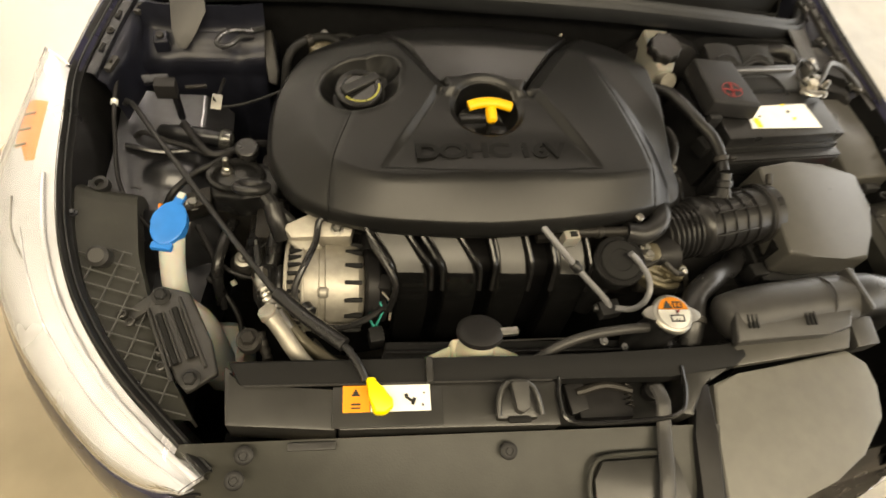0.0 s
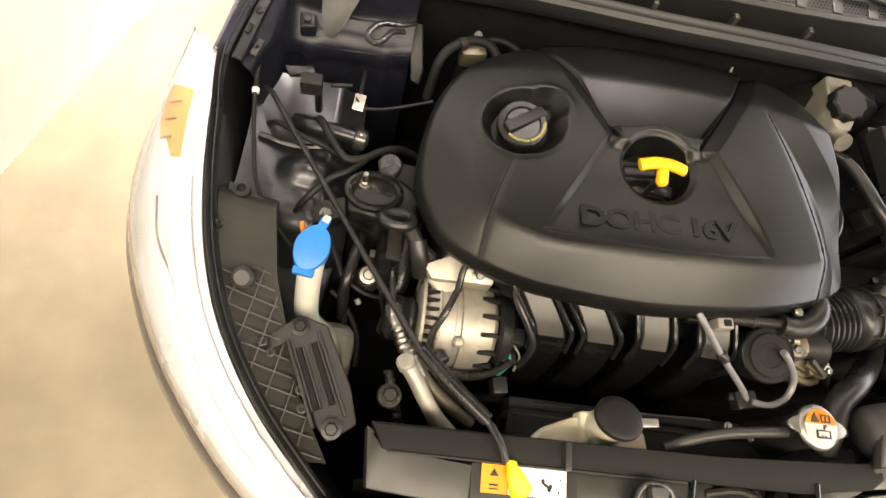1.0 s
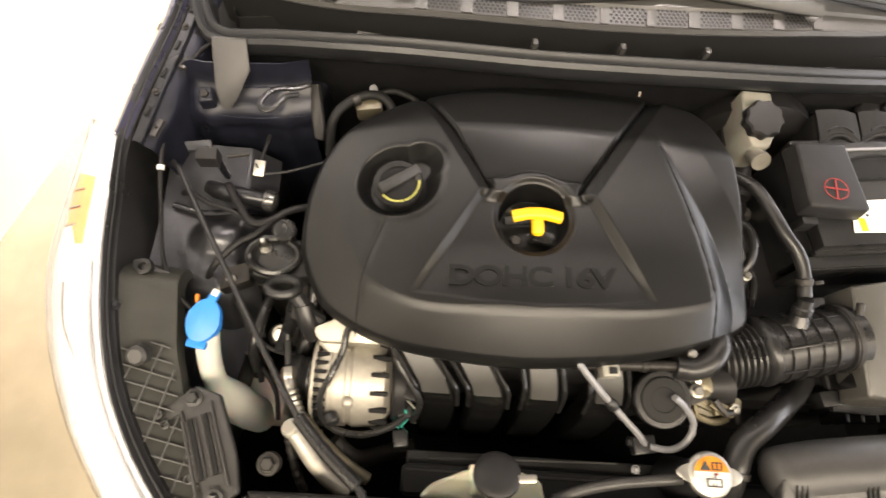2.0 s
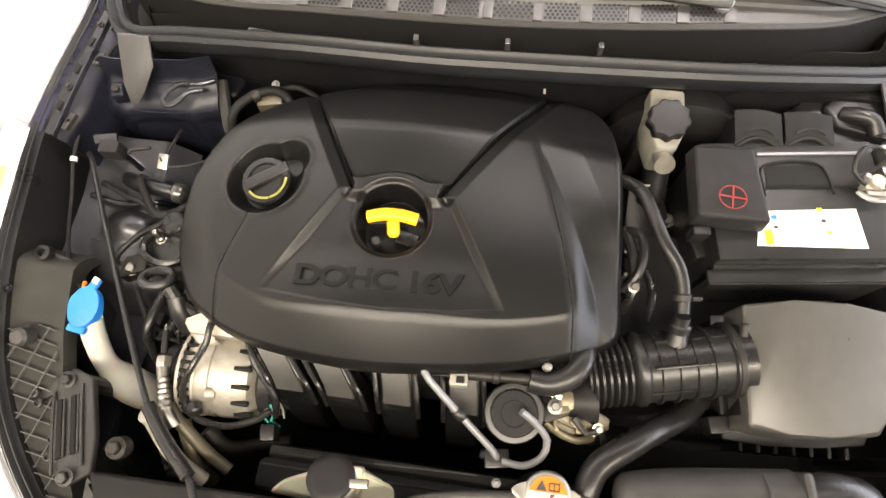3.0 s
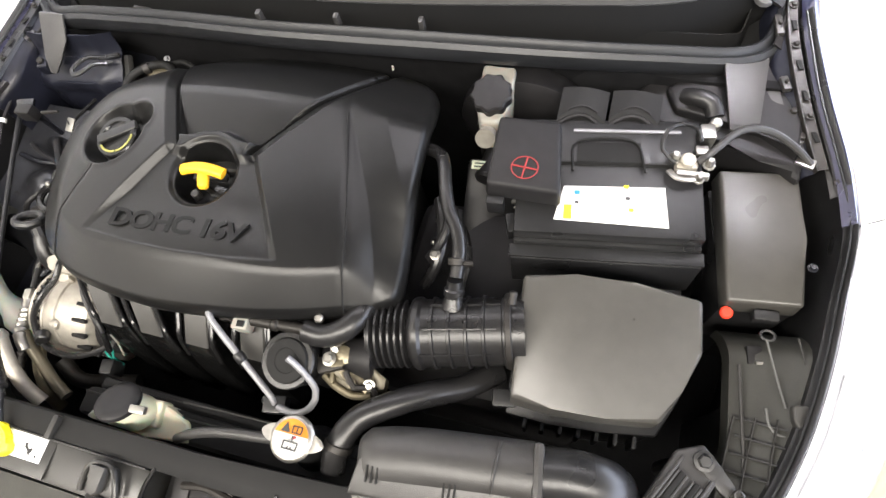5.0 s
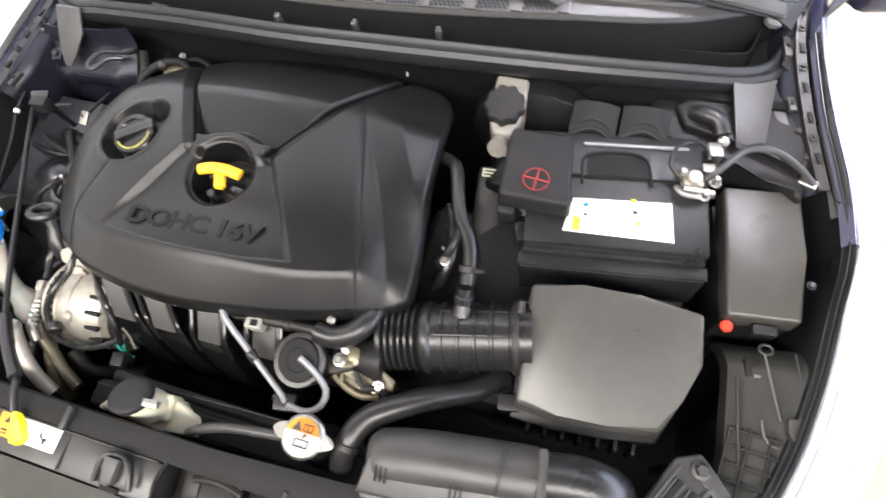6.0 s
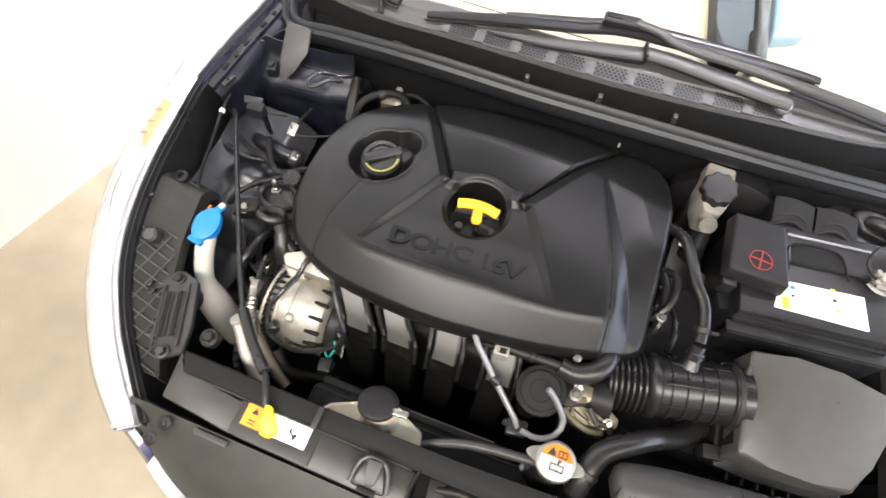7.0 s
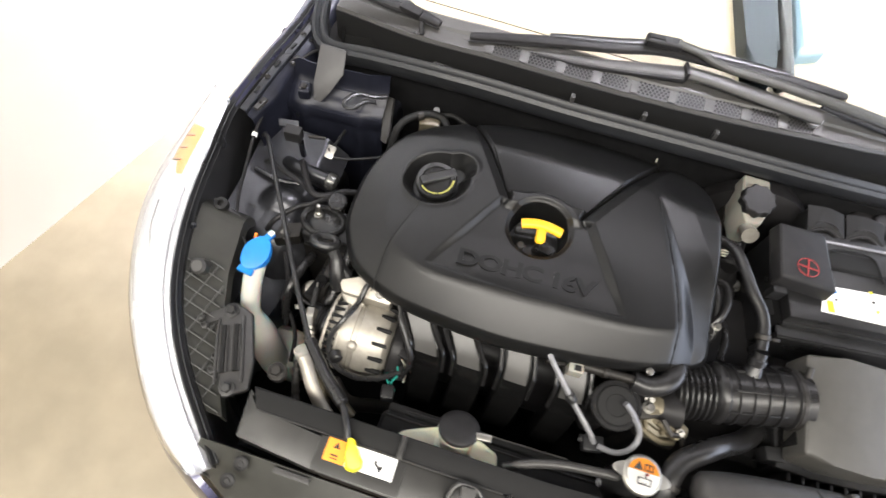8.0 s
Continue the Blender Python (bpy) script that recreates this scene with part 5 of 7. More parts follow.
part("neck", tube([(-0.415, -0.147, 0.766), (-0.417, -0.170, 0.738), (-0.416, -0.196, 0.700), (-0.408, -0.212, 0.672), (-0.397, -0.222, 0.645), (-0.391, -0.228, 0.60), (-0.388, -0.23, 0.52)],
                  lambda t: 0.0158 + 0.012 * float(sstep(0.30, 0.52, t)), 24), MILKY, wb)
part("tank", box((-0.385, -0.20, 0.47), (0.08, 0.08, 0.15), 0, 0.03, seg=3), MILKY, wb)
bc = Vector((-0.417, -0.137, 0.772))
part("cap", prism([bc + Vector((0.0235 * math.cos(a) * 0.92 + 0.004 * math.sin(a), 0.028 * math.sin(a), 0.013 + 0.3 * 0.028 * math.sin(a))) for a in [2 * math.pi * q / 28 for q in range(28)]], 0.014, 0.004, seg=3), BLUE, wb, "blue hinged cap")
part("cap_tab", box(bc + Vector((0.010, 0.032, 0.018)), (0.012, 0.016, 0.006), -20, 0.002), BLUE, wb)
part("hinge", box(bc + Vector((0.012, 0.036, 0.0215)), (0.009, 0.009, 0.004), -20, 0.001), MILKY, wb, "white hinge")
part("cap_lip", box(bc + Vector((-0.006, -0.029, 0.000)), (0.026, 0.010, 0.008), -8, 0.002), BLUE, wb)
part("tube", tube([(-0.428, -0.118, 0.762), (-0.434, -0.108, 0.772), (-0.436, -0.100, 0.770)], 0.0032, 8), AMBERTUBE, wb, "thin orange tube")

# prop rod
pr = thing("bonnet_prop_rod", (-0.30, -0.20, 0.74), "dark steel bonnet prop rod with foam sleeve and yellow grip", "prop rod")
part("rod", tube([(-0.532, 0.112, 0.735), (-0.517, 0.104, 0.747), (-0.44, -0.01, 0.768), (-0.268, -0.257, 0.811), (-0.185, -0.330, 0.824)], 0.0040, 10), PLASTIC, pr)
part("sleeve", tube([(-0.272, -0.251, 0.811), (-0.235, -0.287, 0.818), (-0.193, -0.322, 0.824)], 0.0085, 14), RUBBER, pr, "black foam sleeve")
part("tip", tube([(-0.190, -0.326, 0.824), (-0.178, -0.345, 0.826), (-0.170, -0.362, 0.822)], 0.0045, 10), PLASTIC, pr)
part("grip", prism([(-0.170, -0.360, 0.828), (-0.159, -0.360, 0.828), (-0.154, -0.374, 0.826), (-0.141, -0.381, 0.824), (-0.139, -0.391, 0.822), (-0.149, -0.399, 0.820), (-0.161, -0.398, 0.820), (-0.166, -0.380, 0.824)], 0.012, 0.004, seg=3), HIVIS, pr, "lemon yellow grip")

# warning label on the support
wl = thing("warning_label", (-0.145, -0.378, 0.812), "orange and white warning label stuck on the support panel", "label")
WLM = pose(-0.145, -0.380, 0.8126, 2, 0, 0)
part("paper", mbox(WLM, (0.014, 0, 0), (0.066, 0.029, 0.0008), 0), WHITE, wl, "white picture field", smooth=False)
part("orange_field", mbox(WLM, (-0.0345, 0, 0), (0.029, 0.029, 0.0008), 0), ORANGE, wl, "orange warning field", smooth=False)
for x, y, w, h, a in ((-0.035, 0.004, 0.009, 0.0022, 0), (-0.035, 0.0065, 0.0055, 0.0025, 0), (-0.035, 0.009, 0.0022, 0.0025, 0), (-0.035, -0.006, 0.010, 0.002, 0), (-0.035, -0.010, 0.010, 0.0015, 0), (0.024, -0.002, 0.012, 0.003, -35), (0.028, -0.004, 0.004, 0.008, -20), (0.020, 0.003, 0.004, 0.003, 20), (0.038, -0.008, 0.002, 0.003, 20), (0.040, 0.005, 0.002, 0.002, 20)):
    part("symbol", mbox(WLM, (x, y, 0.0008), (w, h, 0.0006), 0, None, a), INK, wl, smooth=False)

# ---- cowl details and wipers ----
for x, y, z in ((-0.008, 0.250, 0.899), (0.114, 0.254, 0.902), (0.236, 0.264, 0.899)):
    part("rib", box((x, y + 0.004, z + 0.004), (0.007, 0.010, 0.020), 3, 0.001), GREYP, cowl)
for i in range(9):
    w = 0.0265 if i == 4 else 0.0225
    xm = -0.137 + i * 0.0625 + (0.0 if i < 4 else 0.004)
    # flat dark discs stand for the shade inside the vent holes
    hole = B()
    for r in range(5):
        for c in range(7):
            hx = xm - w + (c + 0.5 * (r % 2) + 0.25) * (2 * w / 7.2)
            k = np.interp(hx, [p.x for p in VENT0], range(60))
            base = VENT0[int(k)].lerp(VENT0[min(59, int(k) + 1)], k - int(k))
            m = Matrix.Translation((hx, base.y + 0.0075 + r * 0.0049, base.z + 0.0034 + r * 0.0009)) @ pose(0, 0, 0, 11, 0, 0)
            bmesh.ops.create_circle(hole, cap_ends=True, radius=0.0023, segments=8, matrix=m)
    tagged(part("vent_grille", hole, CAPLET, cowl, smooth=False), kind="stuff")
for i in range(10):
    hx = -0.137 + (i - 0.5) * 0.0625 + (0.0 if i < 4 else 0.002 if i == 4 else 0.004)
    k = np.interp(hx, [p.x for p in VENT0], range(60))
    base = VENT0[int(k)].lerp(VENT0[min(59, int(k) + 1)], k - int(k))
    part("vent_pad", box(base + Vector((0, 0.0165, 0.0032)), (0.0125 if i in (4, 5) else 0.0155, 0.025, 0.0024), 0, 0.001, rx=9), VENTP, cowl, "smooth pad between vents")
part("drain_clip", box((0.438, 0.290, 0.868), (0.035, 0.012, 0.006), 8, 0.002), GREYP, cowl)
part("drain_clip", box((-0.24, 0.268, 0.876), (0.035, 0.012, 0.006), -4, 0.002), GREYP, cowl)


def wiper(pivot, label):
    w = thing("wiper", pivot, label, "wiper", "windscreen wipers")
    part("pivot_cap", lathe(pivot, Vector(pivot) + Vector((0, -0.3, 1)), [(0, 0.014), (0.010, 0.014), (0.014, 0.010), (0.016, 0.008), (0.018, 0.004)], 24), PIPE, w, "grey metal pivot nut")
    return w


def taper(r, t):
    """Radius of a blade that thins towards both ends."""
    return r * (0.55 + 0.45 * math.sin(math.pi * min(1.0, max(0.0, t))) ** 0.5)


def blade(line, w):
    rubber = part("blade", tube(line, lambda t: taper(0.0125, t), 12, flat=0.62), DULLBLACK, w, "black rubber blade")
    part("spoiler", tube([(x, y + 0.006, z + 0.007) for x, y, z in line[1:-1]], lambda t: taper(0.0075, t), 10, flat=0.55), PLASTIC, rubber)
    part("lip", tube([(x, y - 0.010, z - 0.003) for x, y, z in line], 0.0022, 6), RUBBER, rubber)


near = wiper((0.385, 0.340, 0.926), "black wiper with a flat arm in lit grey, centre pivot")
# arm's reflected light put in as grey, its dark underside as a black tube
part("arm", tube([(0.392, 0.341, 0.936), (0.341, 0.338, 0.941), (0.257, 0.338, 0.947), (0.206, 0.339, 0.950), (0.158, 0.338, 0.951)], lambda t: 0.0165 - 0.003 * t, 14, flat=0.62), VENTP, near, "rounded arm housing, grey for the light it reflects")
part("hinge", box((0.157, 0.337, 0.952), (0.006, 0.028, 0.020), 12, 0.002), DULLBLACK, near)
part("bar", tube([(0.160, 0.338, 0.950), (0.082, 0.327, 0.944), (0.003, 0.316, 0.937), (-0.085, 0.311, 0.931), (-0.195, 0.304, 0.920), (-0.232, 0.311, 0.916), (-0.275, 0.325, 0.915), (-0.320, 0.341, 0.914)], lambda t: 0.0140 - 0.0095 * min(1.0, t * 1.7), 12, flat=0.34), VENTP, near, "flat arm bar, grey for the light it reflects")
part("bar_shade_edge", tube([(0.158, 0.325, 0.946), (0.082, 0.315, 0.940), (0.003, 0.307, 0.934), (-0.085, 0.305, 0.929)], lambda t: 0.0058 - 0.003 * t, 8), DULLBLACK, near)
blade([(-0.262, 0.318, 0.922), (-0.318, 0.330, 0.922), (-0.366, 0.336, 0.920), (-0.450, 0.360, 0.912)], near)
part("clip", box((-0.318, 0.327, 0.925), (0.042, 0.020, 0.014), -14, 0.004), DULLBLACK, near)
part("clip_tail", rod((-0.296, 0.312, 0.920), (-0.288, 0.296, 0.908), 0.004, 8), DULLBLACK, near)
far = wiper((0.678, 0.412, 0.858), "black wiper lying along the windscreen, outer pivot")
blade([(-0.205, 0.306, 0.926), (-0.076, 0.324, 0.946), (0.037, 0.342, 0.958), (0.112, 0.356, 0.967), (0.205, 0.364, 0.966), (0.321, 0.373, 0.963), (0.424, 0.384, 0.955)], far)
part("clip", box((0.106, 0.358, 0.979), (0.060, 0.022, 0.014), 6, 0.005, seg=3), DULLBLACK, far)
part("clip_slot", box((0.092, 0.357, 0.9865), (0.026, 0.009, 0.002), 6, 0.0005), CAPLET, far)
part("arm", tube([(0.128, 0.360, 0.982), (0.164, 0.357, 0.980), (0.207, 0.352, 0.971), (0.294, 0.353, 0.967), (0.383, 0.354, 0.960), (0.481, 0.367, 0.942), (0.575, 0.383, 0.918), (0.640, 0.399, 0.894), (0.680, 0.412, 0.875)], lambda t: 0.0085 + 0.0050 * t, 12, flat=0.66), SHIELD, far, "long black arm")
# black tube for the shaded lower side of the arm
part("arm_shade_edge", tube([(0.383, 0.343, 0.955), (0.481, 0.355, 0.936), (0.575, 0.371, 0.912), (0.660, 0.396, 0.880)], 0.0040, 8), DULLBLACK, far)
bolt((-0.30, 0.300, 0.902), (0, -0.2, 1), 0.004, PLASTIC, cowl)

# added bars behind the glass that stand for the room's reflection in it
part("dark_reflection_bar", prism([(0.268, 0.388, 0.948), (0.318, 0.398, 0.948), (0.300, 0.45, 0.960), (0.288, 0.60, 0.977), (0.200, 1.10, 1.072), (0.130, 1.06, 1.072), (0.222, 0.58, 0.977), (0.250, 0.44, 0.960)], 0.06, 0.012, seg=3), SLATE, car, "dark bar behind the glass, standing for a reflection in it")
part("reflection_bar", prism([(0.326, 0.400, 0.948), (0.346, 0.405, 0.948), (0.314, 0.62, 0.977), (0.235, 1.10, 1.072), (0.210, 1.10, 1.072), (0.294, 0.61, 0.977)], 0.05, 0.012, seg=3), VENTP, car, "grey bar behind the glass, standing for a reflection in it")
part("reflection_bar", prism([(0.344, 0.460, 0.954), (0.400, 0.490, 0.950), (0.385, 0.66, 0.972), (0.330, 1.10, 1.062), (0.258, 1.10, 1.062), (0.330, 0.63, 0.972)], 0.05, 0.012, seg=3), SLATEBLUE, car, "blue-grey bar behind the glass, standing for a reflection in it")

# door mirror beyond the wing
part("mirror_stalk", prism([(0.735, 0.415, 0.872), (0.744, 0.445, 0.880), (0.800, 0.540, 0.872), (0.808, 0.520, 0.866)], 0.02, 0.005, seg=3), DULLBLACK, car, "black mirror stalk")
part("mirror_housing", prism([(0.778, 0.535, 0.890), (0.815, 0.512, 0.884), (0.880, 0.525, 0.880), (0.960, 0.570, 0.880), (0.965, 0.690, 0.900), (0.880, 0.730, 0.915), (0.800, 0.690, 0.912)], 0.10, 0.030, seg=4), PAINT, car, "dark blue door mirror housing")

# ---- left-hand side of the bay ----
rail = thing("wing_apron", (-0.46, 0.0, 0.60), "dark pressed steel apron panel beside the engine", "car panel")
# one pressing: a domed boss and beads that run in arcs round the grommet
ap = []
for j in range(41):
    y = -0.112 + 0.278 * j / 40
    row = []
    for i in range(33):
        x = -0.548 + 0.164 * i / 32
        z = 0.690 + 0.20 * max(0.0, y - 0.06) - 0.9 * max(0.0, x + 0.425) - 14.0 * max(0.0, -0.055 - y) ** 2 * 1.6 + 0.10 * max(0.0, -0.50 - x)
        d = math.hypot((x + 0.455) / 0.046, (y - 0.016) / 0.034)
        z += 0.019 * (1 - d * d) ** 1.5 if d < 1 else 0.0
        g = math.hypot(x + 0.478, y + 0.075)
        if x > -0.472:
            z += 0.0035 * sum(math.exp(-((g - q) / 0.0042) ** 2) for q in (0.040, 0.057, 0.112, 0.135))
        z += 0.0006 * math.sin(60 * x + 45 * y)
        row.append((x, y, z))
    ap.append(row)
part("panel", loft(ap, thick=0.003), PRESSED, rail, "glossy black pressed panel", crease=1.2)
part("edge_bead", tube([(-0.53, 0.06, 0.700), (-0.48, 0.052, 0.697), (-0.43, 0.062, 0.692), (-0.40, 0.07, 0.67)], 0.005, 10), SHEET, rail)
part("grommet", lathe((-0.462, -0.030, 0.682), (-0.464, -0.034, 0.70), [(0, 0.013), (0.006, 0.013), (0.007, 0.007), (0.001, 0.006)], 24), RUBBER, rail)
part("hole_ring", lathe((-0.505, -0.020, 0.684), (-0.505, -0.024, 0.70), [(0, 0.012), (0.005, 0.012), (0.006, 0.007), (0.001, 0.006)], 24), RUBBER, rail)
part("long_member", box((-0.455, -0.18, 0.55), (0.10, 0.36, 0.14), -8, 0.012), SHEET, rail)

sil = thing("filter_tube", (-0.42, 0.08, 0.68), "glossy black tube across the apron", "tube")
part("tube", tube([(-0.484, 0.100, 0.690), (-0.455, 0.088, 0.702), (-0.41, 0.082, 0.705), (-0.384, 0.080, 0.702)], 0.0135, 16), PRESSED, sil)
part("collar", lathe((-0.394, 0.081, 0.703), (-0.372, 0.078, 0.702), [(0, 0.0135), (0.003, 0.0165), (0.010, 0.0175), (0.018, 0.015), (0.022, 0.008)], 24), APRON, sil)

rel = thing("relay_box", (-0.452, 0.105, 0.765), "small black relay on a bracket", "relay")
part("body", box((-0.460, 0.104, 0.782), (0.030, 0.020, 0.026), 4, 0.003), DULLBLACK, rel)
part("bracket", prism([(-0.500, 0.126, 0.784), (-0.462, 0.132, 0.786), (-0.456, 0.118, 0.786), (-0.492, 0.112, 0.782)], 0.006, 0.002), SHEET, rel)
part("pin", rod((-0.434, 0.108, 0.782), (-0.405, 0.116, 0.780), 0.003, 8), DARKMETAL, rel)
part("foot", rod((-0.452, 0.110, 0.715), (-0.452, 0.108, 0.77), 0.006, 8), SHEET, rel)

tab = thing("ground_tab", (-0.393, 0.104, 0.752), "bright steel ground tab with a thin cable", "cable clip")
tb = part("tab", box((-0.393, 0.106, 0.758), (0.016, 0.024, 0.003), -6, 0.001, rx=25), STEEL, tab)
part("hole", lathe((-0.394, 0.110, 0.7605), (-0.394, 0.1085, 0.764), [(0, 0.005), (0.0008, 0.005)], 16), CAPLET, tb)
part("cable", tube([(-0.385, 0.098, 0.756), (-0.36, 0.100, 0.760), (-0.33, 0.104, 0.77), (-0.29, 0.108, 0.79)], 0.0022, 8), PLASTIC, tab)
part("stem", rod((-0.393, 0.112, 0.758), (-0.393, 0.175, 0.740), 0.003, 8), CAPLET, tab)

cab = thing("bonnet_cable", (-0.53, 0.08, 0.74), "thin black bonnet release cable with white tags", "cable")
part("cable", tube([(-0.470, 0.285, 0.822), (-0.500, 0.262, 0.812), (-0.533, 0.215, 0.782), (-0.540, 0.150, 0.764), (-0.537, 0.094, 0.756), (-0.530, 0.044, 0.742), (-0.512, -0.032, 0.735), (-0.482, -0.085, 0.740), (-0.45, -0.115, 0.72)], 0.0030, 8), DULLBLACK, cab)
part("white_tag", lathe((-0.537, 0.098, 0.757), (-0.5365, 0.090, 0.755), [(0, 0.0052), (0.007, 0.0052)], 12), WHITE, cab)
part("white_tag", lathe((-0.522, 0.232, 0.790), (-0.526, 0.226, 0.787), [(0, 0.005), (0.005, 0.005)], 12), WHITE, cab)
cab2 = thing("wiring_hose", (-0.44, 0.03, 0.71), "dark corrugated wiring hose over the apron", "hose")
part("hose", tube([(-0.452, 0.100, 0.695), (-0.445, 0.090, 0.722), (-0.425, 0.060, 0.722), (-0.399, 0.032, 0.722), (-0.373, 0.039, 0.720), (-0.348, 0.059, 0.716), (-0.315, 0.075, 0.70), (-0.27, 0.08, 0.66)], 0.0060, 10), DULLBLACK, cab2)
part("branch", tube([(-0.525, 0.085, 0.690), (-0.505, 0.078, 0.712), (-0.470, 0.062, 0.714), (-0.435, 0.052, 0.712), (-0.405, 0.036, 0.716)], 0.0042, 10), DULLBLACK, cab2)
part("branch", tube([(-0.462, -0.052, 0.68), (-0.444, -0.036, 0.712), (-0.416, -0.002, 0.718), (-0.392, 0.012, 0.722), (-0.372, 0.036, 0.718)], 0.0050, 10), DULLBLACK, cab2)

mount = thing("engine_mount", (-0.35, -0.03, 0.70), "black cast engine mount with stud and rubber ring", "engine mount")
part("bracket", prism([(-0.392, -0.012, 0.735), (-0.375, 0.010, 0.740), (-0.318, 0.004, 0.742), (-0.285, -0.02, 0.745), (-0.290, -0.055, 0.745), (-0.345, -0.062, 0.738), (-0.385, -0.055, 0.732)], 0.05, 0.008, seg=3), PLASTIC, mount)
part("ring", tube([Vector((-0.352 + 0.036 * math.cos(a), -0.026 + 0.026 * math.sin(a), 0.744)) for a in [2 * math.pi * q / 20 for q in range(21)]], 0.006, 8, cap=False), GLOSSY, mount)
part("stud", lathe((-0.367, -0.014, 0.735), (-0.366, -0.010, 0.775), [(0, 0.009), (0.006, 0.009), (0.007, 0.0065), (0.012, 0.0065), (0.014, 0.0045), (0.028, 0.0045), (0.030, 0.003)], 12), STEEL, mount, "bright threaded stud")
part("cap", lathe((-0.337, 0.006, 0.735), (-0.336, 0.003, 0.778), [(0, 0.010), (0.028, 0.010), (0.030, 0.0165), (0.040, 0.0165), (0.042, 0.014)], 28), PLASTIC, mount, "round black plug")
part("arm", prism([(-0.43, -0.040, 0.715), (-0.39, -0.030, 0.726), (-0.385, -0.060, 0.726), (-0.43, -0.075, 0.715)], 0.03, 0.005), DARKMETAL, mount)
bolt((-0.411, -0.058, 0.716), (0, -0.1, 1), 0.0075, STEEL, mount, "nut")
part("leg", box((-0.345, -0.03, 0.54), (0.08, 0.06, 0.32), 0, 0.01), DARKMETAL, mount)

eye = thing("lifting_eye", (-0.316, -0.092, 0.78), "dark cast lifting eye on the engine front", "lifting eye")
part("ring", tube([Vector((-0.318 + 0.019 * math.cos(a), -0.088 + 0.014 * math.sin(a), 0.800 - 0.010 * math.sin(a))) for a in [2 * math.pi * q / 20 for q in range(21)]], 0.0065, 10, cap=False), PLASTIC, eye)
part("arm", tube([(-0.300, -0.098, 0.795), (-0.285, -0.115, 0.785), (-0.268, -0.122, 0.77)], 0.010, 10), PLASTIC, eye)
part("elbow", tube([(-0.290, -0.108, 0.79), (-0.283, -0.128, 0.778), (-0.276, -0.140, 0.76)], 0.013, 12), RUBBER, eye)

lh = thing("heater_hose", (-0.29, -0.1, 0.66), "dark rubber hoses beside the alternator", "hose")
part("hose", tube([(-0.290, -0.050, 0.72), (-0.292, -0.085, 0.705), (-0.296, -0.125, 0.695), (-0.302, -0.160, 0.67), (-0.305, -0.18, 0.60)], 0.0125, 14), RUBBER, lh)
part("second_hose", tube([(-0.36, -0.07, 0.69), (-0.365, -0.11, 0.70), (-0.372, -0.15, 0.69), (-0.37, -0.18, 0.64)], 0.008, 12), RUBBER, lh)
belt = thing("drive_belt_side", (-0.35, -0.1, 0.55), "dark ribbed drive belt and pulleys", "belt drive")
part("pulley", lathe((-0.335, -0.08, 0.640), (-0.305, -0.08, 0.640), [(0, 0.045), (0.004, 0.06), (0.010, 0.055), (0.020, 0.055), (0.026, 0.06), (0.03, 0.045)], 40), DARKMETAL, belt)
part("belt", tube([(-0.322, -0.160, 0.735), (-0.322, -0.12, 0.71), (-0.322, -0.03, 0.665), (-0.322, -0.02, 0.61)], 0.010, 8, flat=0.35), RUBBER, belt)
part("bolt_head", lathe((-0.336, -0.08, 0.640), (-0.345, -0.08, 0.640), [(0, 0.012), (0.008, 0.011)], 6), STEEL, belt)
part("cover", box((-0.30, -0.03, 0.60), (0.05, 0.16, 0.22), 0, 0.01), DARKMETAL, belt)

ac = thing("refrigerant_line", (-0.30, -0.26, 0.70), "aluminium air conditioning line with white service cap", "pipe")
part("pipe", tube([(-0.284, -0.262, 0.778), (-0.270, -0.279, 0.772), (-0.254, -0.300, 0.760), (-0.236, -0.318, 0.744), (-0.215, -0.332, 0.725)], 0.0100, 14), ALLOY, ac)
part("service_cap", lathe((-0.282, -0.2645, 0.774), (-0.290, -0.256, 0.794), [(0, 0.0105), (0.001, 0.0115), (0.011, 0.0115), (0.013, 0.0095)], 24, lobes=12, depth=0.02), DULLWHITE, ac, "pale service cap")
part("second_pipe", tube([(-0.304, -0.196, 0.745), (-0.298, -0.212, 0.746), (-0.288, -0.234, 0.749), (-0.274, -0.254, 0.756), (-0.262, -0.270, 0.748)], lambda t: 0.0085 + 0.0014 * math.sin(t * 62) * (0.15 < t < 0.75), 14, step=0.002), STEEL, ac, "corrugated steel pipe")
part("hex_fitting", lathe((-0.306, -0.182, 0.745), (-0.303, -0.199, 0.745), [(0, 0.008), (0.002, 0.0105), (0.014, 0.0105), (0.017, 0.009)], 6), STEEL, ac, "bright hex fitting")
part("sensor", rod((-0.307, -0.180, 0.746), (-0.312, -0.148, 0.750), 0.0045, 12), PLASTIC, ac)
part("sensor_tip", rod((-0.311, -0.155, 0.750), (-0.313, -0.140, 0.752), 0.0022, 10), STEEL, ac)
part("third_pipe", tube([(-0.276, -0.246, 0.752), (-0.262, -0.263, 0.744), (-0.245, -0.279, 0.731), (-0.216, -0.300, 0.724), (-0.188, -0.316, 0.716)], 0.0085, 12), OLIVE, ac, "dull olive pipe")
part("fourth_pipe", tube([(-0.262, -0.262, 0.728), (-0.248, -0.290, 0.722), (-0.232, -0.318, 0.705), (-0.220, -0.335, 0.68)], 0.0095, 12), BRASS, ac, "dull golden pipe")
part("thin_pipe", tube([(-0.300, -0.262, 0.720), (-0.290, -0.292, 0.715), (-0.280, -0.318, 0.705), (-0.272, -0.335, 0.69)], lambda t: 0.006 + 0.001 * math.sin(t * 50), 10, step=0.003), DARKMETAL, ac)
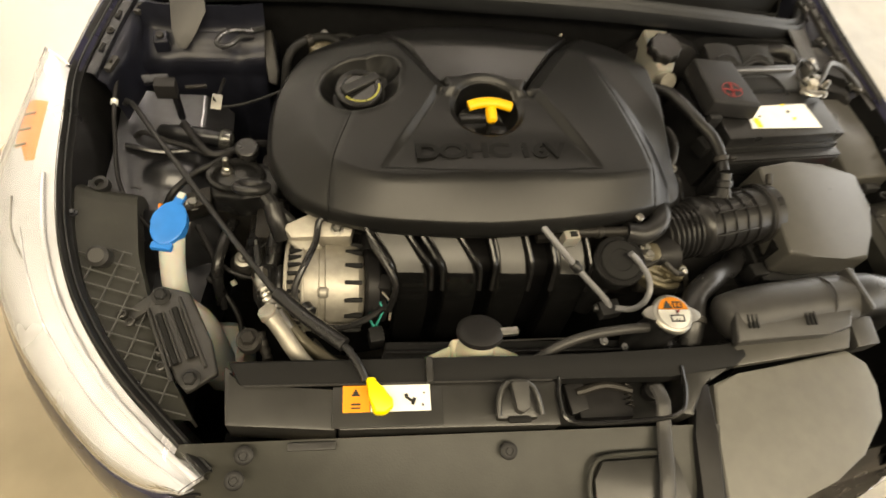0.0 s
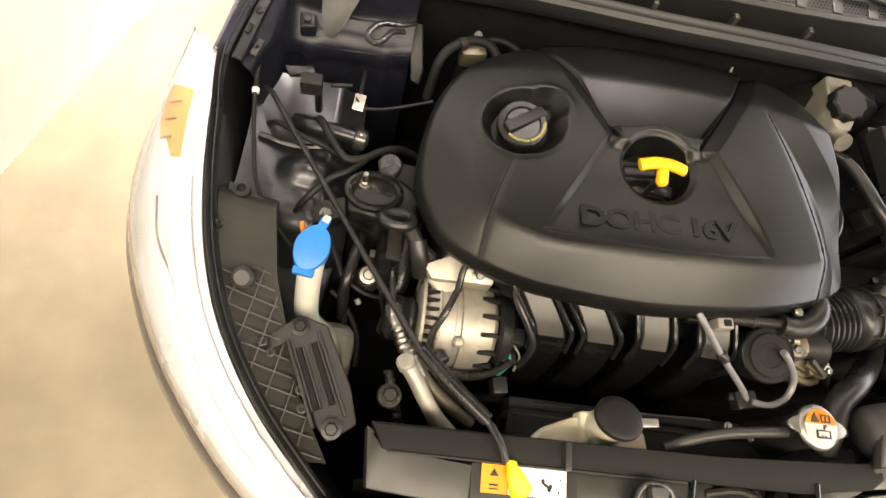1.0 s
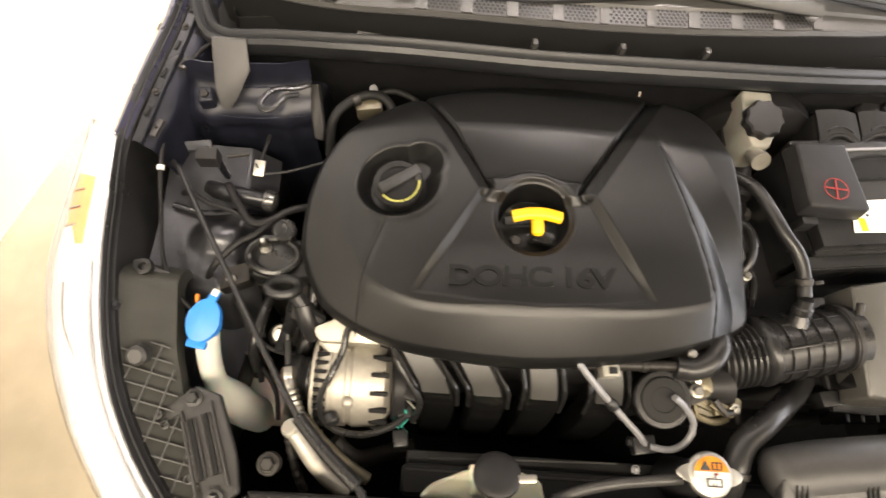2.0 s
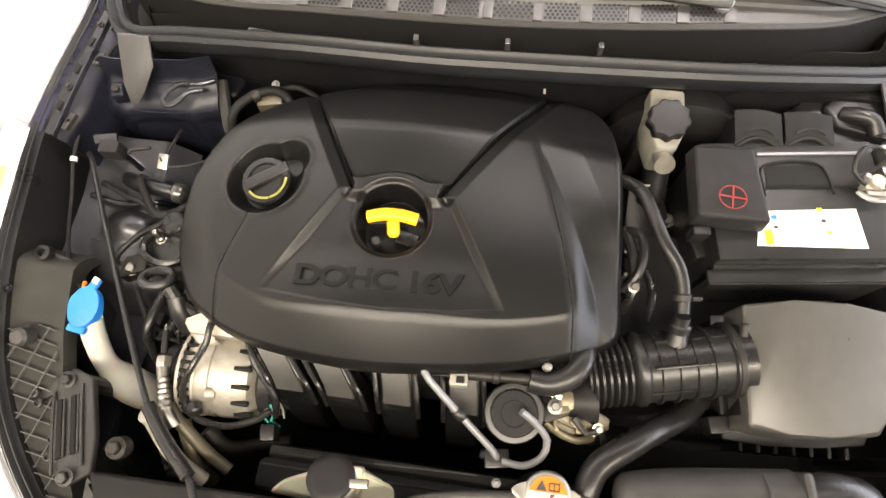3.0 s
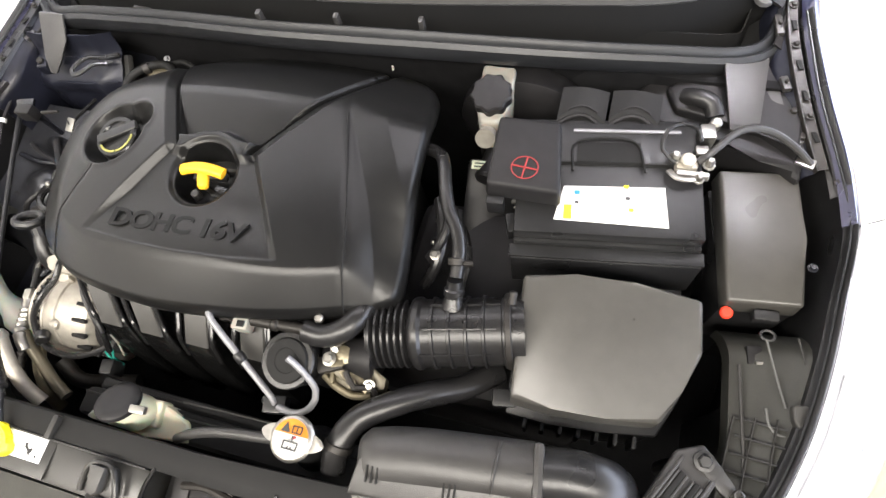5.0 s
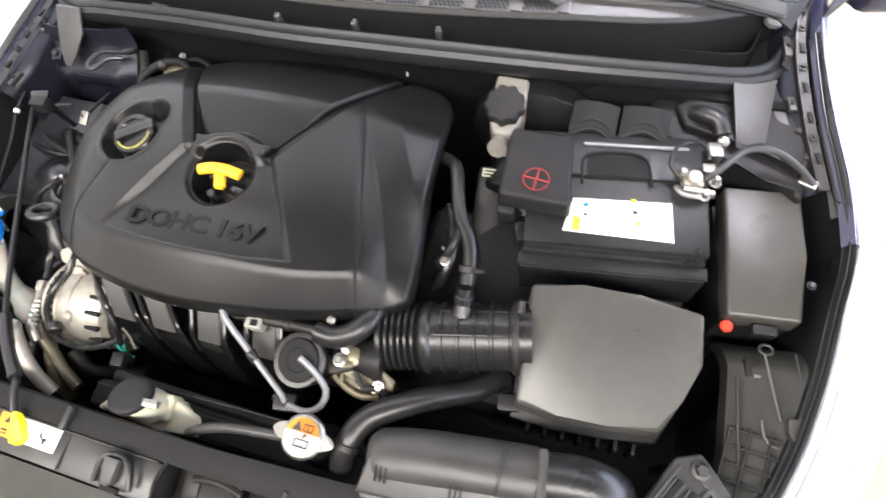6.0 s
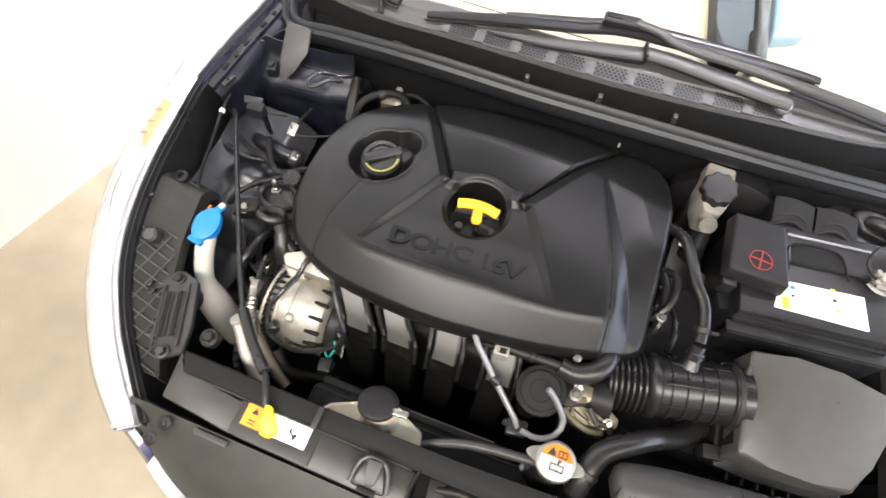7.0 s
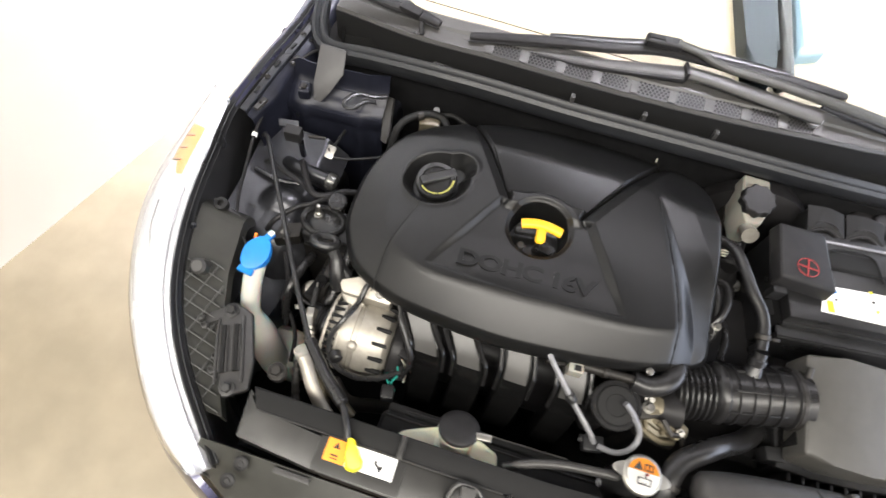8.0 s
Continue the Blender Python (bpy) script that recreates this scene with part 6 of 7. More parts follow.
part("block", lathe((-0.301, -0.303, 0.786), (-0.301, -0.306, 0.804), [(0, 0.0135), (0.012, 0.0135), (0.015, 0.0125), (0.017, 0.009), (0.0145, 0.008)], 28), DARKMETAL, ac, "round dark clamp")
bolt((-0.301, -0.304, 0.800), (0, -0.1, 1), 0.0085, DARKMETAL, ac)

# lamp back plates: skins that rise to the lamp's edge, with a lattice of ribs
for k in (0, 1):
    outer = [inward(Vector(p), 0.011, -0.024) for p in spline(mirror(LAMP_IN, k), 40)]
    edge = [(0.695, -0.010), (0.702, -0.060), (0.706, -0.150), (0.702, -0.210), (0.668, -0.300), (0.620, -0.395)] if k else [(-0.492, 0.010), (-0.478, -0.060), (-0.455, -0.170), (-0.402, -0.310), (-0.350, -0.395)]
    rim = {}

    def across(y):
        """Outer and inner points of the plate at a depth y."""
        xo = np.interp(-y, [-p.y for p in outer], [p.x for p in outer])
        zo = np.interp(-y, [-p.y for p in outer], [p.z for p in outer])
        xi = np.interp(-y, [-p[1] for p in edge], [p[0] for p in edge])
        return float(xo), float(zo), float(xi)

    def on_plate(x, y):
        xo, zo, xi = across(y)
        f = (x - xo) / (xi - xo)
        return f, zo + ((0.735 if k else 0.752) - zo) * min(1, max(0, f)) ** 0.8

    lp = thing("lamp_back_plate", (edge[2][0], -0.2, 0.66), "black ribbed plastic plate behind the headlamp", "lamp housing", "lamp back plates")
    ys = [-0.012 - 0.373 * j / 28 for j in range(29)] if k else [-0.045 - 0.335 * j / 28 for j in range(29)]
    skin = []
    for j in range(9):
        row = []
        for y in ys:
            xo, zo, xi = across(y)
            x = xo + (xi - xo) * j / 8
            row.append(Vector((x, y, on_plate(x, y)[1])))
        skin.append(row)
    skin.append([p + Vector((0, 0, -0.03)) for p in skin[-1]])
    for row in skin:
        for q, d in ((0, 0.045), (1, 0.022), (2, 0.008)):
            row[q].z -= d
    part("plate", loft(skin, thick=0.003), SHIELD, lp)
    sgn = -1 if k else 1
    o = Vector((0.74, -0.2, 0)) if k else Vector((-0.4719, -0.1868, 0))
    for ang_, step in (((82, 0.0200), (-9, 0.0208)) if k else ((83, 0.0250), (-12, 0.0182))):
        d = Vector((math.cos(radians(ang_)), math.sin(radians(ang_)), 0))
        n = Vector((-d.y, d.x, 0))
        for i in range(-14, 15):
            run = []
            for j in range(-60, 61):
                p = o + n * (i * step) + d * (j * 0.004)
                if ys[-1] < p.y < (-0.128 if k else -0.165):
                    f, z = on_plate(p.x, p.y)
                    if 0.04 < f < 0.97:
                        run.append(Vector((p.x, p.y, z + 0.0042)))
            if len(run) > 3:
                part("rib", loft([[p - n * (0.0014 if k else 0.0009) for p in run], [p + Vector((0, 0, 0.003)) - n * 0.0006 for p in run], [p + Vector((0, 0, 0.003)) + n * 0.0006 for p in run], [p + n * (0.0014 if k else 0.0009) for p in run]]), GREYP if k else RIBGREY, lp, smooth=False)
    part("stay", box((edge[2][0] - 0.03 * sgn, -0.2, 0.54), (0.02, 0.2, 0.30), 0, 0.004), PLASTIC, lp)
    if k:
        part("peg", prism([(0.757, -0.113, 0.788), (0.779, -0.108, 0.788), (0.781, -0.126, 0.787), (0.774, -0.136, 0.786), (0.764, -0.137, 0.786), (0.759, -0.130, 0.787)], 0.014, 0.003, seg=3), VENTP, lp, "pale grey peg")
        part("ridge", tube([(0.731, -0.038, 0.772), (0.744, -0.078, 0.769), (0.757, -0.114, 0.766)], 0.0015, 8), RIBGREY, lp, "thin raised ridge")
        part("ridge", tube([(0.766, -0.030, 0.772), (0.776, -0.062, 0.769)], 0.0012, 8), GREYP, lp)
        part("lip", tube([(0.737, -0.118, 0.764), (0.741, -0.136, 0.763), (0.752, -0.145, 0.763), (0.768, -0.146, 0.774), (0.782, -0.138, 0.778)], 0.0017, 8), RIBGREY, lp, "curved lip")
        part("side_edge", tube([(0.709, -0.070, 0.752), (0.715, -0.125, 0.750), (0.722, -0.195, 0.746), (0.712, -0.26, 0.742)], 0.0024, 8), GREYP, lp, "raised edge")
        part("ring_tab", tube([Vector((0.733 + 0.008 * math.cos(a), -0.032 + 0.006 * math.sin(a), 0.769)) for a in [2 * math.pi * q / 14 for q in range(15)]], 0.0018, 8, cap=False), PLASTIC, lp)
        part("connector", box((0.728, -0.052, 0.735), (0.018, 0.024, 0.022), 8, 0.003), DULLBLACK, lp)
        part("connector_pin", box((0.733, -0.062, 0.748), (0.009, 0.004, 0.004), 8, 0.001), STEEL, lp)
    else:
        part("nub", lathe((-0.489, -0.182, 0.768), (-0.489, -0.192, 0.795), [(0, 0.013), (0.018, 0.013), (0.022, 0.009)], 20), GREYP, lp, "pale grey peg")
        part("fold", prism([(-0.540, -0.050, 0.758), (-0.490, -0.062, 0.742), (-0.474, -0.120, 0.730), (-0.528, -0.142, 0.748)], 0.015, 0.004), PLASTIC, lp)
        part("raised_rib", tube([(-0.530, -0.052, 0.760), (-0.522, -0.100, 0.757), (-0.514, -0.145, 0.752)], 0.0020, 8), RIBGREY, lp)
        part("raised_rib", tube([(-0.500, -0.068, 0.748), (-0.490, -0.125, 0.740), (-0.480, -0.160, 0.735)], 0.0020, 8), RIBGREY, lp)
        part("boss", lathe((-0.520, -0.062, 0.755), (-0.520, -0.064, 0.772), [(0, 0.012), (0.010, 0.011), (0.011, 0.006), (0.003, 0.005)], 20), PLASTIC, lp)


def lamp_bracket(points, holes, label, foot):
    b = thing("lamp_bracket", foot, label, "bracket", "lamp brackets")
    plate = part("plate", prism(points, 0.012, 0.004, seg=3), GREYP, b)
    a, c = Vector(holes[0]), Vector(holes[1])
    d = (c - a).normalized()
    n = Vector((-d.y, d.x, 0)).normalized()
    for s in (-0.009, 0.009):
        p0, p1 = a + d * 0.026 + n * s + Vector((0, 0, 0.0015)), a + d * ((c - a).length - 0.026) + n * s + Vector((0, 0, 0.0015))
        part("slot", tube([p0, p1], 0.0036, 8, flat=0.7), CAPLET, b)
        for q in (-0.005, 0.005):
            part("rib", tube([p0 + n * q, p1 + n * q], 0.0016, 8), GREYP, b)
    for h in holes:
        bolt(Vector(h) + Vector((0, 0, 0.002)), (0, -0.15, 1), 0.0075, PLASTIC, b)
    out = n if n.x * (0.12 - a.x) < 0 else -n
    part("arm", prism([a + out * 0.006 + d * 0.010, a + out * 0.040 + d * 0.016 + Vector((0, 0, -0.006)), a + out * 0.042 - d * 0.002 + Vector((0, 0, -0.006)), a + out * 0.006 - d * 0.012], 0.010, 0.003), GREYP, b)
    for q, w in ((0.040, 0.020), (0.046, 0.004), (0.020, 0.075), (0.024, 0.096)):
        o = a + out * q + d * w + Vector((0, 0, -0.004))
        part("eyelet", lathe(o, o + Vector((0, 0, 0.006)), [(0, 0.0055), (0.005, 0.0055), (0.006, 0.0035), (0.002, 0.003)], 14), GREYP, b)
    for s in (-0.0185, 0.0185):
        part("edge_rib", tube([a + d * 0.012 + n * s, a + d * 0.05 + n * s + Vector((0, 0, 0.002)), c - d * 0.008 + n * s], 0.0022, 8), GREYP, b)
    part("leg", rod(a + Vector((0, 0, -0.006)), Vector((a.x, a.y, 0.56)), 0.012, 10), PLASTIC, b)
    return b


lamp_bracket([(-0.432, -0.240, 0.762), (-0.416, -0.216, 0.762), (-0.382, -0.226, 0.764), (-0.345, -0.296, 0.778), (-0.332, -0.338, 0.785), (-0.362, -0.360, 0.787), (-0.378, -0.342, 0.782), (-0.404, -0.290, 0.772)],
             [(-0.414, -0.232, 0.764), (-0.359, -0.346, 0.787)], "dark grey ribbed lamp bracket with two bolts", (-0.39, -0.28, 0.56))
lamp_bracket([(0.640, -0.190, 0.790), (0.668, -0.178, 0.790), (0.692, -0.200, 0.788), (0.660, -0.262, 0.800), (0.610, -0.330, 0.802), (0.578, -0.325, 0.802), (0.590, -0.290, 0.800)],
             [(0.668, -0.196, 0.792), (0.598, -0.318, 0.804)], "dark grey ribbed lamp bracket beside the air duct", (0.64, -0.25, 0.56))

# ---- engine front fittings ----
vac = thing("vacuum_pipes", (0.14, -0.21, 0.77), "grey steel vacuum pipes with round black valve", "pipe")
part("pipe", tube([(0.060, -0.166, 0.842), (0.068, -0.178, 0.840), (0.110, -0.212, 0.812), (0.154, -0.246, 0.786), (0.160, -0.256, 0.778)], 0.0043, 10), PIPE, vac)
part("connector", lathe((0.104, -0.207, 0.816), (0.114, -0.215, 0.810), [(0, 0.0058), (0.002, 0.0072), (0.012, 0.0072), (0.014, 0.0058)], 14), PLASTIC, vac)
part("second_pipe", tube([(0.166, -0.256, 0.782), (0.192, -0.258, 0.784), (0.212, -0.246, 0.790), (0.216, -0.226, 0.802), (0.196, -0.208, 0.822), (0.180, -0.200, 0.833)], 0.0043, 10), PIPE, vac)
part("junction", box((0.160, -0.254, 0.774), (0.030, 0.022, 0.018), 10, 0.003), PLASTIC, vac)
part("junction_stub", rod((0.140, -0.250, 0.772), (0.150, -0.252, 0.774), 0.006, 10), PLASTIC, vac)
valve = part("valve", lathe((0.176, -0.190, 0.770), (0.172, -0.206, 0.835), [(0, 0.028), (0.010, 0.033), (0.040, 0.034), (0.044, 0.032), (0.046, 0.029), (0.048, 0.029), (0.051, 0.027), (0.0515, 0.016), (0.0505, 0.015), (0.0505, 0.004)], 40), CAPLET, vac, "round black valve body")
part("valve_lip", lathe((0.1734, -0.1995, 0.809), (0.1728, -0.2025, 0.822), [(0, 0.0345), (0.002, 0.0362), (0.006, 0.0362), (0.008, 0.0345)], 40), GLOSSY, valve)
part("post", rod((0.176, -0.19, 0.66), (0.176, -0.19, 0.775), 0.02, 16), PLASTIC, vac)

un = thing("coolant_outlet", (0.20, -0.16, 0.79), "bright metal coolant union with black hose", "pipe")
part("union", lathe((0.112, -0.164, 0.826), (0.196, -0.160, 0.826), [(0, 0.005), (0.002, 0.0075), (0.03, 0.0075), (0.032, 0.009), (0.038, 0.009), (0.04, 0.007), (0.084, 0.007)], 20), DARKMETAL, un)
part("hose", tube([(0.186, -0.161, 0.824), (0.212, -0.162, 0.822), (0.236, -0.150, 0.826), (0.250, -0.125, 0.824), (0.255, -0.09, 0.80)], 0.0150, 16), RUBBER, un)
part("bolt_stud", lathe((0.205, -0.145, 0.835), (0.205, -0.147, 0.85), [(0, 0.006), (0.006, 0.006), (0.008, 0.004)], 8), STEEL, un)
part("bracket", box((0.085, -0.150, 0.812), (0.05, 0.04, 0.012), 4, 0.003), DARKMETAL, un)
part("connector_body", box((0.103, -0.173, 0.824), (0.022, 0.015, 0.022), 4, 0.003), DULLWHITE, un, "pale connector body")
part("connector_slot", box((0.105, -0.173, 0.8355), (0.010, 0.008, 0.002), 4, 0.0005), CAPLET, un)

thr = thing("throttle_body", (0.245, -0.175, 0.74), "dull golden metal throttle body with bolts", "throttle body")
part("body", lathe((0.205, -0.178, 0.778), (0.275, -0.168, 0.782), [(0, 0.016), (0.004, 0.021), (0.02, 0.023), (0.022, 0.019), (0.030, 0.019), (0.032, 0.024), (0.045, 0.026), (0.06, 0.030), (0.07, 0.030)], 30), DULLBLACK, thr)
part("cast_plate", prism([(0.208, -0.174, 0.798), (0.226, -0.170, 0.800), (0.236, -0.186, 0.798), (0.254, -0.196, 0.790), (0.250, -0.208, 0.786), (0.224, -0.200, 0.792)], 0.010, 0.003), OLIVE, thr)
part("tag", box((0.232, -0.188, 0.803), (0.016, 0.010, 0.004), 20, 0.001), BRASS, thr)
part("tag", box((0.252, -0.204, 0.796), (0.020, 0.008, 0.005), -30, 0.001), BRASS, thr)
part("linkage", tube([(0.246, -0.196, 0.804), (0.262, -0.212, 0.800), (0.280, -0.206, 0.790), (0.290, -0.220, 0.775)], 0.004, 8), DARKMETAL, thr)
part("spring_cover", lathe((0.236, -0.176, 0.796), (0.237, -0.179, 0.815), [(0, 0.013), (0.008, 0.012), (0.010, 0.007)], 18), BRASS, thr)
part("lug", box((0.222, -0.190, 0.798), (0.034, 0.022, 0.012), 25, 0.004), DARKMETAL, thr)
part("lug", box((0.255, -0.200, 0.786), (0.05, 0.014, 0.012), -22, 0.004), BRASS, thr)
part("motor", rod((0.225, -0.195, 0.752), (0.285, -0.205, 0.752), 0.018, 20), DARKMETAL, thr)
bolt((0.222, -0.186, 0.807), (0, -0.1, 1), 0.006, STEEL, thr)
bolt((0.277, -0.204, 0.792), (0.3, -0.4, 1), 0.005, STEEL, thr)
bolt((0.200, -0.188, 0.800), (-0.5, -0.2, 1), 0.005, STEEL, thr)
bolt((0.2256, -0.172, 0.801), (0, -0.3, 1), 0.0055, STEEL, thr)
part("idle_pipe", tube([(0.214, -0.204, 0.786), (0.232, -0.214, 0.782), (0.256, -0.220, 0.778), (0.276, -0.214, 0.772)], 0.0048, 10), BRASS, thr, "dull golden pipe")
part("side_plate", prism([(0.208, -0.168, 0.794), (0.232, -0.160, 0.797), (0.258, -0.174, 0.794), (0.294, -0.190, 0.784), (0.294, -0.204, 0.780), (0.236, -0.218, 0.778), (0.208, -0.198, 0.786)], 0.02, 0.004), OLIVE, thr, "dull golden side plate")
for x, y, z in ((0.226, -0.202, 0.787), (0.252, -0.202, 0.788), (0.276, -0.198, 0.787)):
    part("rib", box((x, y, z), (0.005, 0.022, 0.010), 12, 0.0015), BRASS, thr)
part("seat", box((0.235, -0.15, 0.72), (0.06, 0.06, 0.10), 0, 0.01), DARKMETAL, thr)

loom = thing("alternator_cable", (-0.23, -0.2, 0.74), "black cable looped over the alternator", "cable")
part("cable", tube([(-0.215, -0.128, 0.810), (-0.228, -0.140, 0.800), (-0.232, -0.165, 0.790), (-0.244, -0.196, 0.785), (-0.256, -0.222, 0.770), (-0.252, -0.244, 0.752), (-0.235, -0.258, 0.745), (-0.20, -0.262, 0.735), (-0.165, -0.250, 0.735), (-0.145, -0.235, 0.735)], 0.0045, 10), RUBBER, loom)
part("boot", rod((-0.244, -0.240, 0.752), (-0.236, -0.252, 0.756), 0.010, 14), RUBBER, loom)
part("second_cable", tube([(-0.165, -0.148, 0.815), (-0.160, -0.175, 0.808), (-0.142, -0.200, 0.795), (-0.128, -0.222, 0.775), (-0.135, -0.24, 0.74)], 0.0045, 10), RUBBER, loom)
part("plug", box((-0.150, -0.262, 0.700), (0.020, 0.022, 0.03), 10, 0.003), PLASTIC, loom)
part("alternator_bracket", prism([(-0.278, -0.135, 0.782), (-0.240, -0.118, 0.790), (-0.180, -0.122, 0.792), (-0.186, -0.152, 0.784), (-0.265, -0.152, 0.778)], 0.03, 0.006), ALLOY, alt)
bolt((-0.205, -0.142, 0.786), (0, -0.3, 1), 0.006, STEEL, alt)
part("lower_pipe", tube([(-0.24, -0.27, 0.70), (-0.21, -0.29, 0.68), (-0.17, -0.28, 0.66), (-0.13, -0.27, 0.655)], 0.012, 12), DARKMETAL, alt)

# ---- back of the bay, right ----
br = thing("brake_fluid_reservoir", (0.342, 0.215, 0.76), "milky brake fluid reservoir with black lobed cap", "fluid reservoir")
part("tank", prism([(0.320, 0.262, 0.846), (0.368, 0.262, 0.846), (0.370, 0.200, 0.840), (0.360, 0.172, 0.832), (0.334, 0.172, 0.832), (0.322, 0.200, 0.840)], 0.065, 0.007, seg=3), DULLWHITE, br)
part("cap", lathe((0.344, 0.210, 0.838), (0.343, 0.203, 0.87), [(0, 0.024), (0.002, 0.0275), (0.016, 0.0275), (0.019, 0.025), (0.0195, 0.010)], 72, lobes=9, depth=0.06), DULLBLACK, br, "black lobed cap")
part("outlet", lathe((0.345, 0.172, 0.812), (0.346, 0.150, 0.826), [(0, 0.012), (0.018, 0.012), (0.020, 0.014), (0.026, 0.014)], 24), ALLOY, br)
part("foot", box((0.343, 0.23, 0.73), (0.05, 0.06, 0.11), 0, 0.006), DARKMETAL, br)
mc = thing("brake_booster", (0.42, 0.25, 0.74), "black brake booster under the cowl", "brake booster")
part("drum", lathe((0.38, 0.285, 0.735), (0.38, 0.225, 0.735), [(0, 0.09), (0.02, 0.10), (0.04, 0.10), (0.05, 0.085), (0.06, 0.04)], 40), DULLBLACK, mc)
part("cylinder", rod((0.365, 0.235, 0.75), (0.348, 0.125, 0.752), 0.02, 20), DULLBLACK, mc)
part("stay", box((0.38, 0.27, 0.55), (0.05, 0.04, 0.34), 0, 0.004), SHEET, mc)
for x0, x1, y0, y1, lab in ((0.437, 0.500, 0.180, 0.246, "black moulded valve cover block beside the battery"), (0.504, 0.568, 0.188, 0.250, "black moulded relay block behind the battery")):
    rb = thing("relay_block", ((x0 + x1) / 2, (y0 + y1) / 2, 0.72), lab, "relay block", "relay blocks")
    part("body", prism([(x0, y0, 0.826), (x1, y0 + 0.004, 0.826), (x1 - 0.004, y1, 0.832), (x0 + 0.004, y1, 0.832)], 0.16, 0.010, seg=4), CAPLET, rb)
    arc = [(x0 + (x1 - x0) * f, y0 + 0.006 + 0.016 * math.sin(math.pi * f), 0.830 + 0.006 * math.sin(math.pi * f)) for f in (0.0, 0.2, 0.4, 0.6, 0.8, 1.0)]
    part("rim", tube(arc, 0.0034, 8), DULLBLACK, rb)
    part("top", loft([arc, [(x, y + 0.008, z + 0.006) for x, y, z in arc], [(x, y1 - 0.004, z + 0.008) for x, y, z in arc], [(x, y1, z - 0.004) for x, y, z in arc]], thick=0.002), CAPLET, rb, "domed top")
    part("rib", tube([(x, y + 0.010, z + 0.007) for x, y, z in arc[1:-1]], 0.0018, 6), DULLBLACK, rb)
    part("post", box(((x0 + x1) / 2, (y0 + y1) / 2, 0.52), (0.03, 0.03, 0.29), 0, 0.004), DULLBLACK, rb)
grip = thing("rubber_boot", (0.635, 0.285, 0.80), "black rubber boot on the tower", "rubber boot")
part("boot", tube([(0.600, 0.270, 0.812), (0.615, 0.262, 0.824), (0.632, 0.256, 0.822), (0.640, 0.240, 0.815)], 0.012, 12), RUBBER, grip)

nc = thing("negative_cable", (0.67, 0.17, 0.82), "thick grey negative battery cable", "cable")
part("cable", tube([(0.618, 0.146, 0.846), (0.634, 0.162, 0.852), (0.664, 0.197, 0.852), (0.700, 0.208, 0.842), (0.735, 0.200, 0.826), (0.758, 0.188, 0.812)], 0.0048, 10), GREYP, nc)
part("thin_wire", tube([(0.592, 0.138, 0.850), (0.574, 0.150, 0.858), (0.576, 0.172, 0.868), (0.592, 0.186, 0.866), (0.612, 0.184, 0.862), (0.618, 0.168, 0.858)], 0.0026, 8), RUBBER, nc)
part("lug", box((0.752, 0.190, 0.812), (0.022, 0.014, 0.004), -20, 0.001), STEEL, nc)
part("holder", box((0.626, 0.190, 0.836), (0.018, 0.022, 0.034), 10, 0.003), STEEL, nc)
part("holder_nut", lathe((0.634, 0.206, 0.840), (0.635, 0.206, 0.856), [(0, 0.0075), (0.010, 0.0075), (0.014, 0.004)], 12), STEEL, nc)
part("stay", rod((0.628, 0.194, 0.70), (0.628, 0.192, 0.83), 0.006, 8), SHEET, nc)
bolt((0.748, 0.232, 0.803), (0, 0, 1), 0.006, DARKMETAL, car)
bolt((0.735, 0.265, 0.812), (0, 0, 1), 0.005, DARKMETAL, car)

gbx = thing("gearbox_bracket", (0.36, 0.12, 0.60), "dark bracket with pale sticker and bolt", "bracket")
part("block", prism([(0.315, 0.155, 0.765), (0.362, 0.160, 0.765), (0.40, 0.125, 0.69), (0.39, 0.02, 0.68), (0.32, 0.05, 0.70)], 0.28, 0.008), DULLBLACK, gbx)
part("sticker", box((0.335, 0.142, 0.768), (0.022, 0.013, 0.0012), 4, 0, rx=12), YELLOWED, gbx, "pale sticker")
for q in (-0.003, 0.002):
    part("sticker_line", box((0.335, 0.142 + q, 0.7692 + 0.2 * q), (0.014, 0.002, 0.0006), 4, 0, rx=12), INK, gbx, smooth=False)
bolt((0.390, 0.128, 0.700), (0, -0.2, 1), 0.008, STEEL, gbx)
part("loom_cable", tube([(0.30, 0.06, 0.80), (0.312, 0.03, 0.80), (0.318, 0.0, 0.79), (0.315, -0.03, 0.78), (0.30, -0.05, 0.75)], 0.008, 10), RUBBER, gbx)
part("loom_cable", tube([(0.33, 0.05, 0.74), (0.345, 0.02, 0.75), (0.352, -0.01, 0.755), (0.35, -0.05, 0.745)], 0.006, 10), RUBBER, gbx)
bolt((0.315, -0.02, 0.798), (0, -0.2, 1), 0.005, STEEL, gbx)
gb = thing("gearbox", (0.40, -0.10, 0.40), "dark cast gearbox low in the bay", "gearbox")
part("case", box((0.40, -0.04, 0.545), (0.30, 0.30, 0.32), 0, 0.03, seg=3), DULLBLACK, gb)
part("plug", box((0.44, -0.175, 0.74), (0.030, 0.022, 0.03), 10, 0.004), PLASTIC, gb)
part("plug_stem", box((0.44, -0.17, 0.70), (0.016, 0.016, 0.08), 10, 0.003), PLASTIC, gb)

hk = thing("firewall_hook", (0.174, 0.27, 0.78), "small bright hook on the firewall", "hook")
part("hook", tube([(0.173, 0.292, 0.800), (0.174, 0.278, 0.815), (0.175, 0.266, 0.822), (0.176, 0.258, 0.812)], 0.0020, 8), DULLWHITE, hk)
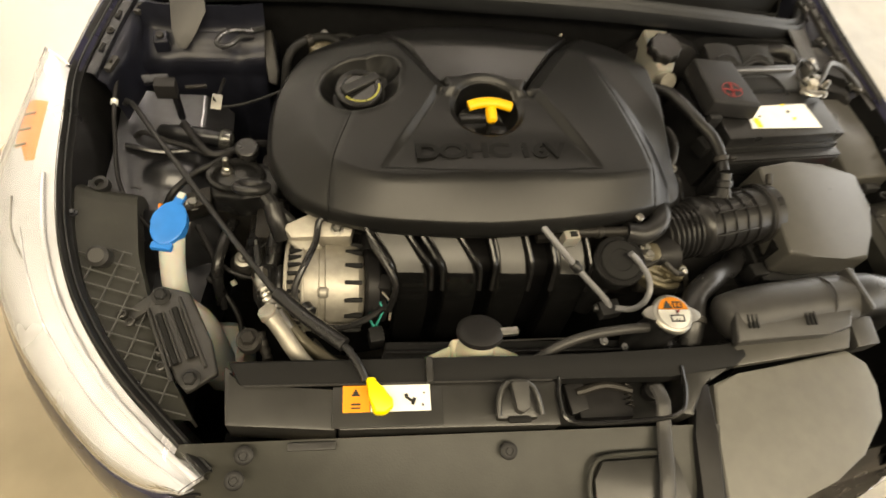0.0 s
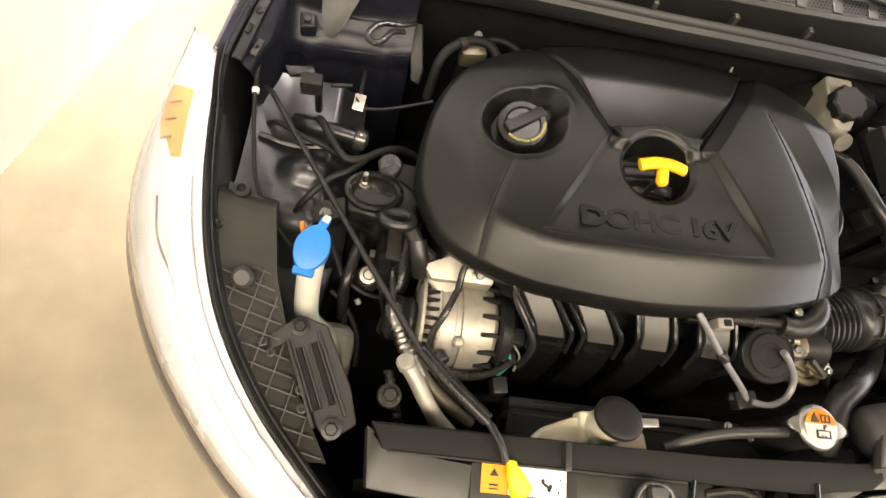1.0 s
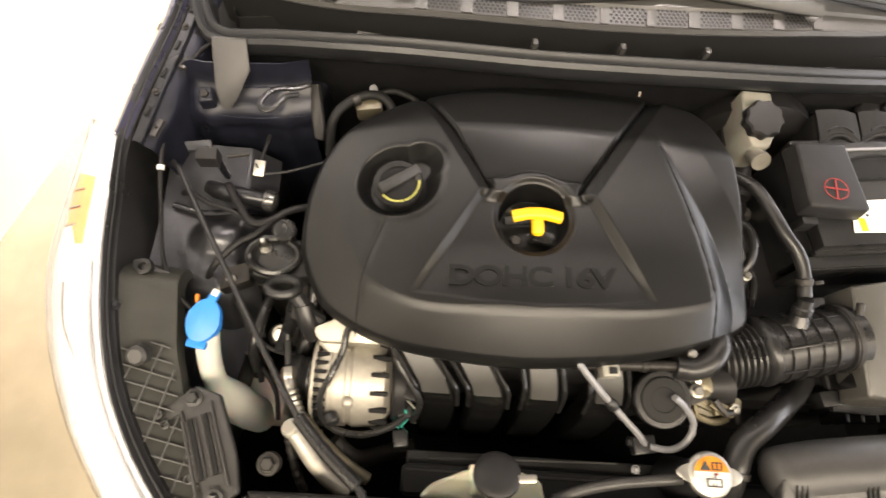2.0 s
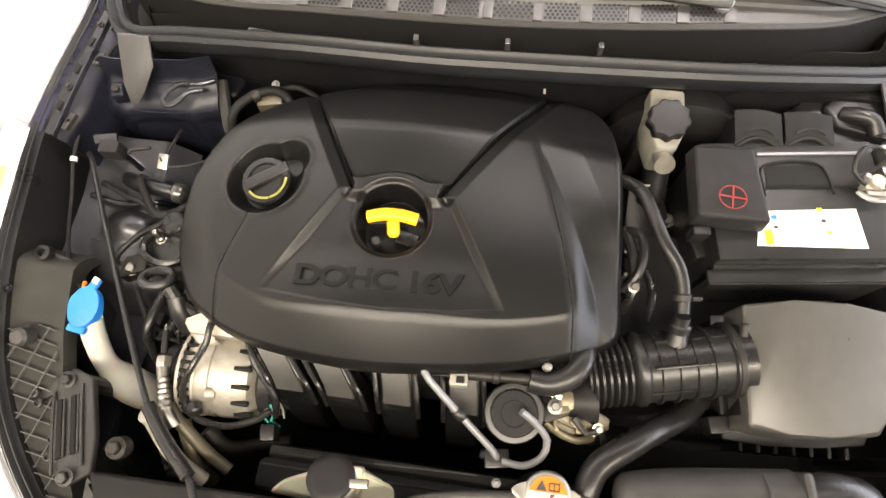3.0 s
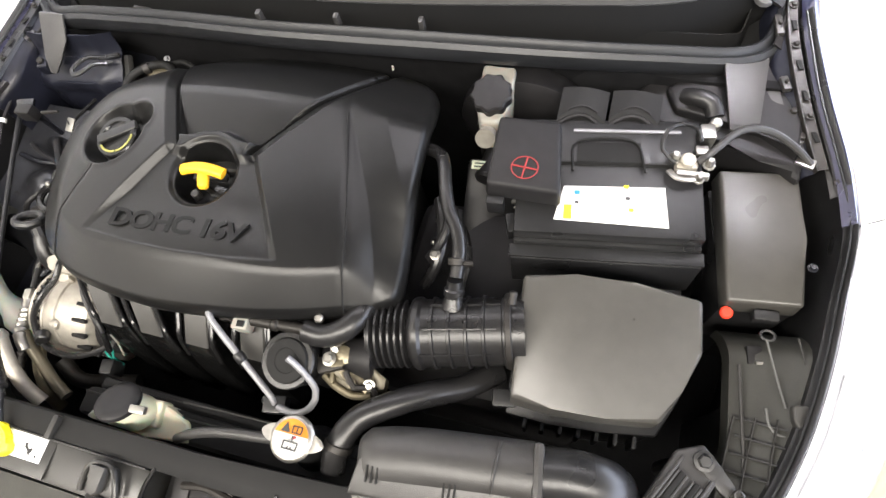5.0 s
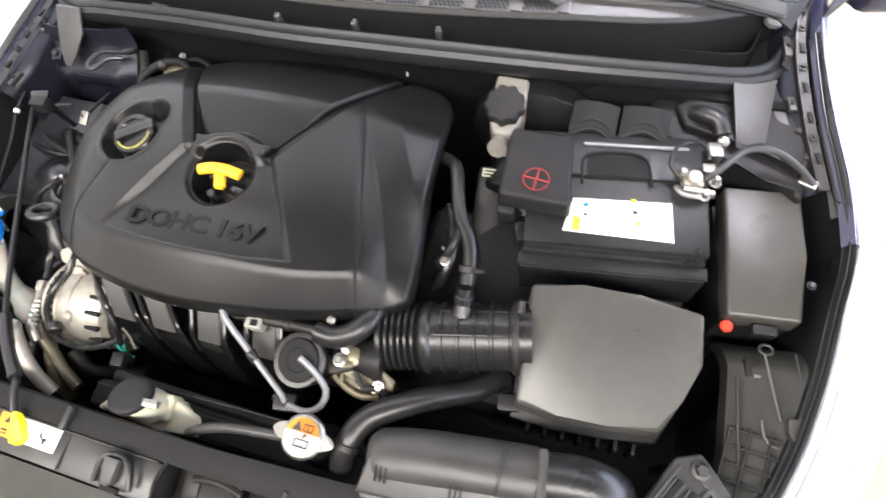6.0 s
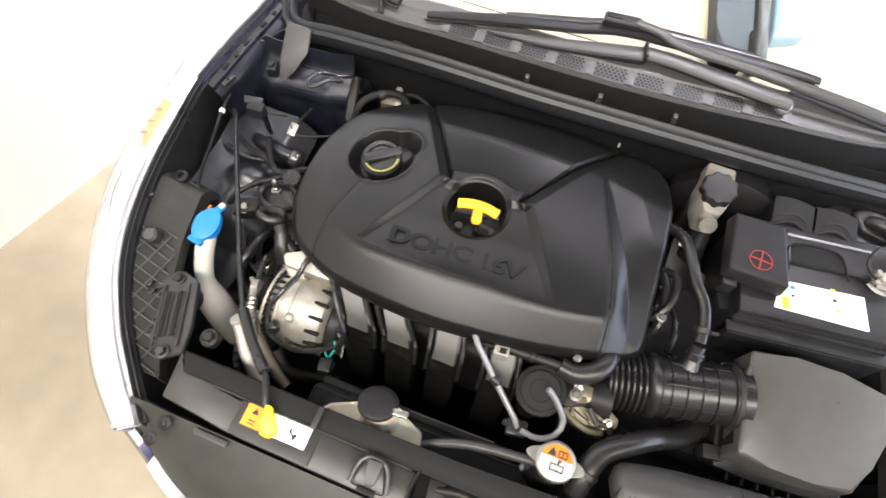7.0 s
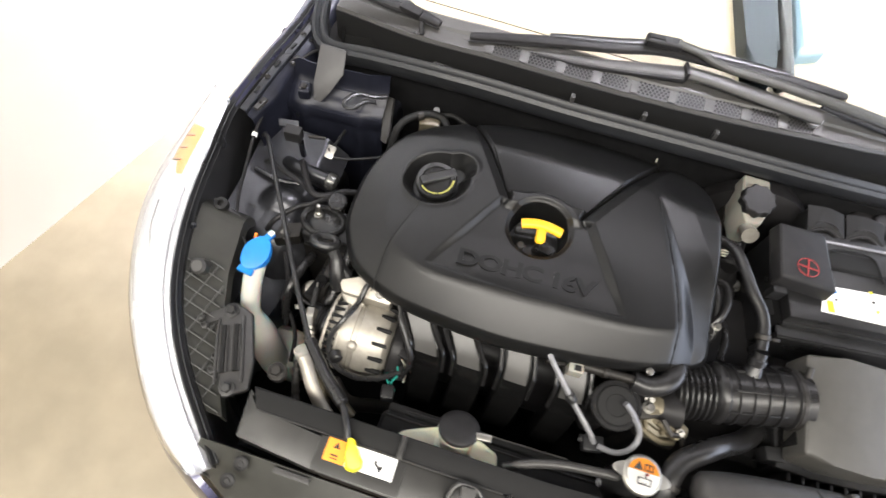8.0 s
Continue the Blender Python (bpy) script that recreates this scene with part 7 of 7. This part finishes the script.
for x, y, z in ((-0.421, -0.346, 0.770), (-0.486, -0.266, 0.776), (-0.532, -0.125, 0.782), (0.775, 0.06, 0.782)):
    bolt((x, y, z), (0.1 if x < 0 else -0.1, 0, 1), 0.004, SHEET, car)

# bolted flange of the wing beside the battery
flange = spline([(0.726, 0.372, 0.812), (0.745, 0.330, 0.806), (0.768, 0.266, 0.800), (0.790, 0.205, 0.794), (0.800, 0.160, 0.790)], 14)
part("wing_flange", loft([[p + Vector((-0.010, -0.004, 0)) for p in flange], [p + Vector((0.000, 0, 0.005)) for p in flange], [p + Vector((0.010, 0.004, 0)) for p in flange]], thick=0.003), GREYP, car, "grey bolted wing flange")
for i in (1, 4, 7, 10, 12):
    bolt(flange[i] + Vector((0, 0, 0.005)), (0, 0, 1), 0.0045, DARKMETAL, car)
for i in (2, 6, 9):
    part("flange_slot", box(flange[i] + Vector((0, 0, 0.005)), (0.007, 0.018, 0.003), 20, 0.001), CAPLET, car)
part("flange_bracket", prism([(0.700, 0.300, 0.816), (0.716, 0.305, 0.818), (0.724, 0.262, 0.812), (0.752, 0.225, 0.808), (0.744, 0.212, 0.806), (0.712, 0.250, 0.810)], 0.012, 0.003), GREYP, car, "grey sheet bracket")

# small fittings deep in the bay
bolt((-0.342, -0.121, 0.668), (0, -0.3, 1), 0.0085, STEEL, belt, "pulley_bolt")
part("idler", lathe((-0.342, -0.121, 0.640), (-0.342, -0.124, 0.667), [(0, 0.020), (0.02, 0.020), (0.026, 0.014)], 24), DARKMETAL, belt)
loom2 = thing("wiring_loom", (-0.34, -0.10, 0.66), "dark wiring loom with taped branches beside the engine", "wiring")
for pts, r in (([(-0.405, -0.085, 0.70), (-0.385, -0.120, 0.69), (-0.372, -0.150, 0.675), (-0.365, -0.190, 0.64)], 0.0045), ([(-0.40, -0.10, 0.68), (-0.370, -0.135, 0.672), (-0.335, -0.150, 0.665), (-0.30, -0.145, 0.66)], 0.0035),
               ([(-0.39, -0.15, 0.66), (-0.37, -0.165, 0.655), (-0.345, -0.20, 0.63), (-0.34, -0.24, 0.60)], 0.004), ([(-0.30, -0.11, 0.70), (-0.318, -0.125, 0.70), (-0.322, -0.150, 0.69), (-0.312, -0.175, 0.66)], 0.003)):
    part("branch", tube(pts, r, 8), DULLBLACK, loom2)
part("pale_tip", rod((-0.353, -0.160, 0.672), (-0.349, -0.166, 0.668), 0.0042, 10), DULLWHITE, loom2)
part("clip", box((-0.372, -0.150, 0.682), (0.014, 0.010, 0.008), 20, 0.002), GREYP, loom2)
part("shroud_edge", rod((0.005, -0.281, 0.731), (0.140, -0.277, 0.731), 0.0013, 6), GREYP, rad, "thin grey edge of the fan shroud")
part("shroud_edge", rod((-0.11, -0.285, 0.731), (0.003, -0.281, 0.731), 0.0011, 6), DULLBLACK, rad)
for x, y, z in ((0.165, -0.283, 0.732), (0.19, -0.296, 0.742), (0.255, -0.292, 0.742)):
    bolt((x, y, z), (0, -0.1, 1), 0.004, PIPE, rad)
conn = thing("sensor_connector", (0.315, 0.02, 0.72), "black sensor connectors between engine and battery", "connector")
part("body", box((0.318, 0.045, 0.775), (0.018, 0.030, 0.024), 10, 0.003), DULLBLACK, conn)
part("body", box((0.312, -0.010, 0.770), (0.020, 0.026, 0.022), -8, 0.003), DULLBLACK, conn)
part("loop", tube([(0.300, 0.058, 0.80), (0.318, 0.050, 0.812), (0.324, 0.022, 0.812), (0.318, -0.006, 0.802), (0.304, -0.022, 0.785)], 0.0062, 10), RUBBER, conn)
part("pin", rod((0.305, 0.028, 0.795), (0.305, 0.034, 0.798), 0.003, 8), STEEL, conn)
part("pin", rod((0.306, -0.004, 0.792), (0.306, 0.001, 0.794), 0.0028, 8), STEEL, conn)
part("stem", box((0.315, 0.018, 0.70), (0.012, 0.06, 0.14), 0, 0.003), DULLBLACK, conn)
part("tray_plug", box((0.407, 0.052, 0.776), (0.024, 0.030, 0.026), 20, 0.005), PLASTIC, tray)

# hose and clamp behind the engine, under the cowl
rh = thing("rear_hose", (-0.24, 0.22, 0.76), "black rubber hose with a clamp behind the engine", "hose")
part("hose", tube([(-0.296, 0.150, 0.74), (-0.289, 0.178, 0.79), (-0.272, 0.203, 0.80), (-0.241, 0.224, 0.80), (-0.213, 0.220, 0.798), (-0.196, 0.195, 0.785), (-0.190, 0.165, 0.75)], 0.0070, 14), CAPLET, rh)
part("clamp", lathe((-0.262, 0.210, 0.800), (-0.251, 0.217, 0.800), [(0, 0.0086), (0.001, 0.0094), (0.009, 0.0094), (0.011, 0.0086)], 24), DARKMETAL, rh)
part("joint", box((-0.238, 0.212, 0.780), (0.040, 0.020, 0.030), 12, 0.006), OLIVE, rh, "dull metal joint")
part("stay", box((-0.240, 0.225, 0.61), (0.030, 0.020, 0.33), 0, 0.004), DULLBLACK, rh)
bolt((-0.234, 0.240, 0.795), (0, -0.4, 1), 0.0042, PIPE, rh)
part("second_hose", tube([(-0.225, 0.236, 0.79), (-0.20, 0.238, 0.796), (-0.165, 0.226, 0.792), (-0.13, 0.212, 0.77)], 0.0045, 10), CAPLET, rh)
